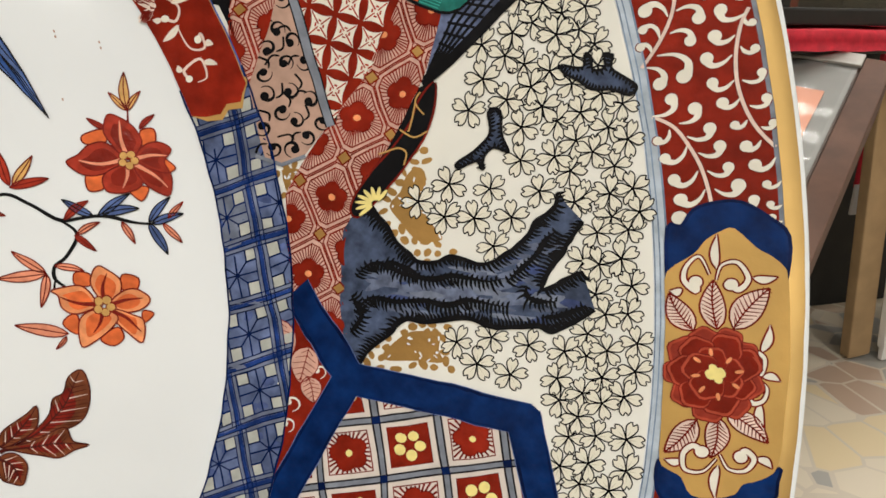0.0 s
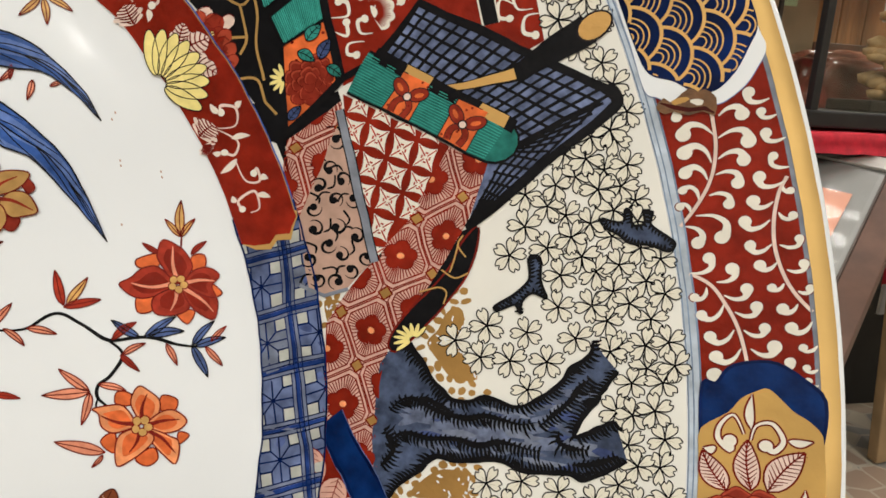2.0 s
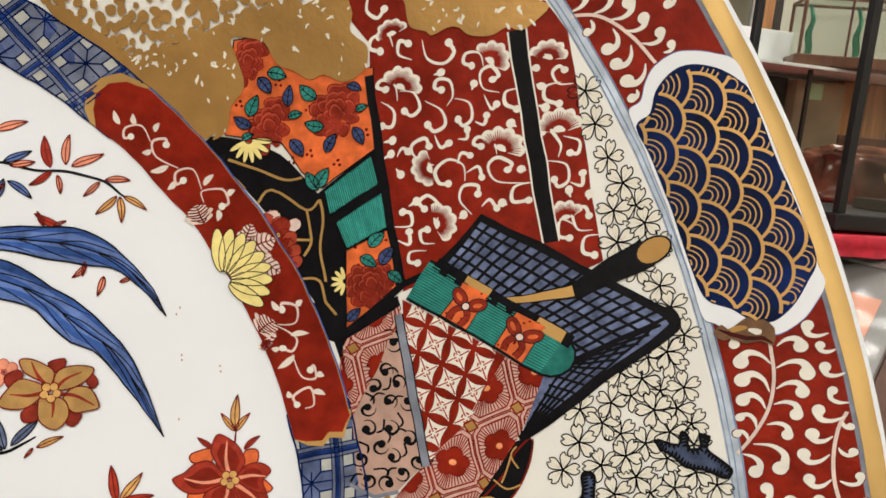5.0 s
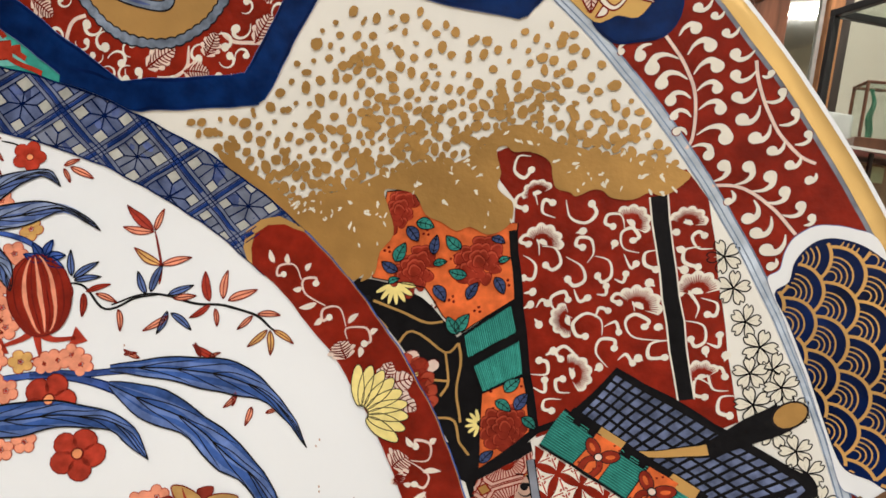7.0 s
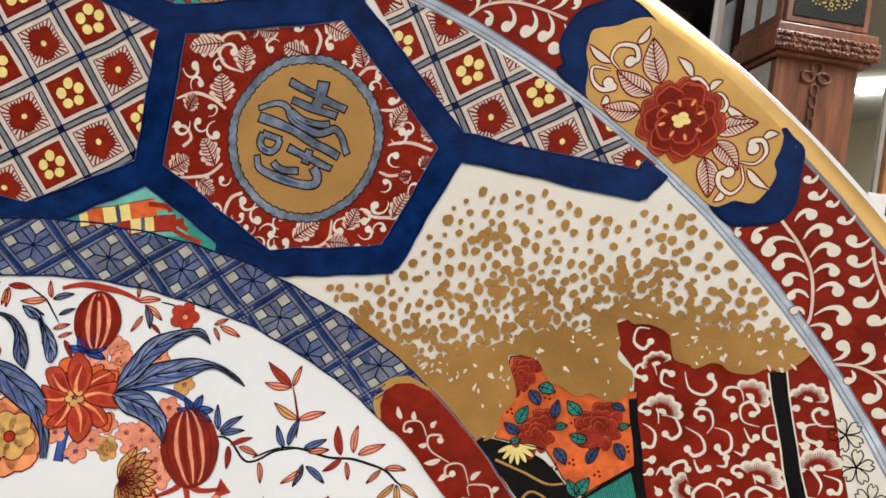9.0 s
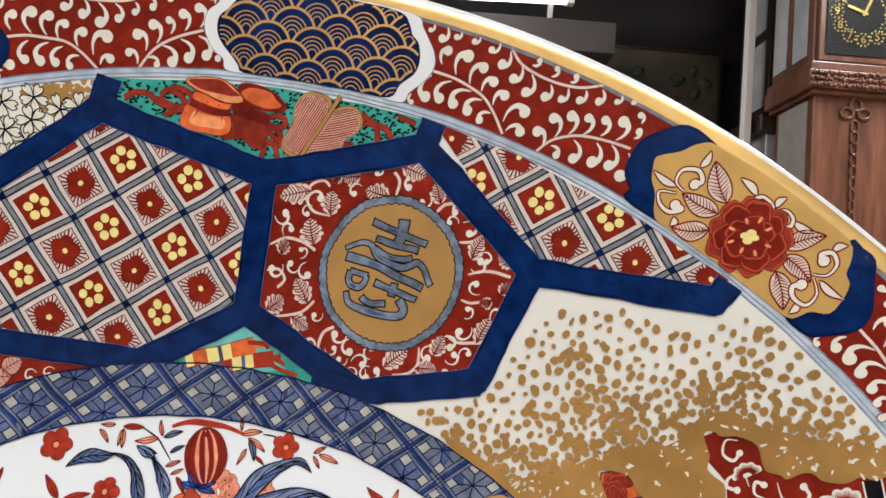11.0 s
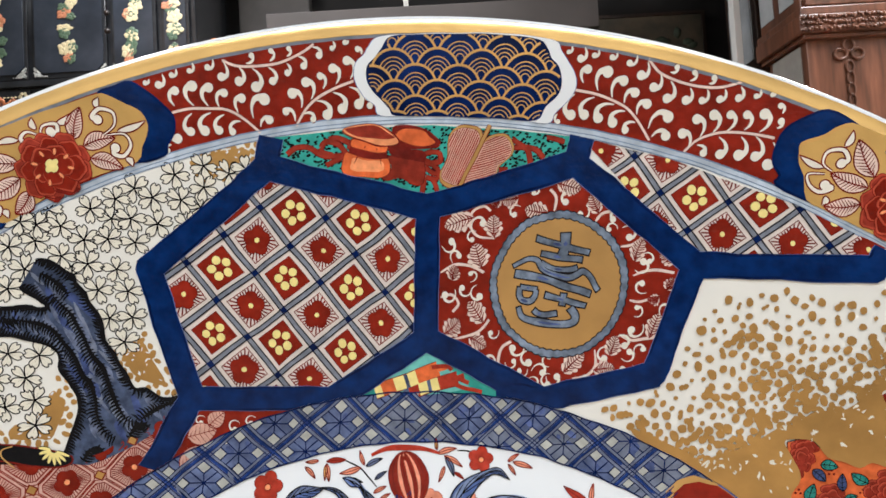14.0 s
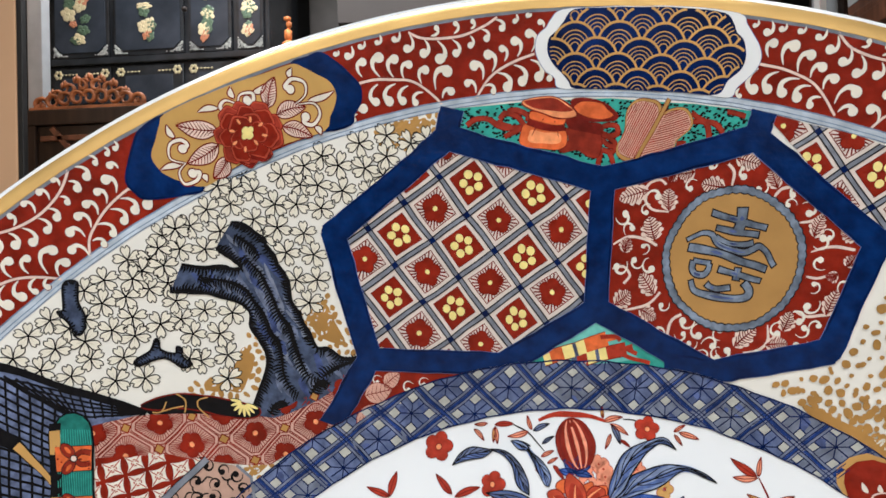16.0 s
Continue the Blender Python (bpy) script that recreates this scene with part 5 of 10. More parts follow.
EDGES_A = [[(0.710, 0.194), (0.718, 0.198), (0.727, 0.188), (0.737, 0.179), (0.748, 0.166), (0.759, 0.157), (0.768, 0.151), (0.786, 0.152), (0.798, 0.158), (0.812, 0.157), (0.827, 0.155), (0.839, 0.161), (0.851, 0.171), (0.857, 0.177), (0.865, 0.190), (0.870, 0.202), (0.879, 0.212), (0.885, 0.221), (0.885, 0.232)],
           [(0.910, 0.208), (0.906, 0.198), (0.901, 0.185), (0.898, 0.173), (0.890, 0.161), (0.885, 0.146), (0.885, 0.138), (0.895, 0.144), (0.906, 0.153), (0.917, 0.160)],
           [(0.934, 0.124), (0.922, 0.115), (0.909, 0.104), (0.898, 0.097), (0.887, 0.101), (0.872, 0.099), (0.857, 0.097), (0.840, 0.096), (0.826, 0.100), (0.810, 0.100), (0.793, 0.095), (0.780, 0.091), (0.765, 0.092), (0.757, 0.085), (0.753, 0.076), (0.742, 0.064), (0.733, 0.051), (0.727, 0.040), (0.721, 0.039)]]
EDGES_B = [[(0.726, 0.035), (0.727, 0.044), (0.735, 0.060), (0.751, 0.073), (0.756, 0.086), (0.772, 0.088), (0.789, 0.092), (0.808, 0.093), (0.827, 0.095), (0.844, 0.090), (0.855, 0.090), (0.871, 0.094), (0.885, 0.093), (0.898, 0.099), (0.907, 0.097), (0.917, 0.105), (0.933, 0.117), (0.940, 0.130)],
           [(0.916, 0.161), (0.902, 0.152), (0.889, 0.143), (0.883, 0.140), (0.884, 0.149), (0.895, 0.169), (0.899, 0.188), (0.910, 0.210)],
           [(0.883, 0.237), (0.879, 0.222), (0.871, 0.204), (0.860, 0.184), (0.849, 0.168), (0.837, 0.155), (0.826, 0.152), (0.809, 0.156), (0.790, 0.153), (0.770, 0.152), (0.754, 0.157), (0.737, 0.172), (0.718, 0.189), (0.706, 0.197)]]
RIDGES_A = [[(0.714, 0.127), (0.722, 0.140), (0.732, 0.144), (0.746, 0.140), (0.757, 0.136), (0.773, 0.134), (0.789, 0.135), (0.804, 0.140), (0.820, 0.139), (0.835, 0.139), (0.846, 0.143)], [(0.738, 0.146), (0.749, 0.145), (0.761, 0.141), (0.774, 0.136)],
            [(0.717, 0.090), (0.725, 0.102), (0.732, 0.108), (0.743, 0.108), (0.754, 0.107), (0.767, 0.110), (0.782, 0.113), (0.796, 0.111), (0.808, 0.113), (0.818, 0.118), (0.831, 0.119), (0.844, 0.118), (0.857, 0.118)], [(0.851, 0.141), (0.860, 0.151), (0.870, 0.162), (0.877, 0.174), (0.880, 0.183), (0.885, 0.191), (0.889, 0.196)],
            [(0.870, 0.140), (0.870, 0.131), (0.878, 0.127), (0.887, 0.127), (0.899, 0.129)], [(0.887, 0.110), (0.900, 0.113), (0.913, 0.120), (0.924, 0.128)], [(0.714, 0.071), (0.719, 0.077), (0.724, 0.089), (0.718, 0.100), (0.712, 0.107)]]
RIDGES_B = [[(0.897, 0.132), (0.883, 0.127), (0.866, 0.120), (0.851, 0.119), (0.831, 0.117), (0.820, 0.117), (0.807, 0.115), (0.792, 0.111), (0.776, 0.112), (0.755, 0.112), (0.739, 0.112), (0.725, 0.109), (0.717, 0.097)], [(0.924, 0.133), (0.913, 0.124), (0.901, 0.116), (0.887, 0.112)],
            [(0.883, 0.199), (0.883, 0.184), (0.876, 0.169), (0.867, 0.155), (0.852, 0.145), (0.840, 0.142), (0.827, 0.137), (0.815, 0.135), (0.794, 0.136), (0.781, 0.131), (0.763, 0.133), (0.743, 0.139), (0.722, 0.140), (0.709, 0.132)],
            [(0.722, 0.036), (0.724, 0.053), (0.723, 0.077), (0.718, 0.097)], [(0.702, 0.116), (0.713, 0.104), (0.713, 0.093), (0.705, 0.087)], [(0.698, 0.177), (0.707, 0.166), (0.706, 0.155), (0.695, 0.150)], [(0.891, 0.195), (0.883, 0.189), (0.883, 0.180)]]
TWIG1 = [(0.811, 0.301), (0.822, 0.303), (0.827, 0.283), (0.836, 0.266), (0.823, 0.269), (0.814, 0.259), (0.814, 0.246), (0.808, 0.255), (0.795, 0.247), (0.792, 0.251), (0.808, 0.267), (0.817, 0.281)]
TWIG2 = [(0.868, 0.351), (0.887, 0.350), (0.887, 0.363), (0.892, 0.361), (0.896, 0.348), (0.906, 0.351), (0.904, 0.363), (0.912, 0.362), (0.912, 0.351), (0.927, 0.343), (0.936, 0.337), (0.932, 0.329), (0.915, 0.331), (0.898, 0.331), (0.886, 0.337), (0.872, 0.343)]
FAN = [(0.761, 0.324), (0.763, 0.295), (0.757, 0.267), (0.738, 0.232), (0.712, 0.190), (0.701, 0.193), (0.708, 0.218), (0.725, 0.247), (0.742, 0.277), (0.751, 0.305)]
BARK = enamel("lighter slate wash", (0.115, 0.138, 0.215), 0.4, 90, 0.18)
LEFT_THIRDS, MIDDLE = (0, 240), (120,)


def trunk(edges, ridges, foot, seed):
    """A gnarled trunk: slate washes, black edges and ridges fringed with short brush lines, frayed ends."""
    k = Ink()
    rnd = random.Random(seed)
    lines = [smooth(e, 4, False) for e in edges]
    t = np.concatenate(lines + [np.array(foot)])
    k.add(BARKD, 6, poly(t))
    inner = 1 if np.sum(t[:, 0] * np.roll(t[:, 1], -1) - np.roll(t[:, 0], -1) * t[:, 1]) > 0 else -1
    mass = t.tolist()
    for n in range(150):
        q = t[rnd.randrange(len(t))] * 0.6 + t[rnd.randrange(len(t))] * 0.4
        if inside(q, mass):
            s = oval(q, rnd.uniform(0.008, 0.022), rnd.uniform(0.0022, 0.0048), rnd.gauss(4, 12), 12, 0.12, rnd)
            if all(inside(v, mass) for v in s[:, 1]):
                k.add(rnd.choice((BARK, BARK, BARKL, WASHD)), 6.2 + 0.005 * n, s)
    for r in ridges:
        p = smooth(r, 6, False)
        k.add(BLACK, 7.4, stroke(p, [0.0016, 0.0052, 0.0040, 0.0062, 0.0046, 0.0016], (0.4, 0.3)))
        hatch(p, 0.0120, -1, 0.0036, BLACK, 7.3, k, 0.0019, 0.3, rnd)
        hatch(p, 0.0055, 1, 0.0046, BLACK, 7.3, k, 0.0017, 0.3, rnd)
    for e in lines:
        k.add(BLACK, 8, stroke(e, [0.0022] + [rnd.uniform(0.0030, 0.0066) for _ in range(24)] + [0.0022]))
        hatch(e, 0.0108, inner, 0.0035, BLACK, 7.3, k, 0.0021, 0.3, rnd)
    return k


def twig(outline, seed):
    k = Ink()
    rnd = random.Random(seed)
    t = smooth(outline, 4)
    area = np.sum(t[:, 0] * np.roll(t[:, 1], -1) - np.roll(t[:, 0], -1) * t[:, 1])
    ring = np.r_[t, t[:1]]
    k.add(BARKD, 8, poly(t)).add(BLACK, 9, stroke(ring, 0.0026))
    hatch(ring, 0.0052, 1 if area > 0 else -1, 0.0034, BLACK, 9, k, 0.0018, 0.2, rnd)
    return k


WASHD = enamel("deep bark wash", (0.050, 0.072, 0.185), 0.4, 70, 0.18)
BARKL = enamel("pale slate streak", (0.165, 0.190, 0.265), 0.3, 70, 0.18)
trunk(EDGES_A, RIDGES_A, [(0.713, 0.050), (0.707, 0.069), (0.702, 0.097), (0.699, 0.126), (0.697, 0.148), (0.697, 0.172), (0.702, 0.185)], 6).lay("tree_trunk", dish, "gnarled blue-black painted cherry trunk", LEFT_THIRDS)
trunk(EDGES_B, RIDGES_B, [(0.697, 0.185), (0.692, 0.173), (0.690, 0.152), (0.691, 0.124), (0.696, 0.091), (0.701, 0.066), (0.714, 0.043)], 9).lay("tree_trunk", dish, "gnarled blue-black painted cherry trunk, forked", MIDDLE)
for outline in (TWIG1, TWIG2):
    twig(outline, 3).lay("twig", dish, "short blue-black painted twig", LEFT_THIRDS)
TWIG3 = [(0.931, 0.354), (0.928, 0.337), (0.905, 0.345), (0.886, 0.344), (0.868, 0.355), (0.869, 0.364), (0.885, 0.367), (0.902, 0.374), (0.903, 0.365)]
TWIG4 = [(0.815, 0.309), (0.821, 0.287), (0.833, 0.278), (0.830, 0.273), (0.820, 0.275), (0.808, 0.261), (0.815, 0.255), (0.810, 0.250), (0.802, 0.254), (0.790, 0.246), (0.790, 0.259), (0.806, 0.272), (0.809, 0.285), (0.807, 0.306)]
for outline in (TWIG3, TWIG4):
    twig(outline, 5).lay("twig", dish, "short blue-black painted twig", MIDDLE)


def blossom():
    """A white five-petalled cherry blossom with dark outlines, one unit across its radius."""
    k = Ink()
    half = [(0.06, 0.025), (0.22, 0.12), (0.42, 0.235), (0.62, 0.315), (0.78, 0.325), (0.92, 0.255), (1.03, 0.135)]
    for i in range(5):
        d, n = pt(1, 72 * i), pt(1, 72 * i + 90)
        p = np.array([d * x + n * y for x, y in half] + [d * 0.84] + [d * x - n * y for x, y in half[::-1]])
        k.add(PETAL, 0, poly(p)).add(BLACK, 0.5, stroke(smooth(np.r_[p, p[:1]], 2), 0.076))
        k.add(GREYP, 0.25, stroke(np.array([d * 0.22, d * 0.62]), [0.07, 0.05, 0.01]))
    k.add(BLACK, 0.5, oval((0, 0), 0.045, n=8))
    return k


BLOSSOM = blossom()
FIELD = [(0.752, 0.200), (0.786, 0.254), (0.793, 0.344), (0.826, 0.412), (0.862, 0.457), (0.800, 0.520), (0.770, 0.575), (0.725, 0.675)] + [tuple(pt(0.981, a)) for a in range(44, -13, -3)] + [(0.948, -0.150), (0.915, -0.062), (0.905, 0.040), (0.900, 0.062), (0.822, 0.055), (0.800, 0.085), (0.90, 0.095), (0.94, 0.12), (0.925, 0.17), (0.90, 0.215), (0.88, 0.24), (0.855, 0.20), (0.835, 0.17), (0.79, 0.17)]
# where single blossoms stand in the panels that are seen
SPOTS_A = [(0.864, 0.427), (0.843, 0.404), (0.880, 0.404), (0.822, 0.375), (0.860, 0.377), (0.894, 0.372), (0.797, 0.362), (0.819, 0.354), (0.837, 0.348), (0.860, 0.344), (0.803, 0.331), (0.795, 0.301), (0.827, 0.314), (0.859, 0.311), (0.844, 0.290), (0.893, 0.309), (0.919, 0.298), (0.927, 0.321), (0.893, 0.283), (0.848, 0.259), (0.930, 0.263), (0.893, 0.254), (0.877, 0.266), (0.825, 0.229), (0.869, 0.232), (0.930, 0.237), (0.909, 0.274), (0.937, 0.289), (0.949, 0.244), (0.907, 0.231), (0.846, 0.328), (0.843, 0.425), (0.762, 0.209), (0.788, 0.197), (0.815, 0.199), (0.848, 0.204), (0.836, 0.174), (0.788, 0.229)]
SPOTS_B = [(0.901, 0.225), (0.925, 0.199), (0.917, 0.170), (0.932, 0.140), (0.930, 0.101), (0.880, 0.082), (0.846, 0.085), (0.815, 0.076), (0.836, 0.057), (0.912, 0.081), (0.951, 0.205), (0.949, 0.177), (0.962, 0.152), (0.962, 0.125), (0.974, 0.098), (0.949, 0.087), (0.933, 0.043), (0.969, 0.045), (0.867, 0.051), (0.909, 0.054), (0.931, 0.169), (0.943, 0.122), (0.958, 0.223)] + [(0.724, 0.661), (0.741, 0.633), (0.761, 0.604), (0.780, 0.583), (0.779, 0.556), (0.809, 0.550), (0.790, 0.527), (0.837, 0.494), (0.851, 0.476), (0.869, 0.453), (0.858, 0.434)]
SPOTS_C = [(0.975, 0.014), (0.961, -0.029), (0.974, 0.047), (0.947, 0.006), (0.930, -0.022), (0.961, 0.123), (0.967, 0.088), (0.943, 0.069), (0.934, 0.042), (0.919, 0.013), (0.964, 0.154), (0.952, 0.182), (0.934, 0.102), (0.915, 0.077), (0.897, 0.047), (0.919, 0.175), (0.934, 0.148), (0.929, 0.205), (0.951, 0.219), (0.929, 0.244), (0.882, 0.078), (0.868, 0.045), (0.846, 0.079), (0.837, 0.053), (0.813, 0.074), (0.936, 0.271), (0.921, 0.307), (0.894, 0.260), (0.894, 0.290), (0.895, 0.320), (0.974, -0.104), (0.950, -0.094), (0.977, -0.066), (0.946, -0.061), (0.990, 0.094)]
SPOTS_D = [(0.870, 0.234), (0.848, 0.205), (0.834, 0.173), (0.860, 0.321), (0.845, 0.298), (0.849, 0.263), (0.825, 0.230), (0.814, 0.198), (0.894, 0.385), (0.884, 0.415), (0.859, 0.392), (0.857, 0.356), (0.835, 0.358), (0.824, 0.321), (0.863, 0.441), (0.840, 0.417), (0.822, 0.387), (0.800, 0.340), (0.792, 0.306), (0.793, 0.369), (0.790, 0.233), (0.786, 0.199), (0.758, 0.210), (0.797, 0.246), (0.918, 0.259), (0.916, 0.232), (0.912, 0.274), (0.916, 0.334), (0.938, 0.230), (0.954, 0.201), (0.978, 0.114), (0.987, 0.130)]


def blossoms():
    rnd = random.Random(77)
    meshes = []
    for variant in range(3):
        v, slots, mats = [], [], [PETAL, BLACK, GREYP]
        for mat, layer, tris in BLOSSOM.items:
            v.append(np.c_[tris.reshape(-1, 2), np.full(len(tris) * 3, layer * STEP / (0.0165 * U))])
            slots += [mats.index(mat)] * len(tris)
        v = np.concatenate(v)
        up = (v[1::3, 0] - v[0::3, 0]) * (v[2::3, 1] - v[0::3, 1]) - (v[1::3, 1] - v[0::3, 1]) * (v[2::3, 0] - v[0::3, 0]) > 0
        faces = [(3 * i, 3 * i + 1, 3 * i + 2) if up[i] else (3 * i, 3 * i + 2, 3 * i + 1) for i in range(len(up))]
        me = bpy.data.meshes.new("cherry_blossom")
        me.from_pydata((v * (1 + 0.05 * (variant == 2), 1 - 0.06 * variant, 1)).tolist(), [], faces)
        for m in mats:
            me.materials.append(m)
        me.polygons.foreach_set("material_index", np.array(slots))
        meshes.append(me)
    for third in TURN3:
        spots = list(SPOTS_C + SPOTS_D if third == 120 else SPOTS_A + SPOTS_B)
        things_ = [sum(EDGES_B, []), TWIG3, TWIG4] if third == 120 else [sum(EDGES_A, []), TWIG1, TWIG2]
        under = []
        for _ in range(9000):
            p = (rnd.uniform(0.74, 1.0), rnd.uniform(-0.2, 0.60))
            if math.hypot(*p) < (0.875 if third == 120 else 0.915 if p[1] > 0.05 else 0.880) or not inside(p, FIELD) or any(inside(p, o) for o in things_):
                continue
            if min(math.dist(p, q) for q in spots) > (0.0225 if third == 120 else 0.0188) and all(math.dist(p, q) > 0.0215 for q in under):
                under.append(p)
        spots = under + spots
        levels = []
        for n, p in enumerate(spots):
            s = rnd.uniform(0.0172, 0.0192) if third == 120 else rnd.uniform(0.0160, 0.0176)
            near = {levels[m] for m in range(n) if math.dist(p, spots[m]) < 0.036}
            level = next(v for v in range(99) if v not in near)
            levels.append(level)
            r, a = math.hypot(*p), math.degrees(math.atan2(p[1], p[0])) + third
            tip = math.degrees(math.atan(float(slope(r))))
            q = pt(r, a) * U
            ob = new("cherry_blossom", meshes[n % 3])
            ob.parent = dish
            lift = (3 + 0.7 * level) * STEP
            ob.matrix_basis = pose(q[0], q[1], float(height(r)) * U + lift, 0, 0, a) @ pose(0, 0, 0, 0, -tip, 0) @ pose(0, 0, 0, 0, 0, rnd.uniform(0, 72)) @ Matrix.Diagonal((s * U, s * U, s * U, 1))


blossoms()


def gold_patch(outline, seed, core=0.66):
    """Gold ground: a solid middle that breaks up into round dabs."""
    k = Ink()
    rnd = random.Random(seed)
    o = smooth(outline, 3)
    mid = o.mean(0)
    k.add(GOLD, 2, poly(mid + (o - mid) * core))
    lo, hi = o.min(0), o.max(0)
    done = []
    for _ in range(900):
        p = np.array((rnd.uniform(lo[0], hi[0]), rnd.uniform(lo[1], hi[1])))
        if inside(p, o.tolist()) and all(np.linalg.norm(p - q) > 0.0086 for q in done):
            done.append(p)
            k.add(GOLD, 2.3, oval(p, rnd.uniform(0.0036, 0.0056), rnd.uniform(0.0026, 0.0040), rnd.uniform(0, 180), 11, 0.1, rnd))
    for _ in range(14):
        p = mid + (o[rnd.randrange(len(o))] - mid) * rnd.uniform(0.2, 0.6)
        k.add(PORC, 3, oval(p, rnd.uniform(0.0012, 0.0028), rnd.uniform(0.0006, 0.0011), rnd.uniform(0, 180), 7, 0.2, rnd))
    return k


for ob in gold_patch([(0.753, 0.260), (0.766, 0.255), (0.770, 0.236), (0.765, 0.224), (0.772, 0.197), (0.793, 0.172), (0.803, 0.158), (0.772, 0.152), (0.746, 0.172), (0.722, 0.197), (0.734, 0.221), (0.739, 0.244)], 1).lay("gold_patch", dish, "gold ground patch flecked with white", TURN3):
    tagged(ob, kind="stuff")
for ob in gold_patch([(0.730, 0.040), (0.757, 0.082), (0.788, 0.092), (0.809, 0.092), (0.807, 0.066), (0.814, 0.047), (0.783, 0.043)], 2).lay("gold_patch", dish, "gold ground patch flecked with white", TURN3):
    tagged(ob, kind="stuff")
for ob in gold_patch([pt(np.linalg.norm(a), math.degrees(math.atan2(a[1], a[0])) - 120) for a in [(-0.412, 0.906), (-0.382, 0.923), (-0.335, 0.934), (-0.326, 0.920), (-0.357, 0.896), (-0.387, 0.874), (-0.407, 0.884)]], 3).lay("gold_patch", dish, "gold ground patch flecked with white", TURN3):
    tagged(ob, kind="stuff")


def chrysanthemum(c, radius, turn, sweep, n, ink, layer):
    """Part of a round flower: narrow blunt petals with dark edges."""
    for i in range(n):
        a = turn + sweep * (i + 0.5) / n
        m = np.asarray(c) + 0.58 * radius * np.array((math.cos(radians(a)), math.sin(radians(a))))
        wide = 0.58 * radius * math.sin(radians(abs(sweep) / n / 2)) * 1.12
        ink.add(INK, layer, oval(m, radius * 0.43, wide + 0.0004, a, 16)).add(YELLOW, layer + 0.5, oval(m, radius * 0.41, wide - 0.0006, a, 16))


def black_fan():
    k = Ink()
    f = smooth(FAN, 4)
    k.add(BLACK, 3.8, poly(smooth([(x - 0.022, y - 0.004) if i >= 4 else (x, y) for i, (x, y) in enumerate(FAN)], 4)))
    k.add(REDD, 8, stroke(np.r_[f, f[:1]], 0.004)).add(BLACK, 9, poly(f))
    for s in ([(0.750, 0.313), (0.747, 0.302), (0.756, 0.292)], [(0.735, 0.276), (0.749, 0.269), (0.761, 0.276)], [(0.719, 0.250), (0.735, 0.258), (0.745, 0.255), (0.744, 0.244)], [(0.747, 0.302), (0.743, 0.274)]):
        k.add(GOLDM, 10, stroke(smooth(s, 4, False), 0.0016))
    chrysanthemum((0.722, 0.201), 0.0183, 48, 190, 8, k, 11)
    return k


black_fan().lay("black_fan", dish, "black lacquer fan with gold lines and a yellow chrysanthemum", TURN3)


def rosette(outlines, origin, e1, e2, size):
    """Pink cloth of octagons with rayed red flowers, cut to convex outlines."""
    k = Ink()
    e1, e2, o = np.array(e1), np.array(e2), np.array(origin)
    corner = [(0.5, -0.36), (0.5, 0.36), (0.36, 0.5), (-0.36, 0.5), (-0.5, 0.36), (-0.5, -0.36), (-0.36, -0.5), (0.36, -0.5)]
    for out in outlines:
        k.add(MAUVEP, 4, poly(out))
        for i in range(-7, 8):
            for j in range(-7, 8):
                c = o + i * e1 + j * e2
                if min(np.linalg.norm(c - np.array(q)) for q in out) > 0.13:
                    continue
                cell = Ink()
                at = lambda a, b, f: c + f * (a * e1 + b * e2)
                for f, w in ((0.97, 0.0013), (0.83, 0.0015)):
                    ring = np.array([at(a, b, f) for a, b in corner + corner[:1]])
                    cell.add(RED, 6, stroke(ring, w))
                for n in range(8):
                    (a0, b0), (a1, b1) = corner[n], corner[(n + 1) % 8]
                    count = 3 if n % 2 else 8
                    for t in np.linspace(0, 1, count, endpoint=False):
                        e = at(a0 + (a1 - a0) * t, b0 + (b1 - b0) * t, 0.80)
                        cell.add(RED, 6, stroke(np.array([c + (e - c) * 0.42, e]), 0.0011))
                for n in range(5):
                    cell.add(REDD, 7, oval(c + pt(size * 0.27, 72 * n + 18), size * 0.26, n=10)).add(RED, 8, oval(c + pt(size * 0.27, 72 * n + 18), size * 0.225, n=10))
                cell.add(ORANGEL, 9, oval(c, size * 0.11, n=8))
                d = c + 0.5 * (e1 + e2)
                cell.add(RED, 7, oval(d, size * 0.25, n=4)).add(GOLD, 8, oval(d, size * 0.18, n=4))
                k.blend(cell, inside=out)
    return k


MAUVEP = enamel("pale rose wash", (0.62, 0.39, 0.33), 0.10, 80)
LEFT = [(0.657, 0.104), (0.645, 0.150), (0.637, 0.203), (0.652, 0.242), (0.671, 0.276), (0.692, 0.313), (0.719, 0.397)]
RIGHT = [(0.707, 0.086), (0.700, 0.148), (0.702, 0.200), (0.726, 0.257), (0.748, 0.315), (0.754, 0.351), (0.757, 0.387)]
quads = [[LEFT[i], RIGHT[i], RIGHT[i + 1], LEFT[i + 1]] for i in range(6)] + [[LEFT[0], (0.681, 0.084), (0.716, 0.045), RIGHT[0]]]
RA, RB, RC = np.array((0.681, 0.204)), np.array((0.706, 0.152)), np.array((0.720, 0.231))
rosette(quads, RA, RB - RA, RC - RA, 0.0310).lay("rosette_cloth", dish, "pink cloth with octagons and rayed red flowers", TURN3)
rosette([[(0.608, 0.426), (0.612, 0.415), (0.590, 0.303), (0.572, 0.335)], [(0.608, 0.426), (0.572, 0.335), (0.564, 0.353), (0.565, 0.380)]], RA, RB - RA, RC - RA, 0.0310).lay("rosette_cloth", dish, "pink cloth with octagons and rayed red flowers", TURN3)


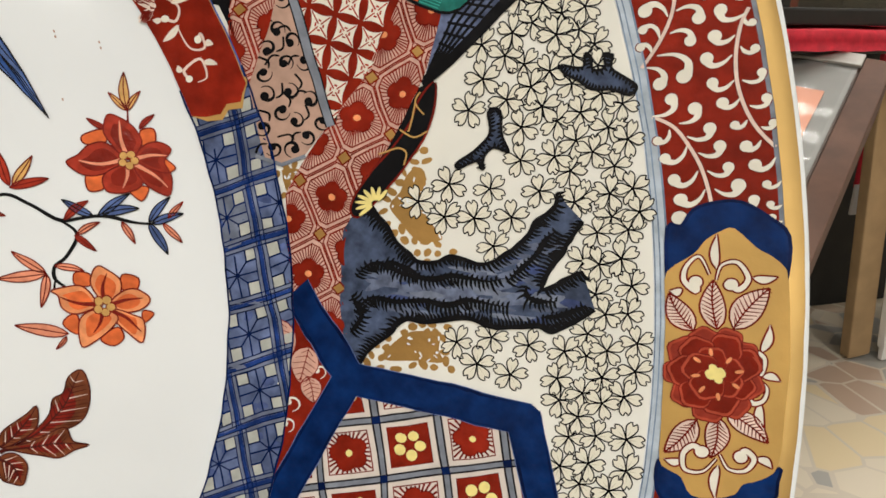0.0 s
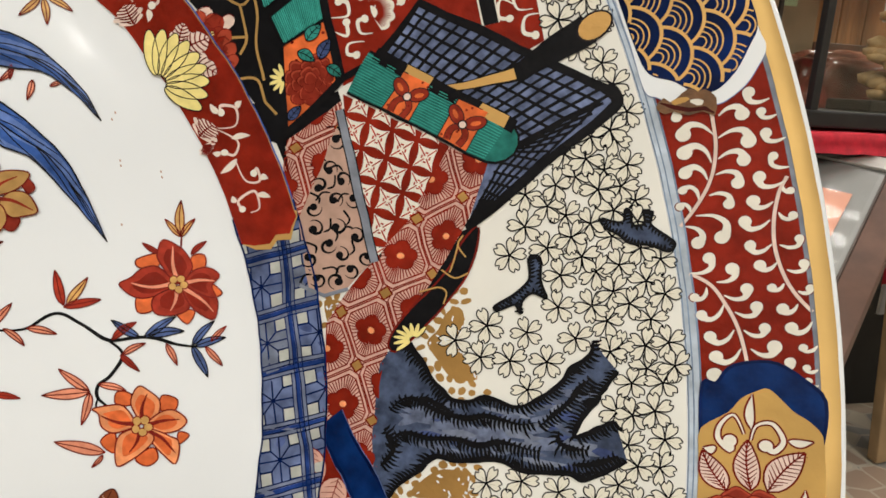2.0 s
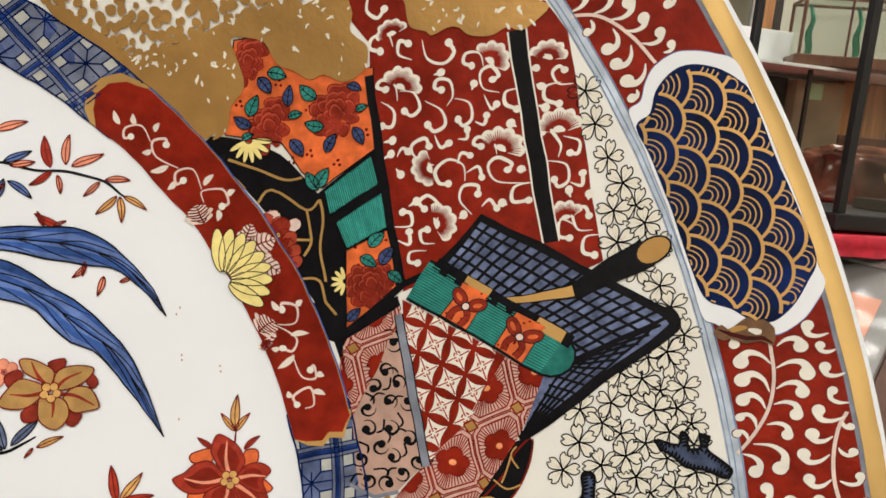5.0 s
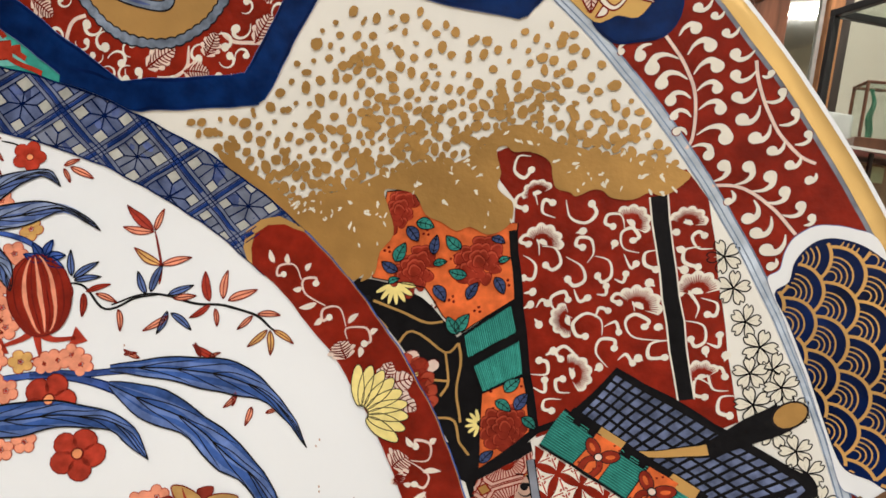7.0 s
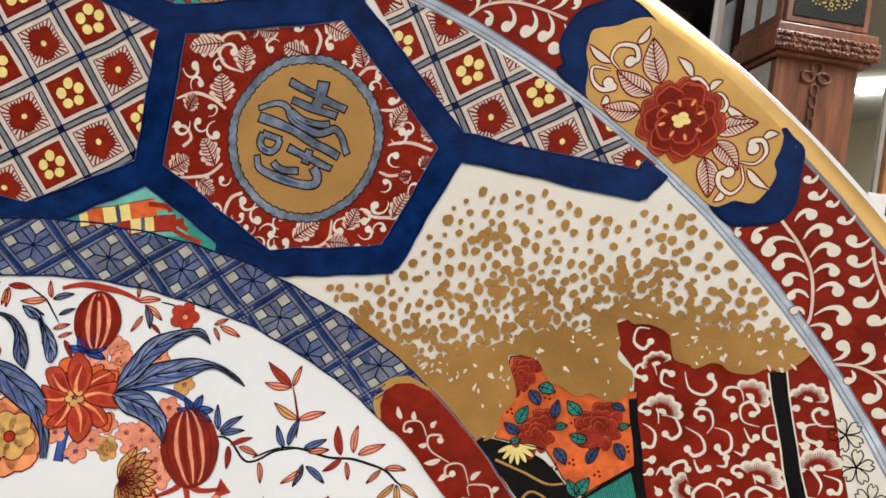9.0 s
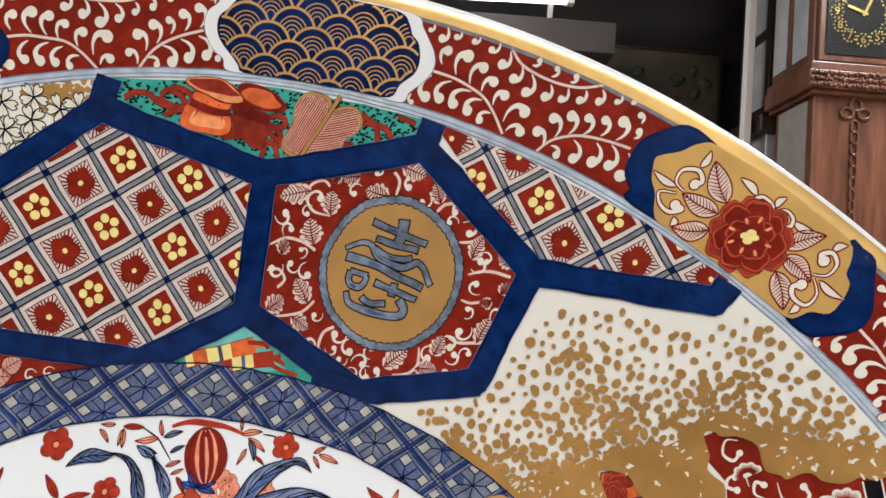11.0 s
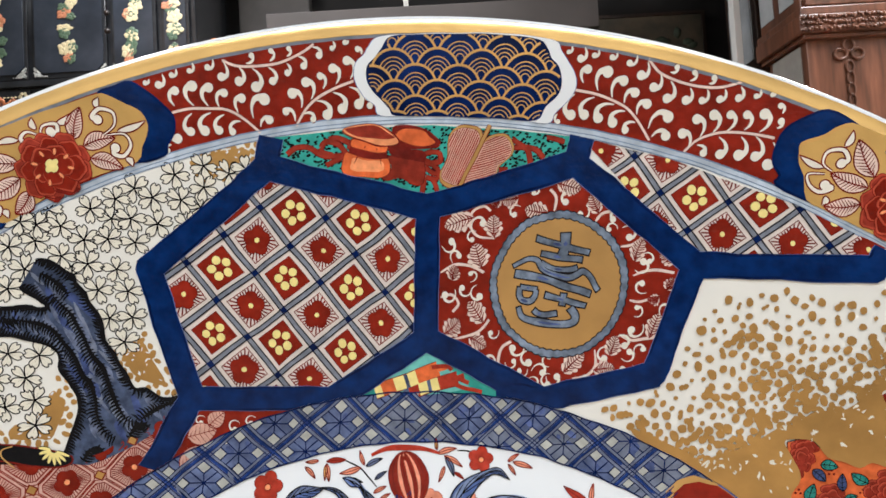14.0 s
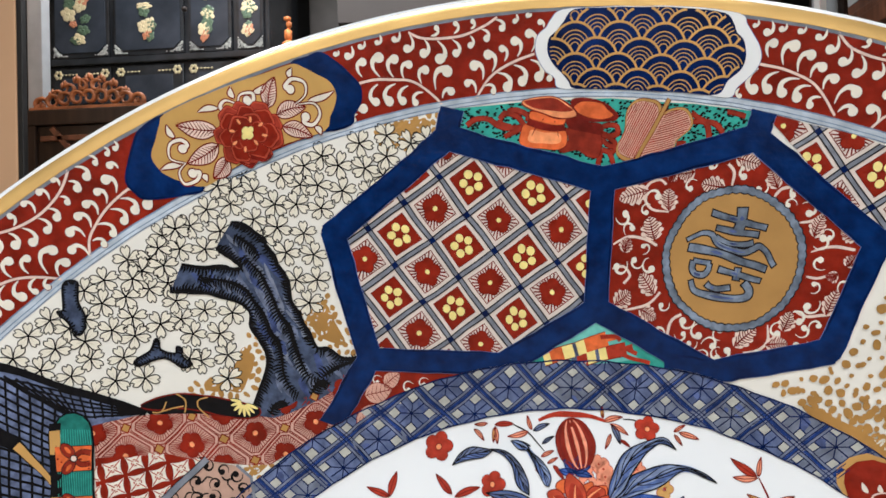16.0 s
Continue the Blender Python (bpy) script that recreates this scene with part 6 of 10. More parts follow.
def trellis_cloth():
    """Red cloth with a grid of white rounded squares."""
    out = [(0.609, 0.432), (0.719, 0.397), (0.692, 0.313), (0.671, 0.276), (0.628, 0.370)]
    k = Ink()
    k.add(RED, 5, poly(out))
    o, ea, eb = [np.array(p) for p in [(0.650, 0.393), (0.674, 0.388), (0.649, 0.366)]]
    e1, e2 = ea - o, eb - o
    for i in range(-6, 13):
        for j in range(-7, 15):
            c = o + i * e1 + j * e2
            if inside(c, [np.array((0.66, 0.36)) + 1.12 * (np.array(q) - np.array((0.66, 0.36))) for q in out]):
                p = []
                for s in range(4):
                    for t in np.linspace(-1, 1, 6)[:-1]:
                        q = (t, -1 + 0.20 * (1 - t * t))
                        for _ in range(s):
                            q = (-q[1], q[0])
                        p.append(c + 0.41 * (q[0] * e1 + q[1] * e2))
                k.add(WHITE, 6, poly(p))
                for s in range(4):
                    d = [(1, 1), (-1, 1), (-1, -1), (1, -1)][s]
                    k.add(REDM, 7, stroke(np.array([c + 0.04 * (d[0] * e1 + d[1] * e2), c + 0.36 * (d[0] * e1 + d[1] * e2)]), 0.0013))
                    d2 = [(1, 0), (0, 1), (-1, 0), (0, -1)][s]
                    m = c + 0.16 * (d2[0] * e1 + d2[1] * e2)
                    k.add(REDM, 7, stroke(np.array([m - 0.06 * (d2[1] * e1 + d2[0] * e2), m + 0.06 * (d2[1] * e1 + d2[0] * e2)]), 0.0016))
                k.add(WHITE, 8, oval(c, 0.0019, n=6))
    k.within([(0.605, 0.436), (0.721, 0.399), (0.694, 0.311), (0.671, 0.273), (0.626, 0.372)])
    k.add(STEEL, 9, stroke([(0.608, 0.417), (0.634, 0.359), (0.672, 0.273)], 0.0075)).add(BLACK, 8, stroke([(0.608, 0.417), (0.634, 0.359), (0.672, 0.273)], 0.0100))
    return k


trellis_cloth().lay("trellis_cloth", dish, "red cloth with a white trellis of rounded squares", TURN3)


def vine_cloth():
    """Greyish cloth with dark curling vines."""
    out = [(0.612, 0.418), (0.671, 0.276), (0.650, 0.242), (0.628, 0.231), (0.613, 0.234), (0.590, 0.303)]
    k = Ink()
    k.add(MAUVE, 5, poly(out))
    rnd = random.Random(44)
    done = []
    for _ in range(1500):
        p = np.array((rnd.uniform(0.58, 0.68), rnd.uniform(0.22, 0.42)))
        if inside(p, [np.array((0.632, 0.30)) + (np.array(q) - np.array((0.632, 0.30))) * 0.86 for q in out]) and all(np.linalg.norm(p - q) > 0.0165 for q in done):
            done.append(p)
            curl(p, 0.0090, rnd.uniform(0, 360), rnd.choice((1, -1)), BLACK, 5, k, None, 0.30, 290)
            a = rnd.uniform(0, 6.28)
            k.add(BLACK, 6, stroke(smooth([p + 0.008 * np.array((math.cos(a), math.sin(a))), p + 0.014 * np.array((math.cos(a + 0.4), math.sin(a + 0.4))), p + 0.018 * np.array((math.cos(a + 1), math.sin(a + 1)))], 4, False), 0.0022, (0.5, 1)))
    k.add(STEEL, 8, stroke([(0.604, 0.235), (0.629, 0.230), (0.650, 0.240)], 0.004))
    return k


vine_cloth().lay("vine_cloth", dish, "greyish pink cloth with black curling vines", TURN3)
for ob in gold_patch([(0.624, 0.228), (0.642, 0.231), (0.656, 0.228), (0.647, 0.210), (0.638, 0.195)], 5).lay("gold_patch", dish, "gold ground patch flecked with white", TURN3):
    tagged(ob, kind="stuff")


def sleeve():
    """Rolled green mat with two orange bows."""
    k = Ink()
    a, b = np.array([(0.619, 0.454)][0]), np.array([(0.759, 0.408)][0])
    d = (b - a) / np.linalg.norm(b - a)
    n = np.array((-d[1], d[0]))
    L = np.linalg.norm(b - a)
    w = 0.040
    k.add(BLACK, 11, stroke(np.array([a, b]), w + 0.005)).add(BLACK, 11, oval(b, w / 2 + 0.0025, n=14))
    k.add(TEALD, 12, stroke(np.array([a, b]), w)).add(TEALD, 12, oval(b, w / 2, n=14))
    rnd = random.Random(2)
    for i in range(15):
        o = (i - 7) / 7 * w * 0.46
        k.add(TEAL, 13, stroke(np.array([a + n * o, b + n * o]), 0.0009))
    for t0, t1 in ((0.25, 0.45), (0.66, 0.87)):
        p0, p1 = a + d * L * t0, a + d * L * t1
        k.add(INK, 14, stroke(np.array([p0, p1]), w + 0.001)).add(ORANGE, 15, stroke(np.array([p0 + d * 0.001, p1 - d * 0.001]), w - 0.001))
        m = (p0 + p1) / 2
        for s in (1, -1):
            q = m + n * 0.006 + d * s * 0.0095
            a_ = math.degrees(math.atan2(d[1], d[0])) + 35 * s
            k.add(INK, 16, oval(q, 0.0108, 0.0070, a_, 14)).add(REDK, 16.3, oval(q, 0.0098, 0.0060, a_, 14)).add(ORANGE, 16.6, oval(q + d * s * 0.001, 0.0048, 0.0022, a_, 10))
            tail = smooth([m, m - n * 0.008 + d * s * 0.007, m - n * 0.019 + d * s * 0.006], 4, False)
            k.add(INK, 15.6, stroke(tail, 0.0068)).add(REDK, 15.9, stroke(tail, 0.0054))
        k.add(INK, 17, oval(m, 0.0048, n=9)).add(ROSEW, 17.5, oval(m, 0.0034, n=9))
        for _ in range(9):
            k.add(REDD, 16, oval(p0 + d * rnd.uniform(0.002, L * 0.2) + n * rnd.uniform(-w * 0.45, w * 0.45), 0.0012, n=6))
    rod0, rod1 = np.array([(0.631, 0.473)][0]), np.array([(0.773, 0.424)][0])
    k.add(BLACK, 13, stroke(np.array([rod0, rod1]), 0.0135))
    for t0, t1 in ((0.22, 0.40), (0.75, 0.94)):
        k.add(GOLDM, 14, stroke(np.array([rod0 + (rod1 - rod0) * t0, rod0 + (rod1 - rod0) * t1]), 0.0115))
    return k


sleeve().lay("rolled_mat", dish, "rolled turquoise mat tied with orange bows", TURN3)


def cart_net():
    k = Ink()
    n1 = [(0.662, 0.526), (0.853, 0.468), (0.780, 0.408), (0.633, 0.466)]
    n2 = [(0.853, 0.468), (0.854, 0.454), (0.751, 0.324), (0.757, 0.387), (0.780, 0.410)]
    k.add(SLATE, 7, poly(n1)).add(SLATE, 7, poly(n2))
    for t in np.linspace(0, 1, 19):
        a = np.array(n1[0]) * (1 - t) + np.array(n1[1]) * t
        b = np.array(n1[3]) * (1 - t) + np.array(n1[2]) * t
        k.add(BLACK, 8, stroke(np.array([a, b]), 0.0030))
    for t in np.linspace(0, 1, 7):
        a = np.array(n1[0]) * (1 - t) + np.array(n1[3]) * t
        b = np.array(n1[1]) * (1 - t) + np.array(n1[2]) * t
        k.add(BLACK, 8, stroke(np.array([a, b]), 0.0028))
    for t in np.linspace(0, 1, 15):
        a = np.array((0.853, 0.468)) * (1 - t) + np.array((0.751, 0.324)) * t
        b = np.array((0.780, 0.410)) * (1 - t) + np.array((0.757, 0.387)) * t if t < 0.5 else np.array((0.7685, 0.3985)) * (1 - t) * 2 + np.array((0.751, 0.330)) * (t * 2 - 1)
        k.add(BLACK, 8, stroke(np.array([a, b]), 0.0026))
    for t in np.linspace(0.14, 0.86, 5):
        p = smooth([np.array((0.853, 0.468)) * (1 - t) + np.array((0.780, 0.408)) * t, np.array((0.807, 0.392)) * (1 - t) + np.array((0.765, 0.392)) * t, (0.752, 0.328)], 5, False)
        k.add(BLACK, 8, stroke(p, 0.0026))
    k.add(BLACK, 9, stroke(np.array([(0.633, 0.466), (0.662, 0.526), (0.777, 0.492), (0.853, 0.468)]), 0.0085))
    k.add(BLACK, 9, stroke(smooth([(0.845, 0.472), (0.857, 0.463), (0.852, 0.450), (0.807, 0.392), (0.761, 0.332), (0.750, 0.322)], 4, False), [0.0125, 0.011, 0.008, 0.006]))
    p = smooth([(0.696, 0.450), (0.727, 0.459), (0.762, 0.474), (0.789, 0.497), (0.818, 0.524)], 5, False)
    k.add(BLACK, 10, stroke(p, [0.005, 0.010, 0.016, 0.023, 0.028]))
    k.add(GOLDM, 11, stroke(p[:len(p) // 2 + 1], [0.0035, 0.008, 0.011])).add(GOLD, 12, oval((0.822, 0.526), 0.0105, 0.0155, -48, 16)).add(INK, 11, oval((0.822, 0.526), 0.0125, 0.0175, -48, 16))
    return k


cart_net().lay("cart_net", dish, "blue-grey net screen with a black and gold pole", TURN3)


def fan_flower(c, radius, turn, ink, layer):
    """A white shell-shaped bloom: lobed edge with short dark stripes."""
    t = np.linspace(-82, 82, 46)
    a = np.radians(t + turn)
    wob = 0.90 + 0.13 * np.abs(np.sin(np.radians((t + 82) / 164 * 180 * 5)))
    p = np.c_[c[0] + radius * wob * np.cos(a), c[1] + radius * wob * np.sin(a)]
    core = np.asarray(c, float)
    inner = core + (p - core) * 0.40
    for i in range(len(p) - 1):
        ink.add(WHITE, layer, np.array([[inner[i], p[i], p[i + 1]], [inner[i], p[i + 1], inner[i + 1]]]))
    for i in range(1, len(p) - 1):
        if i % 2 == 0:
            ink.add(RED, layer + 1, stroke(np.array([core + (p[i] - core) * 0.36, core + (p[i] - core) * 0.84]), [0.0017, 0.0013, 0.0006]))
    ink.add(WHITE, layer, poly([tuple(core)] + [tuple(core + (q - core) * 0.28) for q in p[::4]]))


def swirl(k, *paths, size=0.0040):
    """White brush curls, each thin at its start and fat at its rolled end."""
    for path in paths:
        p = smooth(path, 6, False)
        k.add(WHITE, 5, stroke(p, [0.0006, 0.0024, 0.0036, size * 0.8])).add(WHITE, 5, oval(p[-1], size * 0.90, n=12))


def red_robe():
    out = [(0.480, 0.712), (0.496, 0.723), (0.542, 0.722), (0.556, 0.712), (0.587, 0.702), (0.624, 0.708), (0.664, 0.736), (0.693, 0.712), (0.712, 0.673), (0.746, 0.592), (0.783, 0.507), (0.760, 0.490), (0.72, 0.495), (0.66, 0.505), (0.63, 0.455), (0.608, 0.440), (0.575, 0.517), (0.524, 0.631), (0.514, 0.668), (0.492, 0.685)]
    k = Ink()
    k.add(RED, 3, poly(out))
    rnd = random.Random(19)
    feet = [(0.535, 0.678), (0.554, 0.632), (0.630, 0.672), (0.682, 0.684), (0.711, 0.620), (0.662, 0.593), (0.604, 0.565), (0.620, 0.512), (0.739, 0.540)]
    tips = [(0.526, 0.691), (0.558, 0.652), (0.638, 0.689), (0.681, 0.702), (0.705, 0.641), (0.668, 0.614), (0.587, 0.558), (0.637, 0.522), (0.729, 0.555)]
    for foot, tip in zip(feet, tips):
        d = np.subtract(tip, foot)
        fan_flower(np.array(foot), float(np.linalg.norm(d)) * 1.06, math.degrees(math.atan2(d[1], d[0])), k, 5)
    swirl(k, [(0.515, 0.715), (0.503, 0.713), (0.503, 0.698), (0.516, 0.693), (0.520, 0.702)], [(0.538, 0.669), (0.530, 0.679), (0.516, 0.674), (0.515, 0.664), (0.526, 0.663)], [(0.558, 0.661), (0.545, 0.663), (0.543, 0.675), (0.551, 0.675)], [(0.563, 0.681), (0.571, 0.666), (0.588, 0.664), (0.594, 0.675), (0.587, 0.682)])
    swirl(k, [(0.555, 0.620), (0.549, 0.635), (0.535, 0.638), (0.532, 0.631), (0.541, 0.630)], [(0.555, 0.630), (0.569, 0.631), (0.578, 0.619), (0.572, 0.609), (0.564, 0.612)], [(0.540, 0.617), (0.554, 0.610), (0.556, 0.596), (0.546, 0.595)], [(0.581, 0.626), (0.596, 0.620), (0.604, 0.608), (0.597, 0.600), (0.589, 0.604)])
    swirl(k, [(0.607, 0.632), (0.622, 0.630), (0.628, 0.617), (0.622, 0.609), (0.615, 0.614)], [(0.601, 0.624), (0.605, 0.635), (0.599, 0.648), (0.587, 0.648), (0.586, 0.640), (0.593, 0.639)], [(0.627, 0.668), (0.619, 0.679), (0.606, 0.676), (0.606, 0.667), (0.615, 0.666)], [(0.648, 0.646), (0.632, 0.647), (0.626, 0.662), (0.634, 0.670), (0.643, 0.662), (0.639, 0.657)])
    swirl(k, [(0.662, 0.652), (0.653, 0.647), (0.656, 0.636), (0.667, 0.633)], [(0.605, 0.568), (0.586, 0.572), (0.580, 0.583), (0.590, 0.592), (0.596, 0.585)], [(0.637, 0.557), (0.631, 0.572), (0.617, 0.576), (0.607, 0.563), (0.613, 0.551), (0.622, 0.552)], [(0.653, 0.528), (0.638, 0.538), (0.637, 0.552), (0.650, 0.555), (0.653, 0.547)])
    swirl(k, [(0.693, 0.566), (0.668, 0.563), (0.656, 0.575), (0.662, 0.586), (0.676, 0.583), (0.674, 0.576)], [(0.661, 0.589), (0.654, 0.602), (0.640, 0.602), (0.637, 0.595), (0.645, 0.594)], [(0.700, 0.568), (0.685, 0.561), (0.688, 0.548), (0.701, 0.551)], [(0.622, 0.514), (0.622, 0.529), (0.608, 0.537), (0.601, 0.529), (0.608, 0.524)])
    swirl(k, [(0.583, 0.502), (0.599, 0.505), (0.596, 0.517), (0.588, 0.517)], [(0.589, 0.489), (0.602, 0.487), (0.599, 0.499)], [(0.625, 0.493), (0.614, 0.491), (0.609, 0.501), (0.615, 0.505)], [(0.619, 0.483), (0.605, 0.479), (0.606, 0.469), (0.615, 0.469)])
    swirl(k, [(0.685, 0.684), (0.674, 0.690), (0.664, 0.684), (0.668, 0.673), (0.674, 0.674)], [(0.712, 0.665), (0.698, 0.663), (0.690, 0.673), (0.695, 0.680), (0.701, 0.677)], [(0.700, 0.665), (0.687, 0.659), (0.689, 0.647), (0.703, 0.646)], [(0.716, 0.596), (0.716, 0.609), (0.704, 0.620), (0.696, 0.617)])
    swirl(k, [(0.716, 0.618), (0.731, 0.615), (0.733, 0.603), (0.726, 0.602)], [(0.705, 0.590), (0.725, 0.591), (0.732, 0.577), (0.724, 0.569), (0.718, 0.575)], [(0.748, 0.536), (0.734, 0.539), (0.736, 0.523), (0.747, 0.523)], [(0.766, 0.534), (0.751, 0.533), (0.743, 0.548), (0.753, 0.555), (0.759, 0.547)])
    swirl(k, [(0.775, 0.530), (0.761, 0.526), (0.763, 0.512), (0.774, 0.511)], [(0.734, 0.575), (0.746, 0.574), (0.743, 0.585)], [(0.634, 0.641), (0.644, 0.630), (0.648, 0.635)], [(0.632, 0.615), (0.641, 0.614), (0.641, 0.623)])
    swirl(k, [(0.620, 0.596), (0.629, 0.598), (0.627, 0.606)], [(0.598, 0.597), (0.607, 0.586), (0.613, 0.591)], [(0.626, 0.573), (0.627, 0.584), (0.636, 0.583)], [(0.636, 0.565), (0.646, 0.573), (0.652, 0.564)], [(0.660, 0.537), (0.666, 0.545), (0.675, 0.539)])
    swirl(k, [(0.592, 0.523), (0.598, 0.529)], [(0.570, 0.557), (0.576, 0.552)], [(0.551, 0.580), (0.560, 0.583)], [(0.556, 0.566), (0.562, 0.571)], [(0.569, 0.569), (0.572, 0.578), (0.579, 0.576)], [(0.672, 0.618), (0.666, 0.620)], size=0.0046)
    swirl(k, [(0.582, 0.652), (0.588, 0.655)], [(0.621, 0.643), (0.622, 0.650)], [(0.641, 0.522), (0.645, 0.526)], [(0.684, 0.544), (0.679, 0.545)], [(0.678, 0.659), (0.683, 0.658)], [(0.685, 0.640), (0.692, 0.640)], [(0.738, 0.562), (0.735, 0.568)], [(0.755, 0.562), (0.755, 0.568)], [(0.691, 0.577), (0.686, 0.578)], size=0.0046)
    bar0, bar1 = np.array((0.647, 0.704)), np.array((0.731, 0.515))
    k.add(WHITE, 6, stroke(np.array([bar0, bar1]), 0.0172)).add(BLACK, 7, stroke(np.array([bar0, bar1]), 0.0140))
    k.add(BLACK, 7, stroke(smooth([(0.521, 0.640), (0.552, 0.564), (0.604, 0.445)], 5, False), 0.0090))
    return k


red_robe().lay("red_robe", dish, "red robe with white curling scrolls and a black bar", TURN3)


TEALL = enamel("clear sea green", (0.035, 0.25, 0.215), 0.3, 60)


def flowered_robe():
    k = Ink()
    flowers, leaves = [], []
    a = [(0.384, 0.647), (0.407, 0.655), (0.418, 0.645), (0.432, 0.636), (0.455, 0.634), (0.495, 0.642), (0.523, 0.648), (0.545, 0.573), (0.504, 0.525), (0.480, 0.537), (0.451, 0.560), (0.396, 0.556), (0.380, 0.582), (0.384, 0.607), (0.386, 0.629)]
    b = [(0.579, 0.500), (0.604, 0.450), (0.562, 0.392), (0.542, 0.469)]
    k.add(BLACK, 3.5, poly([(0.500, 0.518), (0.546, 0.575), (0.580, 0.502), (0.608, 0.450), (0.560, 0.380), (0.538, 0.469)]))
    k.add(ORANGE, 4, poly(a)).add(ORANGE, 4, poly(b))
    rnd = random.Random(17)
    shape = np.linspace(0, 2 * math.pi, 18, endpoint=False)
    for c, rx, ry in zip([(0.436, 0.575), (0.498, 0.600), (0.574, 0.441), (0.402, 0.632)], (0.0185, 0.0225, 0.0225, 0.0125), (0.0290, 0.0280, 0.0250, 0.0260)):
        c = np.array(c)
        flowers.append(Ink())
        for ring, n in ((0.78, 11), (0.52, 8), (0.25, 5), (0.0, 1)):
            for i in range(n):
                t = 2 * math.pi * (i + rnd.uniform(-0.2, 0.2)) / n
                q = c + np.array((rx * ring * math.cos(t) + 0.25 * ry * ring * math.sin(t), ry * ring * math.sin(t) - 0.25 * rx * ring * math.cos(t)))
                s = rnd.uniform(0.0052, 0.0070)
                lift = 8.2 - ring * 4 + 0.1 * i + 0.05
                edge_ = np.c_[np.cos(shape), np.sin(shape)] * (s * (1 + 0.10 * np.cos(3 * shape + i)))[:, None]
                flowers[-1].add(REDD, lift, poly(q + edge_ * 1.08)).add(REDP, lift + 0.12, poly(q + edge_ * 0.93)).add(REDK, lift + 0.24, poly(q + (0.0008, -0.0011) + edge_ * 0.80))
    for fill, pairs in ((TEALL, [(0.415, 0.579), (0.418, 0.602), (0.422, 0.623), (0.442, 0.623), (0.477, 0.609), (0.457, 0.618), (0.453, 0.585), (0.467, 0.592), (0.491, 0.583), (0.471, 0.583), (0.414, 0.555), (0.424, 0.563), (0.517, 0.604), (0.527, 0.612), (0.498, 0.524), (0.506, 0.546), (0.500, 0.522), (0.485, 0.538), (0.563, 0.476), (0.574, 0.495), (0.556, 0.464), (0.575, 0.458), (0.588, 0.455), (0.605, 0.448)]),
                        (SLATEB, [(0.415, 0.617), (0.430, 0.605), (0.450, 0.596), (0.447, 0.616), (0.420, 0.570), (0.401, 0.575), (0.460, 0.564), (0.477, 0.551), (0.499, 0.560), (0.503, 0.578), (0.518, 0.587), (0.532, 0.574), (0.502, 0.627), (0.517, 0.625), (0.579, 0.461), (0.585, 0.482), (0.561, 0.399), (0.570, 0.415)])):
        for p, q in zip(pairs[::2], pairs[1::2]):
            leaves.append(Ink())
            leaf(p, q, math.dist(p, q) * 0.56, fill, BLACK, leaves[-1], 10, 3, 0.001, BLACK, 0.0010)
    for c in [(0.403, 0.590), (0.473, 0.598), (0.483, 0.556), (0.467, 0.545), (0.513, 0.552), (0.531, 0.586), (0.557, 0.453), (0.547, 0.475), (0.580, 0.489), (0.435, 0.616)]:
        for dx, dy in ((0, 0.0028), (-0.0026, -0.0018), (0.0026, -0.0016)):
            k.add(REDD, 5, oval((c[0] + dx, c[1] + dy), 0.0016, n=7))
    for q in (a, b):
        k.add(BLACK, 9, stroke(np.array(q + q[:1]), 0.0012))
    for q in ([(0.505, 0.522), (0.544, 0.568), (0.558, 0.539), (0.517, 0.498)], [(0.524, 0.494), (0.562, 0.534), (0.577, 0.500), (0.542, 0.469)]):
        q = [np.array(x) for x in q]
        k.add(BLACK, 8, poly(q)).add(TEALD, 9, poly([np.mean(q, 0) + (x - np.mean(q, 0)) * 0.90 for x in q]))
        for t in np.linspace(0.05, 0.95, 26):
            s0, s1 = q[0] * (1 - t) + q[1] * t, q[3] * (1 - t) + q[2] * t
            k.add(TEAL, 10, stroke(np.array([s0 + (s1 - s0) * rnd.uniform(0.04, 0.10), s0 + (s1 - s0) * rnd.uniform(0.90, 0.96)]), rnd.uniform(0.0006, 0.0012)))
    k.add(BLACK, 10, stroke(np.array([(0.558, 0.379), (0.606, 0.447), (0.640, 0.470)]), 0.0065))
    return k, flowers, leaves


robe, robe_peonies, robe_leaves = flowered_robe()
robe.lay("flowered_robe", dish, "orange robe with red peonies and green leaves", TURN3)
for ink in robe_peonies:
    ink.lay("robe_peony", dish, "brick red painted peony", TURN3)
for ink in robe_leaves:
    ink.lay("robe_leaf", dish, "", TURN3)


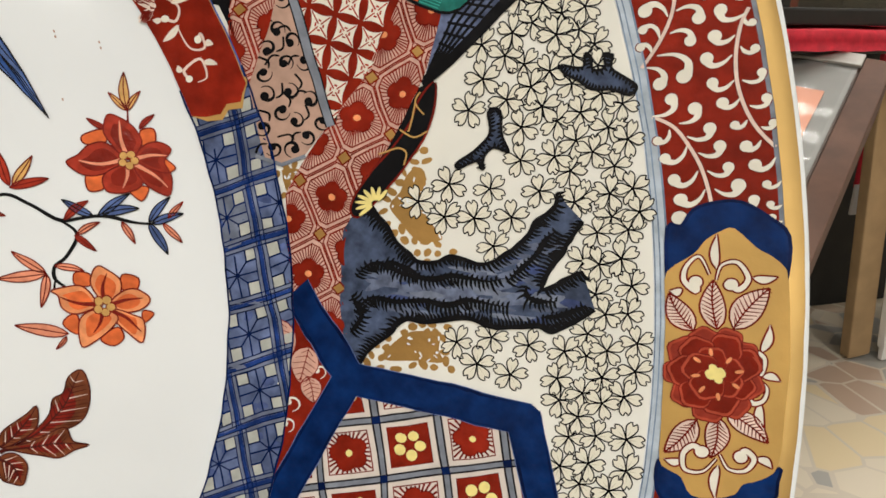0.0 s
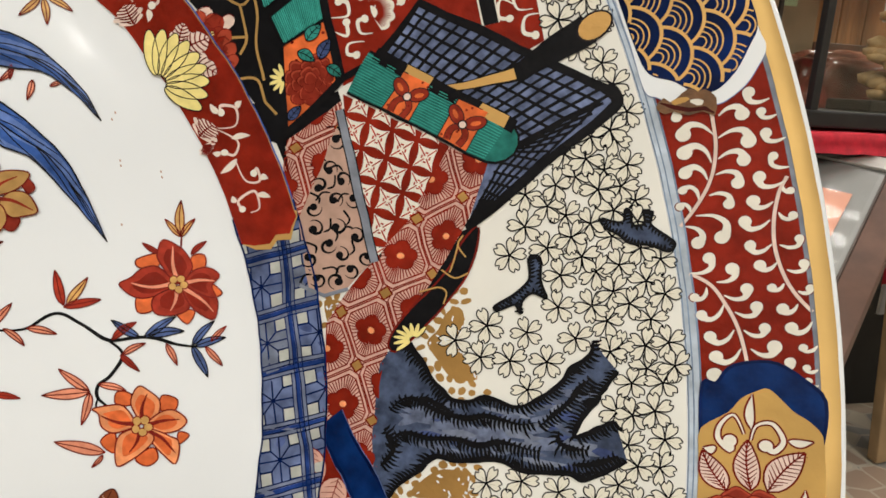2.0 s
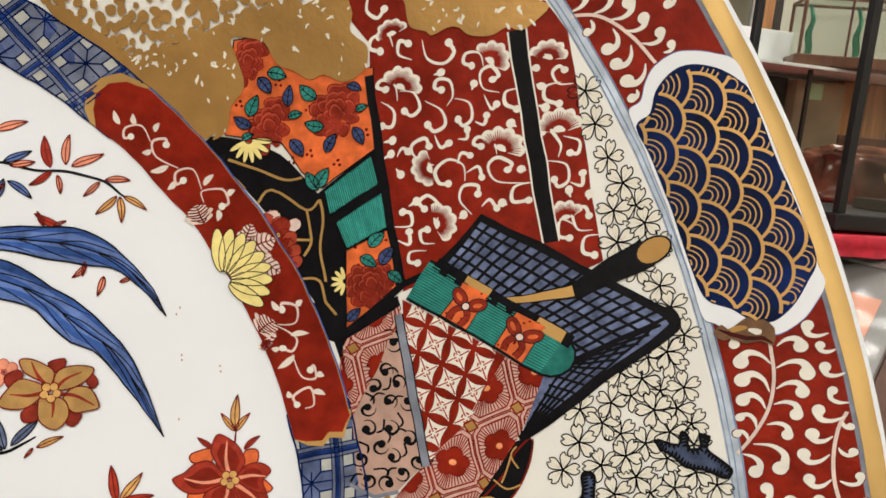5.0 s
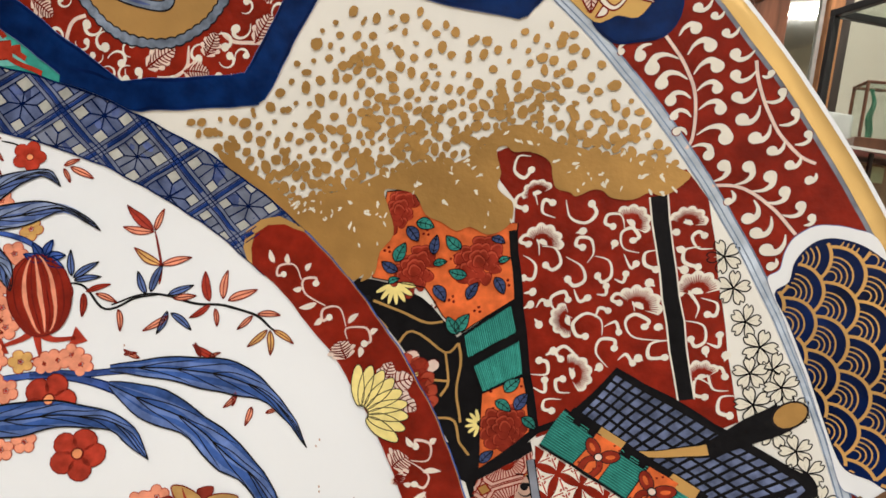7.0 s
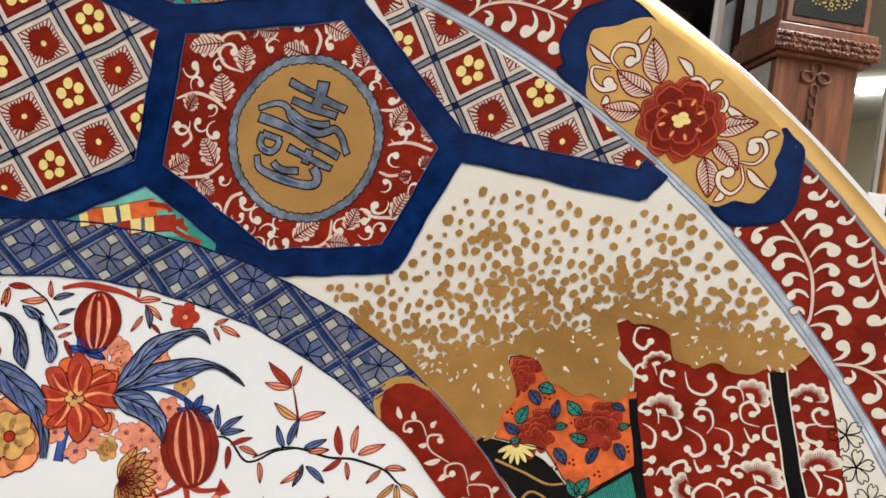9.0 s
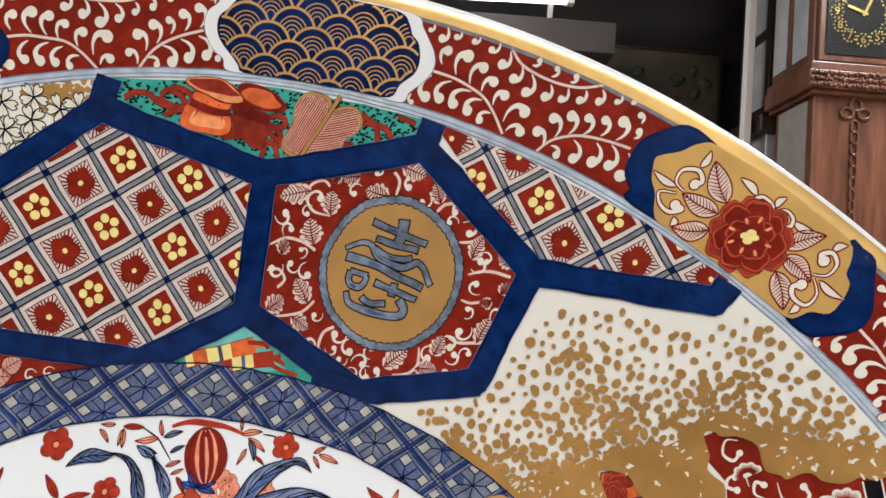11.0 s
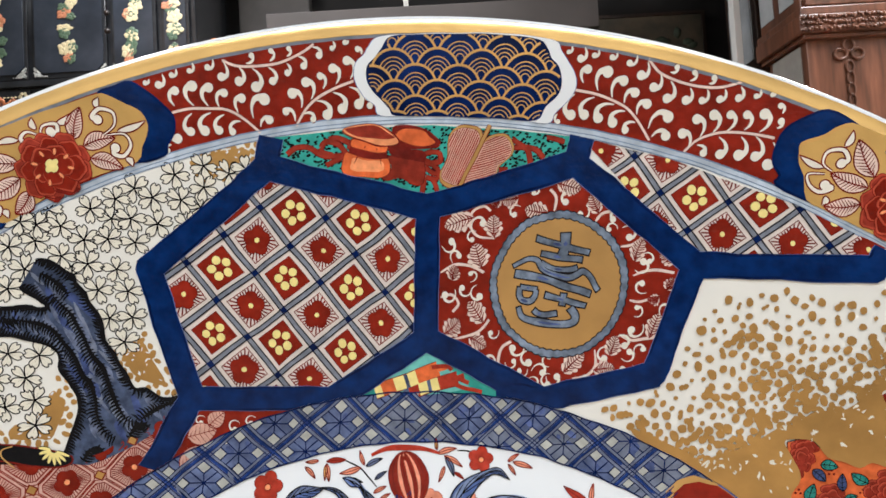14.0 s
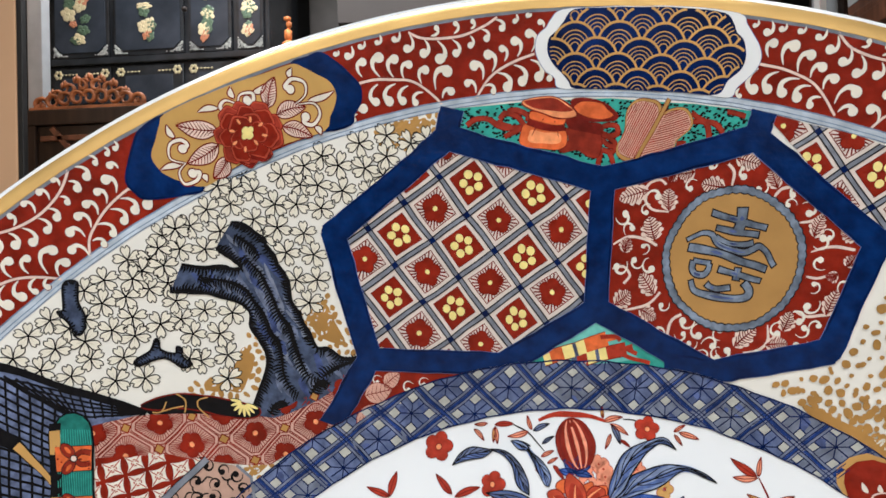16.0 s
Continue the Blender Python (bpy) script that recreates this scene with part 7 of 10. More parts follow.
def black_cloak():
    k = Ink()
    c = smooth([(0.377, 0.547), (0.411, 0.555), (0.453, 0.549), (0.496, 0.523), (0.519, 0.499), (0.538, 0.474), (0.553, 0.429), (0.562, 0.380), (0.572, 0.345), (0.556, 0.372), (0.534, 0.401), (0.506, 0.428), (0.467, 0.476), (0.428, 0.509)], 3)
    k.add(BLACK, 5, poly(c))
    k.add(BLACK, 1.5, poly([(0.519, 0.410), (0.546, 0.375), (0.566, 0.373), (0.588, 0.399), (0.610, 0.423), (0.604, 0.435), (0.562, 0.410)]))
    for s in ([(0.404, 0.533), (0.435, 0.531), (0.465, 0.526), (0.482, 0.531)], [(0.443, 0.497), (0.454, 0.514), (0.493, 0.499), (0.504, 0.513)], [(0.493, 0.499), (0.506, 0.472), (0.502, 0.454)], [(0.506, 0.472), (0.489, 0.469)], [(0.505, 0.430), (0.525, 0.432), (0.536, 0.413)], [(0.504, 0.513), (0.514, 0.492), (0.517, 0.463), (0.531, 0.433)], [(0.536, 0.413), (0.549, 0.404)], [(0.414, 0.518), (0.428, 0.509)]):
        k.add(GOLDM, 6, stroke(smooth(s, 4, False), 0.0026))
    for (u, v), size, mat in zip([(0.460, 0.486), (0.467, 0.483), (0.484, 0.482), (0.455, 0.482), (0.462, 0.471), (0.469, 0.468), (0.484, 0.469), (0.483, 0.461), (0.491, 0.458), (0.483, 0.448), (0.495, 0.447), (0.492, 0.440), (0.471, 0.478), (0.477, 0.469)],
                                 (0.0085, 0.0060, 0.0075, 0.0080, 0.0090, 0.0080, 0.0085, 0.0090, 0.0075, 0.0090, 0.0070, 0.0065, 0.0110, 0.0090), [ROSEW, REDP, ROSEW] + [REDP, REDK, RED, REDP, REDK, REDP, RED, REDP, REDK] + [REDK, RED]):
        k.add(mat, 6.5 + 0.05 * (mat is not ROSEW), oval((u, v), size, size * 0.85, 40, 14, 0.08))
        k.add(REDD, 6.8, stroke(oval((u, v), size, size * 0.85, 40, 14, 0.08)[:7, 1], 0.0008))
    leaf(*[(0.469, 0.469), (0.474, 0.472)], 0.005, YELLOW, REDD, k, 7.2)
    chrysanthemum((0.420, 0.556), 0.0220, -150, 170, 7, k, 8)
    chrysanthemum((0.550, 0.438), 0.0152, -251, 170, 6, k, 8)
    return k


black_cloak().lay("black_cloak", dish, "black cloak with gold creases and yellow chrysanthemums", TURN3)


def red_border():
    """Rounded red strip along the well with pink scrolls and a half chrysanthemum."""
    k = Ink()
    o = [pt(0.600, a) for a in np.linspace(26.5, 64.5, 40)]
    o += [pt(0.607, 65.6), pt(0.622, 66.4), pt(0.640, 66.0), pt(0.656, 64.8)] + [pt(0.664, a) for a in np.linspace(62.8, 27.5, 40)] + [pt(0.655, 26.4), pt(0.650, 25.6), pt(0.636, 25.8), pt(0.628, 25.2), pt(0.612, 25.6)]
    o = np.array(o)
    k.add(GOLDM, 9, poly(o)).add(RED, 10, poly(np.concatenate([[pt(0.600, a) for a in np.linspace(26.5, 63.8, 40)], [pt(0.612, 65.0), pt(0.625, 65.6), pt(0.640, 65.1), pt(0.654, 63.9)], [pt(0.662, a) for a in np.linspace(62.0, 27.4, 40)], [pt(0.655, 26.7), pt(0.650, 26.1), pt(0.636, 26.3), pt(0.628, 25.7), pt(0.612, 26.0)]])))
    k.add(LEAFB, 11, stroke(arc_pts(0.6635, 28, 62, 60), 0.0014))
    rnd = random.Random(23)
    c = pt(0.5925, 44.2)
    for path in ([(0.323, 0.536), (0.310, 0.550), (0.294, 0.544), (0.295, 0.533), (0.302, 0.536)], [(0.355, 0.515), (0.332, 0.521), (0.325, 0.536), (0.337, 0.541), (0.339, 0.535)], [(0.384, 0.501), (0.370, 0.517), (0.354, 0.511), (0.357, 0.499), (0.363, 0.504)], [(0.389, 0.487), (0.385, 0.499), (0.405, 0.504), (0.414, 0.492), (0.408, 0.487)],
                 [(0.488, 0.380), (0.509, 0.386), (0.507, 0.403), (0.492, 0.403), (0.493, 0.397)], [(0.492, 0.379), (0.514, 0.371), (0.514, 0.356), (0.504, 0.357)], [(0.515, 0.352), (0.529, 0.333), (0.543, 0.334), (0.539, 0.346), (0.536, 0.341)], [(0.541, 0.301), (0.549, 0.307), (0.540, 0.324), (0.526, 0.312), (0.532, 0.304)]):
        p = smooth(path, 6, False)
        k.add(ROSEW, 11, stroke(p, [0.0010, 0.0024, 0.0032])).add(WHITE, 11.5, oval(p[-1], 0.0037, n=12))
    flames = [(0.287, 0.546), (0.278, 0.557), (0.304, 0.550), (0.299, 0.559), (0.325, 0.546), (0.328, 0.555), (0.326, 0.527), (0.317, 0.523), (0.345, 0.515), (0.329, 0.506), (0.355, 0.501), (0.351, 0.492), (0.385, 0.505), (0.392, 0.517), (0.405, 0.483), (0.407, 0.471), (0.412, 0.498), (0.419, 0.505)] + [(0.491, 0.396), (0.481, 0.402), (0.508, 0.403), (0.511, 0.410), (0.507, 0.373), (0.526, 0.378), (0.501, 0.356), (0.493, 0.354), (0.517, 0.352), (0.504, 0.335), (0.543, 0.337), (0.552, 0.338), (0.524, 0.310), (0.519, 0.315), (0.543, 0.321), (0.558, 0.320)]
    for p, q in zip(flames[::2], flames[1::2]):
        leaf(p, q, 0.0056, WHITE, ROSEW, k, 12, 0, 0.0012, ROSEW, 0.0006)
    for p, q, w in zip([(0.393, 0.466), (0.476, 0.368), (0.482, 0.360), (0.442, 0.446), (0.445, 0.443), (0.441, 0.449)], [(0.381, 0.482), (0.488, 0.384), (0.490, 0.353), (0.469, 0.466), (0.482, 0.433), (0.443, 0.475)], (0.030, 0.030, 0.018, 0.026, 0.024, 0.020)):
        lobed_leaf(p, q, w, k, 11.2, 0.001, 3)
    for i in range(9):
        a = 44.2 - 72 + 144 * (i + 0.5) / 9
        m = c + 0.0310 * np.array((math.cos(radians(a)), math.sin(radians(a))))
        t = oval(m, 0.0220, 0.0076, a, 18)[:, 1]
        k.add(YELLOW, 13.5 + 0.05 * i, oval(m, 0.0220, 0.0076, a, 18)).add(INK, 14.5, stroke(np.r_[t, t[:1]], 0.0010))
    return k


red_border().lay("red_border", dish, "red rounded border strip with pink scrolls", TURN3, 0.012)


def gold_cloud():
    k = Ink()
    rnd = random.Random(99)
    low = [(0.386, 0.557)] + [(0.385, 0.549), (0.397, 0.561), (0.396, 0.585), (0.403, 0.606), (0.394, 0.626), (0.381, 0.645), (0.388, 0.651), (0.413, 0.650), (0.429, 0.632), (0.448, 0.630), (0.465, 0.625), (0.478, 0.632), (0.497, 0.629), (0.510, 0.638), (0.516, 0.650), (0.512, 0.665), (0.502, 0.671), (0.492, 0.678), (0.490, 0.693), (0.479, 0.713), (0.487, 0.719), (0.497, 0.716), (0.513, 0.719), (0.535, 0.714), (0.543, 0.699), (0.550, 0.689), (0.564, 0.689), (0.571, 0.686), (0.583, 0.695), (0.594, 0.696), (0.604, 0.692), (0.625, 0.696), (0.638, 0.705), (0.650, 0.704), (0.662, 0.716), (0.670, 0.730)]
    up = [(0.660, 0.734), (0.645, 0.737), (0.624, 0.735), (0.605, 0.740), (0.585, 0.732), (0.561, 0.734), (0.537, 0.734), (0.505, 0.742), (0.482, 0.738), (0.470, 0.719), (0.457, 0.702), (0.437, 0.689), (0.412, 0.687), (0.392, 0.672), (0.370, 0.661), (0.349, 0.645), (0.327, 0.632), (0.304, 0.622), (0.286, 0.614), (0.265, 0.623), (0.241, 0.630), (0.218, 0.638), (0.195, 0.643)]
    arc = [tuple(pt(0.6645, a)) for a in (72, 69, 66, 62.5, 60, 57.5, 55.6)]
    out = low + up + arc
    k.add(GOLD, 11, poly(smooth(out, 3)))
    for _ in range(900):
        p = np.array((rnd.uniform(0.28, 0.68), rnd.uniform(0.56, 0.80)))
        if np.linalg.norm(p) < 0.672 or not inside(p, out):
            continue
        edge = np.min(np.linalg.norm(np.array(up) - p, axis=1))
        if rnd.random() < 0.55 - 9 * edge:
            a, s = rnd.uniform(0, 180), rnd.uniform(0.0016, 0.0042)
            k.add(PETAL, 12, oval(p, s, s * 0.4, a, 9, 0.4, rnd))
            if rnd.random() < 0.5:
                k.add(PETAL, 12, oval(p + 0.5 * s * np.array((math.cos(radians(a)), math.sin(radians(a)))), s * 0.75, s * 0.3, a + rnd.choice((-60, 60)), 8, 0.3, rnd))
        elif rnd.random() < 0.18:
            k.add(PETAL, 12, oval(p, rnd.uniform(0.0015, 0.0034), rnd.uniform(0.0006, 0.0011), rnd.gauss(110, 25), 8, 0.35, rnd))
    top = [(0.142, 0.668), (0.195, 0.676), (0.236, 0.694), (0.248, 0.744), (0.275, 0.805), (0.361, 0.826), (0.443, 0.812), (0.466, 0.828), (0.500, 0.852), (0.541, 0.836), (0.588, 0.800), (0.660, 0.744)] + up + arc + [tuple(pt(0.674, a)) for a in (64, 68, 72, 76)]
    pts_, tries = [], 0
    U_ = np.array(up + [(0.29, 0.60)])
    T_ = np.array(top[:12])
    while tries < 32000:
        tries += 1
        p = np.array((rnd.uniform(0.12, 0.68), rnd.uniform(0.56, 0.87)))
        if not 0.672 < np.linalg.norm(p) < 0.986 or not inside(p, top):
            continue
        d0 = np.min(np.linalg.norm(U_ - p, axis=1))
        d1 = np.min(np.linalg.norm(T_ - p, axis=1))
        f = d1 / (d0 + d1 + 1e-6)
        gap = 0.0140 - 0.0065 * f
        if pts_ and np.min(np.sum((np.array(pts_) - p) ** 2, axis=1)) < gap * gap:
            continue
        pts_.append(p)
        s = (0.0044 + 0.0004 * f) * rnd.choice((0.65, 0.9, 1, 1.1, 1.2))
        a = rnd.uniform(0, 180)
        k.add(GOLD, 11, oval(p, s * rnd.uniform(0.9, 1.3), s * rnd.uniform(0.8, 1.05), a, 9, 0.12, rnd))
        if rnd.random() < 0.06 + 0.34 * f:
            k.add(GOLD, 11, oval(p + 1.35 * s * np.array((math.cos(radians(a)), math.sin(radians(a)))), s * rnd.uniform(0.7, 1.1), s * rnd.uniform(0.7, 0.95), a, 9, 0.12, rnd))
    return k


for ob in gold_cloud().lay("gold_cloud", dish, "gold cloud dissolving into scattered gold dots", TURN3):
    tagged(ob, kind="stuff")

# ---- the white well: flowers, lantern pods, berries and long blue leaves ----
def sprig(pairs, ink, layer=4):
    """Small pointed leaves, each from a foot to a tip, in the colour named."""
    fills = {"r": (REDM, REDD), "o": (CORAL, REDD), "g": (GOLDY, REDD), "b": (DEEPB, BLACK), "s": (SLATE, BLACK)}
    for key, pts_ in pairs:
        for a, b in zip(pts_[::2], pts_[1::2]):
            L = math.dist(a, b)
            leaf(a, b, L * 0.25, fills[key][0], fills[key][1], ink, layer, 0, L * 0.03, fills[key][1], 0.0012)


CORAL = enamel("coral enamel", (0.76, 0.29, 0.18), 0.16, 80)
GOLDY = enamel("ochre enamel", (0.62, 0.36, 0.12), 0.16, 80)


def stem(pts_, ink, w=0.0034, mat=None, layer=3):
    ink.add(mat or BLACK, layer, stroke(smooth(pts_, 6, False), w, (0.6, 0.5)))


PALEB = enamel("pale slate wash", (0.215, 0.275, 0.45), 0.35, 50, 0.16)
BLUEP = enamel("clear blue wash", (0.100, 0.165, 0.400), 0.35, 50, 0.16)
BLUED = enamel("strong blue wash", (0.034, 0.086, 0.290), 0.4, 50, 0.16)
CORALR = enamel("coral red wash", (0.46, 0.062, 0.028), 0.25, 70)
OCHRE = enamel("dull gold enamel", (0.43, 0.25, 0.085), 0.16, 70)
DEEPB = enamel("deep slate wash", (0.088, 0.138, 0.340), 0.4, 50, 0.16)


def long_leaf(top, low, ink, layer=5, pale=None, dark=None):
    """A long brushed blue leaf between two edges that share their ends."""
    pale, dark = pale or PALEB, dark or DEEPB
    n = 26
    def even(p):
        p = smooth(p, 6, False)
        s = np.r_[0, np.cumsum(np.linalg.norm(np.diff(p, axis=0), axis=1))]
        t = np.linspace(0, s[-1], n)
        return np.c_[np.interp(t, s, p[:, 0]), np.interp(t, s, p[:, 1])]
    a, b = even(top), even(low)
    m = (a + b) / 2
    for k, (p, q, mat) in enumerate(((a, m, dark), (m, b, pale))):
        ink.add(mat, layer, np.concatenate([np.stack([p[:-1], q[:-1], q[1:]], 1), np.stack([p[:-1], q[1:], p[1:]], 1)]))
    for f, mat in ((0.72, pale), (0.28, dark)):
        ink.add(mat, layer + 1, stroke(a * f + b * (1 - f), [0.001, 0.006, 0.008, 0.003], (0.2, 0.2)))
    for p in (a, b):
        ink.add(BLACK, layer + 2, stroke(p, [0.0012, 0.0019, 0.0017, 0.0012]))
    ink.add(BLACK, layer + 2, stroke(m, [0.0012, 0.0017, 0.0014, 0.0009]))
    for i in range(3, n - 6, 4):
        for e in (a, b):
            j = min(n - 2, i + 6)
            c = m[i] * 0.96 + e[i] * 0.04
            ink.add(BLACK, layer + 2, stroke(smooth([c, m[i + 2] * 0.6 + e[i + 3] * 0.4, m[j] * 0.12 + e[j] * 0.88], 4, False), 0.0011, (1, 0.3)))


def berries(spots, ink, mat=None, size=0.0078, layer=4):
    rnd = random.Random(len(spots) * 7 + 1)
    for n, c in enumerate(spots):
        a0 = rnd.uniform(0, 360)
        layer += 0.05
        for i in range(5):
            q = np.asarray(c) + pt(size * 0.95, a0 + 72 * i)
            ink.add(REDM, layer, oval(q, size * 0.74, n=11)).add(mat or CORAL, layer + 1, oval(q, size * 0.64, n=11))
        ink.add(REDM, layer + 2, oval(c, size * 0.2, n=7))


def bloom(c, radius, petals, outer, inner, ink, turn=0, layer=5, heart=None):
    """A large open flower: pointed outer petals, inner petals with dark midribs, a beaded heart."""
    for k, (fill, rr, off) in enumerate(((outer, 1.0, 0.5), (inner, 0.93, 0.0))):
        for i in range(petals):
            a = turn + 360 * (i + off) / petals
            d = np.array(pt(1, a))
            n = np.array((-d[1], d[0]))
            c_ = np.asarray(c, float)
            R = rr * radius
            prof = ((0.0, 0.02), (0.28, 0.155), (0.52, 0.285), (0.72, 0.315), (0.84, 0.24), (0.92, 0.11), (1.05, 0.0), (0.92, -0.11), (0.84, -0.24), (0.72, -0.315), (0.52, -0.285), (0.28, -0.155), (0.0, -0.02))
            p = [c_ + d * R * u + n * R * v * 6.2 / petals for u, v in prof]
            s = np.array(p)
            ink.add(fill, layer + 2 * k, poly(s)).add(REDD, layer + 2 * k + 1, stroke(np.r_[s, s[:1]], 0.0013))
            if k:
                ink.add(REDD, layer + 3, stroke(smooth([c_ + d * radius * 0.12, c_ + d * radius * 0.45 + n * radius * 0.05, c_ + d * radius * 0.78], 4, False), [0.0058, 0.0030, 0.0008]))
    for i in range(6):
        q = np.asarray(c) + pt(radius * 0.10, 60 * i)
        ink.add(REDD, layer + 4, oval(q, radius * 0.075, n=8)).add(heart or GOLDY, layer + 5, oval(q, radius * 0.055, n=8))


def petals(k, c, back, front, fill_back, fill, deep, rib, layer):
    """An open flower drawn petal by petal: far petals, near petals with a darker or paler middle and a brushed midrib."""
    c = np.asarray(c, float)
    for n, p in enumerate(back):
        p = smooth(p, 4)
        k.add(fill_back, layer + 0.1 * n, poly(p)).add(REDD, layer + 0.9, stroke(np.r_[p, p[:1]], 0.0013))
    for n, p in enumerate(front):
        p = smooth(p, 4)
        lift = layer + 1.2 + 0.5 * n
        m = p.mean(0)
        k.add(fill, lift, poly(p)).add(deep, lift + 0.15, poly(m + (m - c) * -0.12 + (p - m) * 0.66)).add(REDD, lift + 0.3, stroke(np.r_[p, p[:1]], 0.0014))
        d = m - c
        side = np.array((-d[1], d[0])) * 0.10
        k.add(rib, lift + 0.3, stroke(smooth([c + d * 0.2, c + d * 0.8 + side, c + d * 1.45], 5, False), [0.0046, 0.0030, 0.0008]))
    for i in range(5):
        q = c + pt(0.0062, 72 * i)
        k.add(REDD, layer + 4.4, oval(q, 0.0050, n=9)).add(GOLDY, layer + 4.8, oval(q, 0.0038, n=9))


def round_bloom(c, radius, fill, ink, layer=5, petals=6, heart=None):
    for i in range(petals):
        q = np.asarray(c) + pt(radius * 0.58, 360 * i / petals + 12)
        ink.add(REDD, layer, oval(q, radius * 0.47, n=12)).add(fill, layer + 1, oval(q, radius * 0.43, n=12))
    ink.add(REDD, layer + 2, oval(c, radius * 0.26, n=10)).add(heart or ORANGEL, layer + 3, oval(c, radius * 0.19, n=10))


def lantern(c, rx, ry, turn, ink, layer=8.6):
    """A ribbed red lantern pod."""
    ink.add(REDD, layer, oval(c, rx * 1.05, ry * 1.04, turn, 28)).add(RED, layer + 1, oval(c, rx, ry, turn, 28))
    ca, sa = math.cos(radians(turn)), math.sin(radians(turn))
    for f in (-0.80, -0.45, -0.22, 0.02, 0.26, 0.48, 0.80):
        p = []
        for t in np.linspace(-1.25, 1.25, 13):
            x, y = rx * f * math.cos(t), ry * math.sin(t) * 0.99
            p.append((c[0] + ca * x - sa * y, c[1] + sa * x + ca * y))
        pale = abs(f) in (0.45, 0.02, 0.48)
        ink.add(CORAL if pale else REDD, layer + 2, stroke(np.array(p), [0.001, 0.0050 if pale else 0.0016, 0.001]))


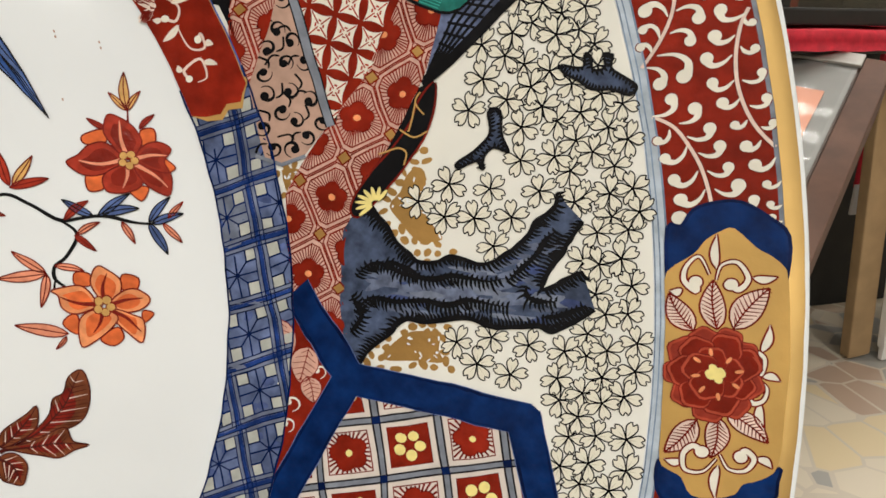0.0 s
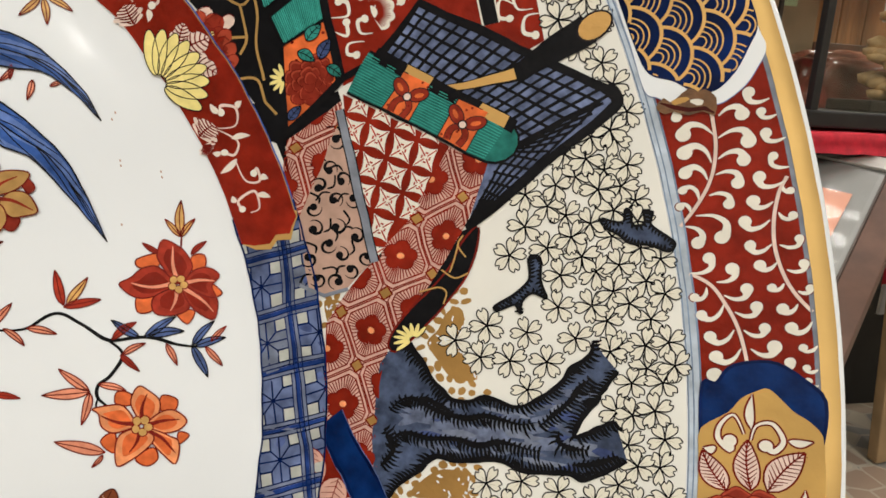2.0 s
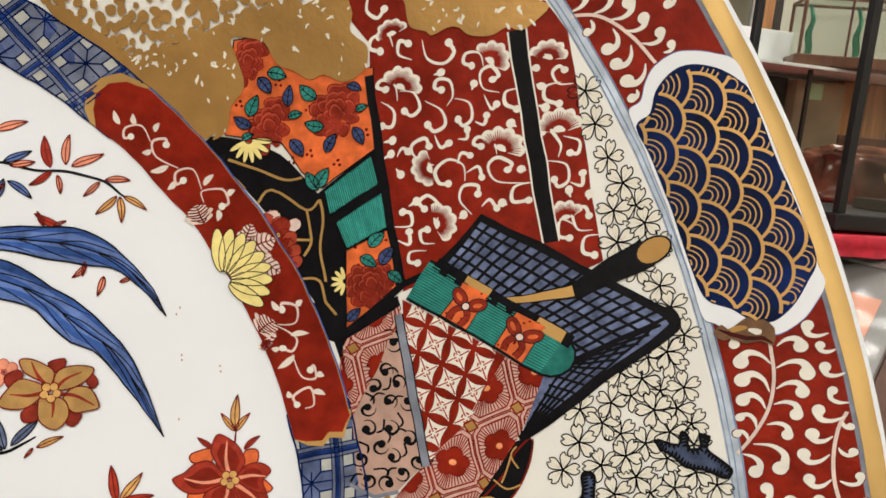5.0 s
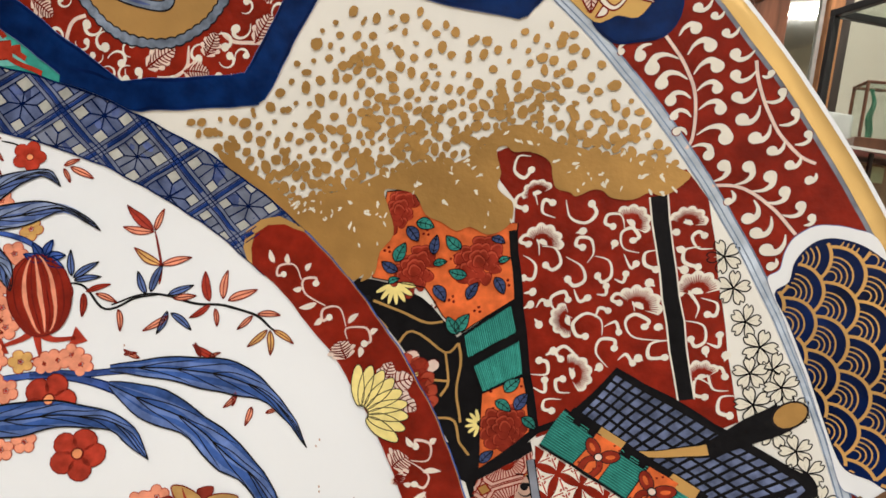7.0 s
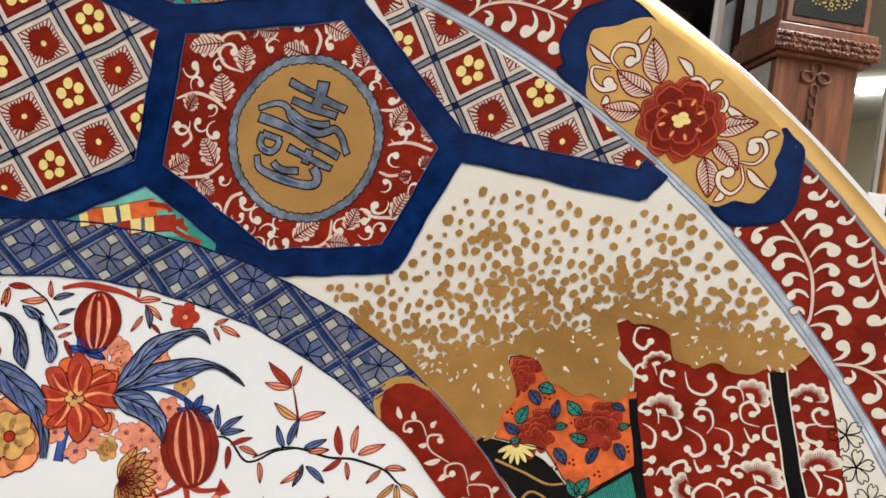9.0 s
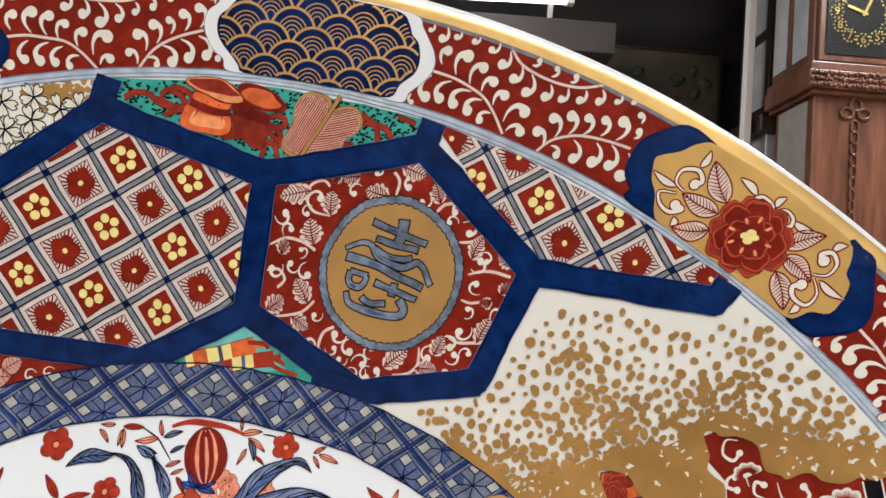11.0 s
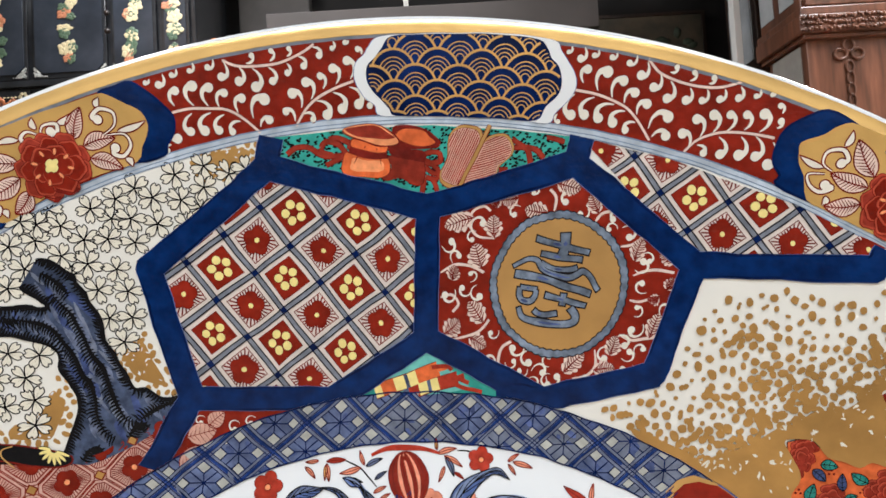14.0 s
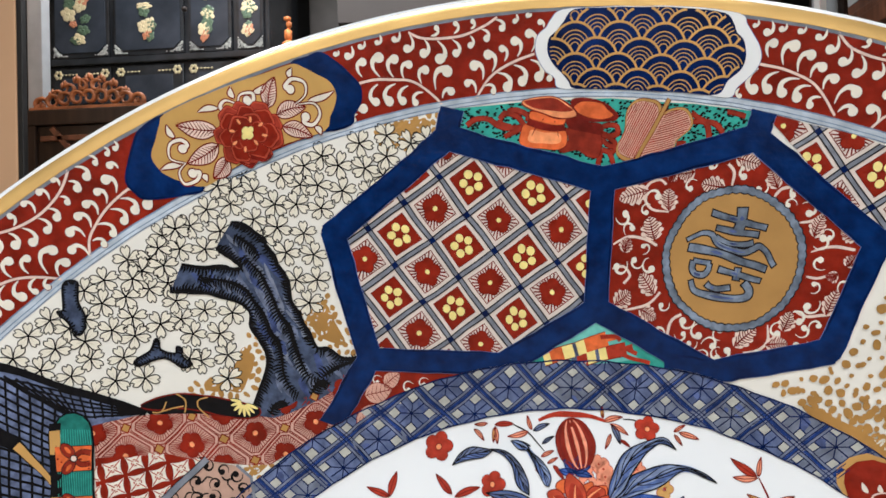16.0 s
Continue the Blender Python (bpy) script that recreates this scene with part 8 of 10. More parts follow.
def well():
    k = Ink()
    # twigs and their leaves
    stem([(0.325, 0.142), (0.355, 0.149), (0.377, 0.167), (0.400, 0.162), (0.429, 0.149), (0.466, 0.158), (0.501, 0.155), (0.524, 0.158)], k)
    stem([(0.429, 0.149), (0.446, 0.137), (0.439, 0.116), (0.428, 0.105), (0.430, 0.091), (0.444, 0.083)], k)
    stem([(0.430, 0.091), (0.431, 0.081), (0.441, 0.071)], k, 0.002)
    sprig([("o", [(0.484, 0.155), (0.498, 0.134), (0.523, 0.158), (0.543, 0.140), (0.528, 0.164), (0.539, 0.181), (0.446, 0.137), (0.465, 0.152), (0.355, 0.149), (0.382, 0.147), (0.335, 0.146), (0.356, 0.132), (0.326, 0.147), (0.337, 0.172), (0.428, 0.106), (0.456, 0.101), (0.422, 0.097), (0.381, 0.087), (0.421, 0.098), (0.391, 0.115), (0.422, 0.096), (0.421, 0.063), (0.447, 0.041), (0.401, 0.045), (0.445, 0.038), (0.438, 0.023)])], k)
    sprig([("r", [(0.444, 0.136), (0.465, 0.123), (0.432, 0.150), (0.452, 0.171), (0.383, 0.177), (0.368, 0.209), (0.383, 0.175), (0.416, 0.188), (0.460, 0.243), (0.442, 0.250), (0.490, 0.248), (0.503, 0.263), (0.338, 0.082), (0.362, 0.082)]),
           ("g", [(0.386, 0.177), (0.398, 0.208), (0.478, 0.264), (0.458, 0.279), (0.478, 0.264), (0.470, 0.302), (0.478, 0.264), (0.488, 0.285)]),
           ("b", [(0.458, 0.157), (0.428, 0.168), (0.462, 0.157), (0.487, 0.182), (0.465, 0.160), (0.498, 0.169), (0.509, 0.157), (0.526, 0.185), (0.512, 0.156), (0.541, 0.170), (0.509, 0.156), (0.530, 0.126)])], k)
    stem([(0.478, 0.264), (0.479, 0.246)], k, 0.002, REDD)
    petals(k, [(0.484, 0.216)][0], [[(0.457, 0.242), (0.440, 0.234), (0.444, 0.226), (0.461, 0.230)], [(0.491, 0.246), (0.504, 0.250), (0.507, 0.237), (0.495, 0.233)], [(0.517, 0.223), (0.529, 0.214), (0.522, 0.208), (0.513, 0.213)], [(0.449, 0.199), (0.451, 0.181), (0.465, 0.185), (0.467, 0.199)], [(0.485, 0.187), (0.499, 0.176), (0.505, 0.191)]], [[(0.484, 0.216), (0.460, 0.235), (0.458, 0.248), (0.462, 0.257), (0.477, 0.253), (0.489, 0.244), (0.494, 0.234)], [(0.481, 0.216), (0.461, 0.229), (0.447, 0.226), (0.439, 0.215), (0.429, 0.206), (0.442, 0.198), (0.457, 0.197), (0.475, 0.206)], [(0.481, 0.211), (0.464, 0.199), (0.467, 0.183), (0.485, 0.183), (0.499, 0.193), (0.494, 0.207)], [(0.489, 0.213), (0.502, 0.194), (0.517, 0.187), (0.526, 0.188), (0.524, 0.208), (0.507, 0.212)], [(0.491, 0.218), (0.495, 0.232), (0.509, 0.238), (0.523, 0.232), (0.518, 0.220), (0.523, 0.208), (0.505, 0.211)]], ORANGE, REDM, RED, CORAL, 5)
    petals(k, [(0.478, 0.070)][0], [[(0.447, 0.099), (0.461, 0.099), (0.464, 0.088), (0.448, 0.088)], [(0.490, 0.102), (0.505, 0.100), (0.505, 0.089), (0.492, 0.088)], [(0.441, 0.050), (0.453, 0.061), (0.457, 0.041)], [(0.477, 0.037), (0.490, 0.030), (0.499, 0.039), (0.492, 0.050)], [(0.512, 0.069), (0.523, 0.067), (0.514, 0.057)]], [[(0.477, 0.073), (0.464, 0.088), (0.463, 0.101), (0.467, 0.108), (0.475, 0.106), (0.488, 0.098), (0.491, 0.087), (0.486, 0.074)], [(0.483, 0.073), (0.492, 0.086), (0.505, 0.090), (0.518, 0.081), (0.512, 0.071), (0.496, 0.066)], [(0.487, 0.068), (0.504, 0.064), (0.514, 0.059), (0.516, 0.036), (0.502, 0.045), (0.489, 0.056)], [(0.472, 0.071), (0.459, 0.085), (0.447, 0.087), (0.428, 0.080), (0.435, 0.076), (0.440, 0.065), (0.451, 0.060), (0.465, 0.065)], [(0.476, 0.067), (0.460, 0.061), (0.456, 0.049), (0.461, 0.028), (0.475, 0.036), (0.489, 0.052), (0.490, 0.062)]], ORANGE, ORANGEL, ORANGE, REDD, 5)
    # second spray
    stem([(0.138, 0.453), (0.165, 0.473), (0.191, 0.478), (0.225, 0.480), (0.252, 0.485), (0.282, 0.486), (0.307, 0.476), (0.324, 0.471)], k, 0.0028)
    stem([(0.179, 0.489), (0.173, 0.509), (0.155, 0.542)], k, 0.0024, REDD)
    sprig([("r", [(0.153, 0.543), (0.117, 0.563), (0.236, 0.481), (0.218, 0.463), (0.234, 0.485), (0.219, 0.517)]), ("o", [(0.155, 0.543), (0.156, 0.569), (0.154, 0.541), (0.121, 0.537), (0.173, 0.509), (0.200, 0.527), (0.197, 0.458), (0.179, 0.437), (0.247, 0.491), (0.243, 0.524), (0.253, 0.491), (0.279, 0.512), (0.242, 0.479), (0.251, 0.462), (0.282, 0.484), (0.272, 0.465), (0.286, 0.487), (0.311, 0.492), (0.197, 0.477), (0.219, 0.488)]),
           ("g", [(0.173, 0.509), (0.140, 0.519), (0.302, 0.474), (0.288, 0.450), (0.305, 0.474), (0.313, 0.447), (0.309, 0.475), (0.335, 0.467)]), ("b", [(0.169, 0.475), (0.152, 0.497), (0.173, 0.478), (0.174, 0.511), (0.191, 0.479), (0.213, 0.498), (0.195, 0.463), (0.193, 0.437), (0.199, 0.462), (0.225, 0.452)])], k)
    sprig([("o", [(0.295, 0.398), (0.284, 0.382), (0.312, 0.391), (0.311, 0.369), (0.327, 0.388), (0.340, 0.395), (0.292, 0.401), (0.293, 0.386)]), ("r", [(0.260, 0.429), (0.232, 0.437), (0.244, 0.427), (0.234, 0.440)]), ("o", [(0.252, 0.428), (0.264, 0.436), (0.185, 0.409), (0.167, 0.413), (0.169, 0.408), (0.181, 0.414)])], k)
    # long leaves
    long_leaf([(0.158, 0.393), (0.196, 0.410), (0.236, 0.424), (0.286, 0.430), (0.325, 0.415), (0.359, 0.390), (0.382, 0.364)], [(0.160, 0.386), (0.201, 0.392), (0.245, 0.395), (0.290, 0.397), (0.318, 0.401), (0.351, 0.385), (0.382, 0.364)], k, pale=BLUEP, dark=BLUED)
    long_leaf([(0.163, 0.376), (0.193, 0.383), (0.232, 0.382), (0.270, 0.368), (0.302, 0.355), (0.344, 0.330), (0.374, 0.298), (0.411, 0.245)], [(0.165, 0.371), (0.191, 0.357), (0.221, 0.347), (0.255, 0.344), (0.296, 0.321), (0.326, 0.314), (0.359, 0.289), (0.411, 0.245)], k, 8, pale=BLUEP, dark=BLUED)
    long_leaf([(0.016, 0.313), (0.049, 0.313), (0.080, 0.332), (0.123, 0.345), (0.165, 0.349), (0.202, 0.341), (0.229, 0.312)], [(0.025, 0.292), (0.060, 0.291), (0.098, 0.303), (0.133, 0.321), (0.178, 0.331), (0.199, 0.322), (0.229, 0.312)], k, 8, pale=BLUEP, dark=BLUED)
    k.add(NAVY, 4, stroke(smooth([(0.013, 0.321), (0.036, 0.337), (0.086, 0.362), (0.124, 0.374), (0.174, 0.391), (0.185, 0.395)], 5, False), [0.006, 0.008, 0.0075, 0.009])).add(LEAFB, 5, stroke(smooth([(0.013, 0.321), (0.036, 0.337), (0.086, 0.362), (0.124, 0.374), (0.174, 0.391), (0.185, 0.395)], 5, False), [0.004, 0.006, 0.0055, 0.007]))
    k.add(NAVY, 4, stroke(smooth([(0.086, 0.362), (0.131, 0.372), (0.175, 0.370)], 5, False), 0.009)).add(LEAFB, 5, stroke(smooth([(0.086, 0.362), (0.131, 0.372), (0.175, 0.370)], 5, False), 0.006))
    # gold flower, berries, lower stems
    petals(k, [(0.295, 0.268)][0], [[(0.250, 0.275), (0.260, 0.283), (0.266, 0.278), (0.264, 0.271), (0.257, 0.264)], [(0.284, 0.296), (0.298, 0.303), (0.301, 0.295), (0.295, 0.287)], [(0.324, 0.285), (0.329, 0.292), (0.336, 0.284), (0.331, 0.278)], [(0.315, 0.253), (0.329, 0.253), (0.325, 0.241), (0.316, 0.243)], [(0.274, 0.244), (0.285, 0.254), (0.290, 0.241), (0.278, 0.235)]],
           [[(0.259, 0.293), (0.270, 0.296), (0.284, 0.293), (0.293, 0.287), (0.293, 0.275), (0.286, 0.275), (0.269, 0.280), (0.262, 0.286)], [(0.297, 0.274), (0.295, 0.287), (0.306, 0.296), (0.327, 0.299), (0.327, 0.289), (0.319, 0.278), (0.306, 0.272)], [(0.308, 0.263), (0.316, 0.276), (0.331, 0.277), (0.342, 0.263), (0.331, 0.256), (0.320, 0.254)], [(0.287, 0.271), (0.286, 0.258), (0.274, 0.247), (0.255, 0.246), (0.255, 0.258), (0.263, 0.273), (0.277, 0.274)], [(0.288, 0.262), (0.297, 0.265), (0.311, 0.262), (0.317, 0.250), (0.309, 0.235), (0.292, 0.239), (0.287, 0.253)]], REDK, OCHRE, OCHRE, REDK, 9)
    berries([(0.217, 0.241), (0.226, 0.254), (0.234, 0.270), (0.248, 0.279), (0.230, 0.233), (0.239, 0.263), (0.221, 0.220), (0.242, 0.230)], k)
    stem([(0.219, 0.203), (0.245, 0.203), (0.271, 0.205), (0.292, 0.224)], k)
    sprig([("s", [(0.270, 0.208), (0.253, 0.238), (0.274, 0.212), (0.290, 0.240), (0.268, 0.207), (0.230, 0.217), (0.250, 0.204), (0.232, 0.195)]), ("g", [(0.296, 0.213), (0.318, 0.229), (0.293, 0.212), (0.289, 0.201)])], k)
    # lantern pods and red star flower
    berries([(-0.054, 0.525), (-0.044, 0.511), (-0.006, 0.439), (0.010, 0.446), (0.006, 0.427), (0.025, 0.439), (0.037, 0.420), (0.047, 0.402), (0.040, 0.379), (0.017, 0.354), (0.034, 0.356), (0.050, 0.368), (0.098, 0.378), (0.108, 0.384), (0.120, 0.394), (0.131, 0.387), (0.014, 0.346), (-0.031, 0.441), (0.028, 0.478), (0.065, 0.281), (0.087, 0.285), (0.105, 0.299), (0.047, 0.340), (0.070, 0.341), (0.051, 0.350), (-0.005, 0.528)], k)
    berries([(0.074, 0.374), (-0.018, 0.414), (0.034, 0.507)], k, GOLDY)
    berries([(-0.047, 0.520), (-0.044, 0.503), (-0.072, 0.511), (-0.057, 0.495), (-0.005, 0.522), (-0.168, 0.443), (-0.166, 0.433), (-0.080, 0.416), (-0.040, 0.419), (-0.050, 0.403), (-0.079, 0.490)], k)
    berries([(-0.183, 0.431), (-0.021, 0.418)], k, GOLDY)
    long_leaf([(-0.039, 0.482), (-0.037, 0.506), (-0.029, 0.529), (-0.017, 0.549), (0.006, 0.565), (0.031, 0.573), (0.047, 0.560)], [(-0.035, 0.479), (-0.021, 0.494), (-0.012, 0.514), (-0.003, 0.534), (0.010, 0.554), (0.025, 0.565), (0.047, 0.560)], k, 8)
    long_leaf([(-0.034, 0.478), (-0.017, 0.499), (-0.010, 0.516), (0.012, 0.531), (0.037, 0.540), (0.065, 0.541), (0.088, 0.535), (0.101, 0.525)], [(-0.034, 0.478), (-0.012, 0.488), (0.011, 0.500), (0.033, 0.514), (0.048, 0.529), (0.061, 0.537), (0.079, 0.533), (0.101, 0.525)], k, 8)
    long_leaf([(-0.037, 0.474), (-0.021, 0.484), (0.000, 0.484), (0.018, 0.475), (0.029, 0.466), (0.037, 0.449), (0.038, 0.439)], [(-0.036, 0.472), (-0.022, 0.460), (0.001, 0.457), (0.021, 0.450), (0.038, 0.439)], k, 8)
    long_leaf([(-0.199, 0.464), (-0.171, 0.471), (-0.146, 0.469), (-0.124, 0.459), (-0.105, 0.445), (-0.095, 0.431), (-0.081, 0.403), (-0.076, 0.386)], [(-0.199, 0.464), (-0.177, 0.456), (-0.156, 0.439), (-0.131, 0.430), (-0.109, 0.420), (-0.094, 0.406), (-0.082, 0.384)], k, 8, SLATE)
    long_leaf([(-0.201, 0.521), (-0.178, 0.521), (-0.161, 0.508), (-0.146, 0.489), (-0.142, 0.471)], [(-0.200, 0.519), (-0.182, 0.515), (-0.169, 0.502), (-0.158, 0.479), (-0.142, 0.471)], k, 8, SLATE)
    long_leaf([(-0.176, 0.537), (-0.165, 0.539), (-0.153, 0.534), (-0.146, 0.524), (-0.129, 0.515), (-0.115, 0.499), (-0.116, 0.486)], [(-0.176, 0.537), (-0.165, 0.528), (-0.152, 0.527), (-0.145, 0.517), (-0.133, 0.500), (-0.123, 0.487), (-0.116, 0.486)], k, 8)
    long_leaf([(-0.251, 0.491), (-0.240, 0.511), (-0.224, 0.521), (-0.197, 0.520)], [(-0.251, 0.491), (-0.229, 0.503), (-0.210, 0.508), (-0.197, 0.520)], k, 8, SLATE)
    stalk = smooth([(-0.037, 0.479), (-0.012, 0.488), (0.013, 0.494), (0.034, 0.494), (0.051, 0.488), (0.058, 0.481)], 5, False)
    k.add(NAVY, 6, stroke(stalk, 0.0058)).add(LEAFB, 7, stroke(stalk, 0.0040))
    for s in ([(-0.063, 0.387), (-0.069, 0.410), (-0.072, 0.432)], [(-0.054, 0.392), (-0.054, 0.411), (-0.052, 0.428)]):
        k.add(NAVY, 4, stroke(s, 0.010)).add(LEAFB, 5, stroke(s, 0.0075))
    lantern([(-0.088, 0.546)][0], 0.0250, 0.0345, 20, k)
    lantern((0.067, 0.444), 0.031, 0.043, 28, k)
    for base, up in (((0.058, 0.480), (0.052, 0.506)), ((-0.084, 0.509), (-0.089, 0.517))):
        base = np.array(base)
        for a in (20, 75, 130, 170, -15):
            leaf(base, base + pt(0.022, a + 10), 0.009, LEAFB, NAVY, k, 9, 0, 0.001)
    sprig([("b", [(0.090, 0.472), (0.080, 0.498), (0.092, 0.471), (0.110, 0.494), (0.094, 0.469), (0.118, 0.480)]), ("r", [(0.108, 0.458), (0.114, 0.434), (0.110, 0.460), (0.130, 0.474)]), ("o", [(0.090, 0.465), (0.099, 0.448), (0.120, 0.460), (0.143, 0.457), (0.146, 0.450), (0.156, 0.430)])], k)
    stem([(0.087, 0.463), (0.105, 0.466), (0.134, 0.447), (0.161, 0.468), (0.181, 0.476)], k, 0.0026)
    for s in ([(0.076, 0.410), (0.066, 0.397), (0.050, 0.383)], [(0.076, 0.410), (0.095, 0.403), (0.117, 0.412)], [(0.076, 0.410), (0.085, 0.394), (0.093, 0.382)]):
        k.add(REDM, 5, stroke(smooth(s, 4, False), [0.010, 0.006, 0.003]))
        e = np.array(s[-1])
        d = (e - np.array(s[0])) / np.linalg.norm(e - np.array(s[0]))
        n = np.array((-d[1], d[0]))
        k.add(REDM, 5, poly([e + d * 0.012, e + n * 0.011 - d * 0.004, e - n * 0.011 - d * 0.004]))
    petals(k, [(-0.075, 0.457)][0], [[(-0.107, 0.491), (-0.097, 0.499), (-0.092, 0.484), (-0.103, 0.480)], [(-0.074, 0.492), (-0.062, 0.501), (-0.060, 0.490), (-0.068, 0.481)], [(-0.058, 0.495), (-0.042, 0.500), (-0.041, 0.485), (-0.052, 0.484)], [(-0.097, 0.431), (-0.081, 0.428), (-0.084, 0.418), (-0.097, 0.421)], [(-0.037, 0.449), (-0.029, 0.451), (-0.025, 0.435), (-0.036, 0.436)]],
           [[(-0.119, 0.477), (-0.104, 0.484), (-0.090, 0.472), (-0.079, 0.459), (-0.095, 0.456), (-0.110, 0.463)], [(-0.078, 0.450), (-0.068, 0.436), (-0.076, 0.423), (-0.092, 0.421), (-0.087, 0.436)], [(-0.064, 0.457), (-0.042, 0.454), (-0.030, 0.443), (-0.040, 0.434), (-0.055, 0.442)], [(-0.069, 0.468), (-0.069, 0.482), (-0.060, 0.496), (-0.044, 0.494), (-0.047, 0.479)], [(-0.116, 0.458), (-0.103, 0.459), (-0.080, 0.457), (-0.082, 0.442), (-0.094, 0.429), (-0.103, 0.445)], [(-0.068, 0.465), (-0.056, 0.478), (-0.038, 0.487), (-0.036, 0.469), (-0.025, 0.461), (-0.043, 0.456), (-0.062, 0.457)], [(-0.070, 0.452), (-0.055, 0.447), (-0.046, 0.433), (-0.051, 0.414), (-0.068, 0.423), (-0.073, 0.438)], [(-0.092, 0.507), (-0.073, 0.495), (-0.066, 0.477), (-0.070, 0.459), (-0.085, 0.467), (-0.096, 0.487)]], ORANGE, CORALR, REDM, ORANGEL, 10)
    round_bloom((-0.127, 0.397), 0.044, ORANGEL, k, 6, 8, GOLDY)
    round_bloom((-0.125, 0.398), 0.027, GOLDY, k, 10, 6, REDM)
    round_bloom((-0.153, 0.368), 0.030, REDM, k, 9, 6)
    for c, r in (((-0.191, 0.475), 0.017), ((0.004, 0.582), 0.017), ((0.114, 0.344), 0.026), ((-0.272, 0.513), 0.019), ((0.159, 0.300), 0.026)):
        round_bloom(c, r, REDM, k, 6, 5)
    for i in range(9):
        a = 20 + 18 * i
        leaf((0.008, 0.388), np.array((0.008, 0.388)) + pt(0.040, a - 80), 0.016, GOLDY, REDD, k, 6, 2, 0.001)
    bloom((0.020, 0.311), 0.050, 6, REDM, ORANGE, k, 0, 11)
    # twigs along the top of the well
    sprig([("o", [(-0.210, 0.553), (-0.229, 0.550), (-0.199, 0.551), (-0.192, 0.529), (-0.153, 0.552), (-0.181, 0.542), (-0.149, 0.555), (-0.159, 0.573), (-0.053, 0.583), (-0.028, 0.593), (-0.044, 0.581), (-0.019, 0.569), (-0.042, 0.567), (-0.048, 0.546), (0.041, 0.583), (0.055, 0.595), (0.042, 0.580), (0.054, 0.567), (0.048, 0.584), (0.075, 0.578), (-0.228, 0.544), (-0.211, 0.531), (-0.132, 0.521), (-0.116, 0.533), (-0.122, 0.514), (-0.109, 0.525), (-0.121, 0.497), (-0.138, 0.504)]),
           ("r", [(-0.200, 0.553), (-0.175, 0.560), (-0.029, 0.561), (-0.015, 0.553), (-0.114, 0.513), (-0.097, 0.498)]), ("g", [(-0.054, 0.587), (-0.058, 0.602), (-0.200, 0.549), (-0.198, 0.530)]), ("s", [(-0.147, 0.554), (-0.125, 0.568), (-0.133, 0.539), (-0.117, 0.553), (-0.042, 0.580), (-0.028, 0.555), (-0.171, 0.536), (-0.148, 0.534)])], k)
    stem([(-0.178, 0.560), (-0.152, 0.550), (-0.129, 0.529)], k, 0.002)
    stem([(-0.027, 0.590), (-0.013, 0.591), (0.001, 0.585)], k, 0.002)
    k.add(REDM, 5, stroke(smooth([(-0.141, 0.569), (-0.123, 0.580), (-0.100, 0.584), (-0.076, 0.587), (-0.051, 0.584)], 5, False), [0.004, 0.007, 0.007, 0.003]))
    sprig([("r", [(-0.328, 0.436), (-0.325, 0.472), (-0.328, 0.436), (-0.361, 0.444)]), ("r", [(-0.244, 0.454), (-0.270, 0.477), (-0.240, 0.451), (-0.208, 0.469)])], k)
    # dark red lobed leaf
    maple = (([(0.463, 0.005), (0.452, -0.003), (0.448, -0.019), (0.440, -0.025), (0.439, -0.039), (0.431, -0.052), (0.417, -0.070), (0.399, -0.078), (0.400, -0.079), (0.418, -0.077), (0.433, -0.070), (0.450, -0.058), (0.463, -0.051), (0.472, -0.037), (0.472, -0.014)], [(0.400, -0.081), (0.429, -0.061), (0.449, -0.033), (0.461, 0.003)]),
             ([(0.399, -0.075), (0.405, -0.074), (0.424, -0.070), (0.445, -0.057), (0.456, -0.054), (0.463, -0.067), (0.477, -0.070), (0.464, -0.076), (0.452, -0.083), (0.437, -0.081), (0.418, -0.080)], [(0.400, -0.079), (0.424, -0.075), (0.449, -0.069), (0.475, -0.070)]),
             ([(0.398, -0.061), (0.409, -0.050), (0.419, -0.040), (0.427, -0.032), (0.430, -0.047), (0.426, -0.059), (0.414, -0.070), (0.399, -0.075)], [(0.399, -0.075), (0.413, -0.060), (0.427, -0.033)]),
             ([(0.400, -0.085), (0.412, -0.081), (0.424, -0.090), (0.424, -0.102), (0.422, -0.111), (0.412, -0.109), (0.402, -0.104)], [(0.400, -0.087), (0.412, -0.094), (0.421, -0.109)]))
    for n, (edge_, rib) in enumerate(maple):
        p = smooth(edge_, 3)
        m = p.mean(0)
        k.add(MAPLE, 4 + 0.6 * n, poly(p)).add(REDD, 4.2 + 0.6 * n, poly(m + (p - m) * 0.62)).add(BLACKR, 4.5 + 0.6 * n, stroke(np.r_[p, p[:1]], 0.0013))
        r = smooth(rib, 8, False)
        k.add(BLACKR, 4.5 + 0.6 * n, stroke(r, [0.0026, 0.0018, 0.0008]))
        ring = p.tolist()
        for i in range(2, len(r) - 3):
            d = (r[i + 2] - r[i]) / max(np.linalg.norm(r[i + 2] - r[i]), 1e-6)
            for s in (1, -1):
                run = [r[i] + (d * 0.8 + s * np.array((-d[1], d[0]))) * x for x in np.linspace(0, 0.034, 12)]
                run = [v for v in run if inside(v, ring)]
                if len(run) > 2:
                    k.add(ROSEW if i % 3 == 0 else BLACKR, 4.45 + 0.6 * n, stroke(np.array([run[0], run[-1]]), 0.0011, (1, 0.3)))
    for p in ((0.408, 0.324), (0.448, 0.320), (0.420, 0.266), (0.462, 0.255), (0.391, 0.368), (0.393, 0.375), (0.406, 0.329), (0.446, 0.325), (0.166, 0.417)):
        k.add(MAUVE, 3, oval(p, 0.0009, 0.0015, 30, 6))
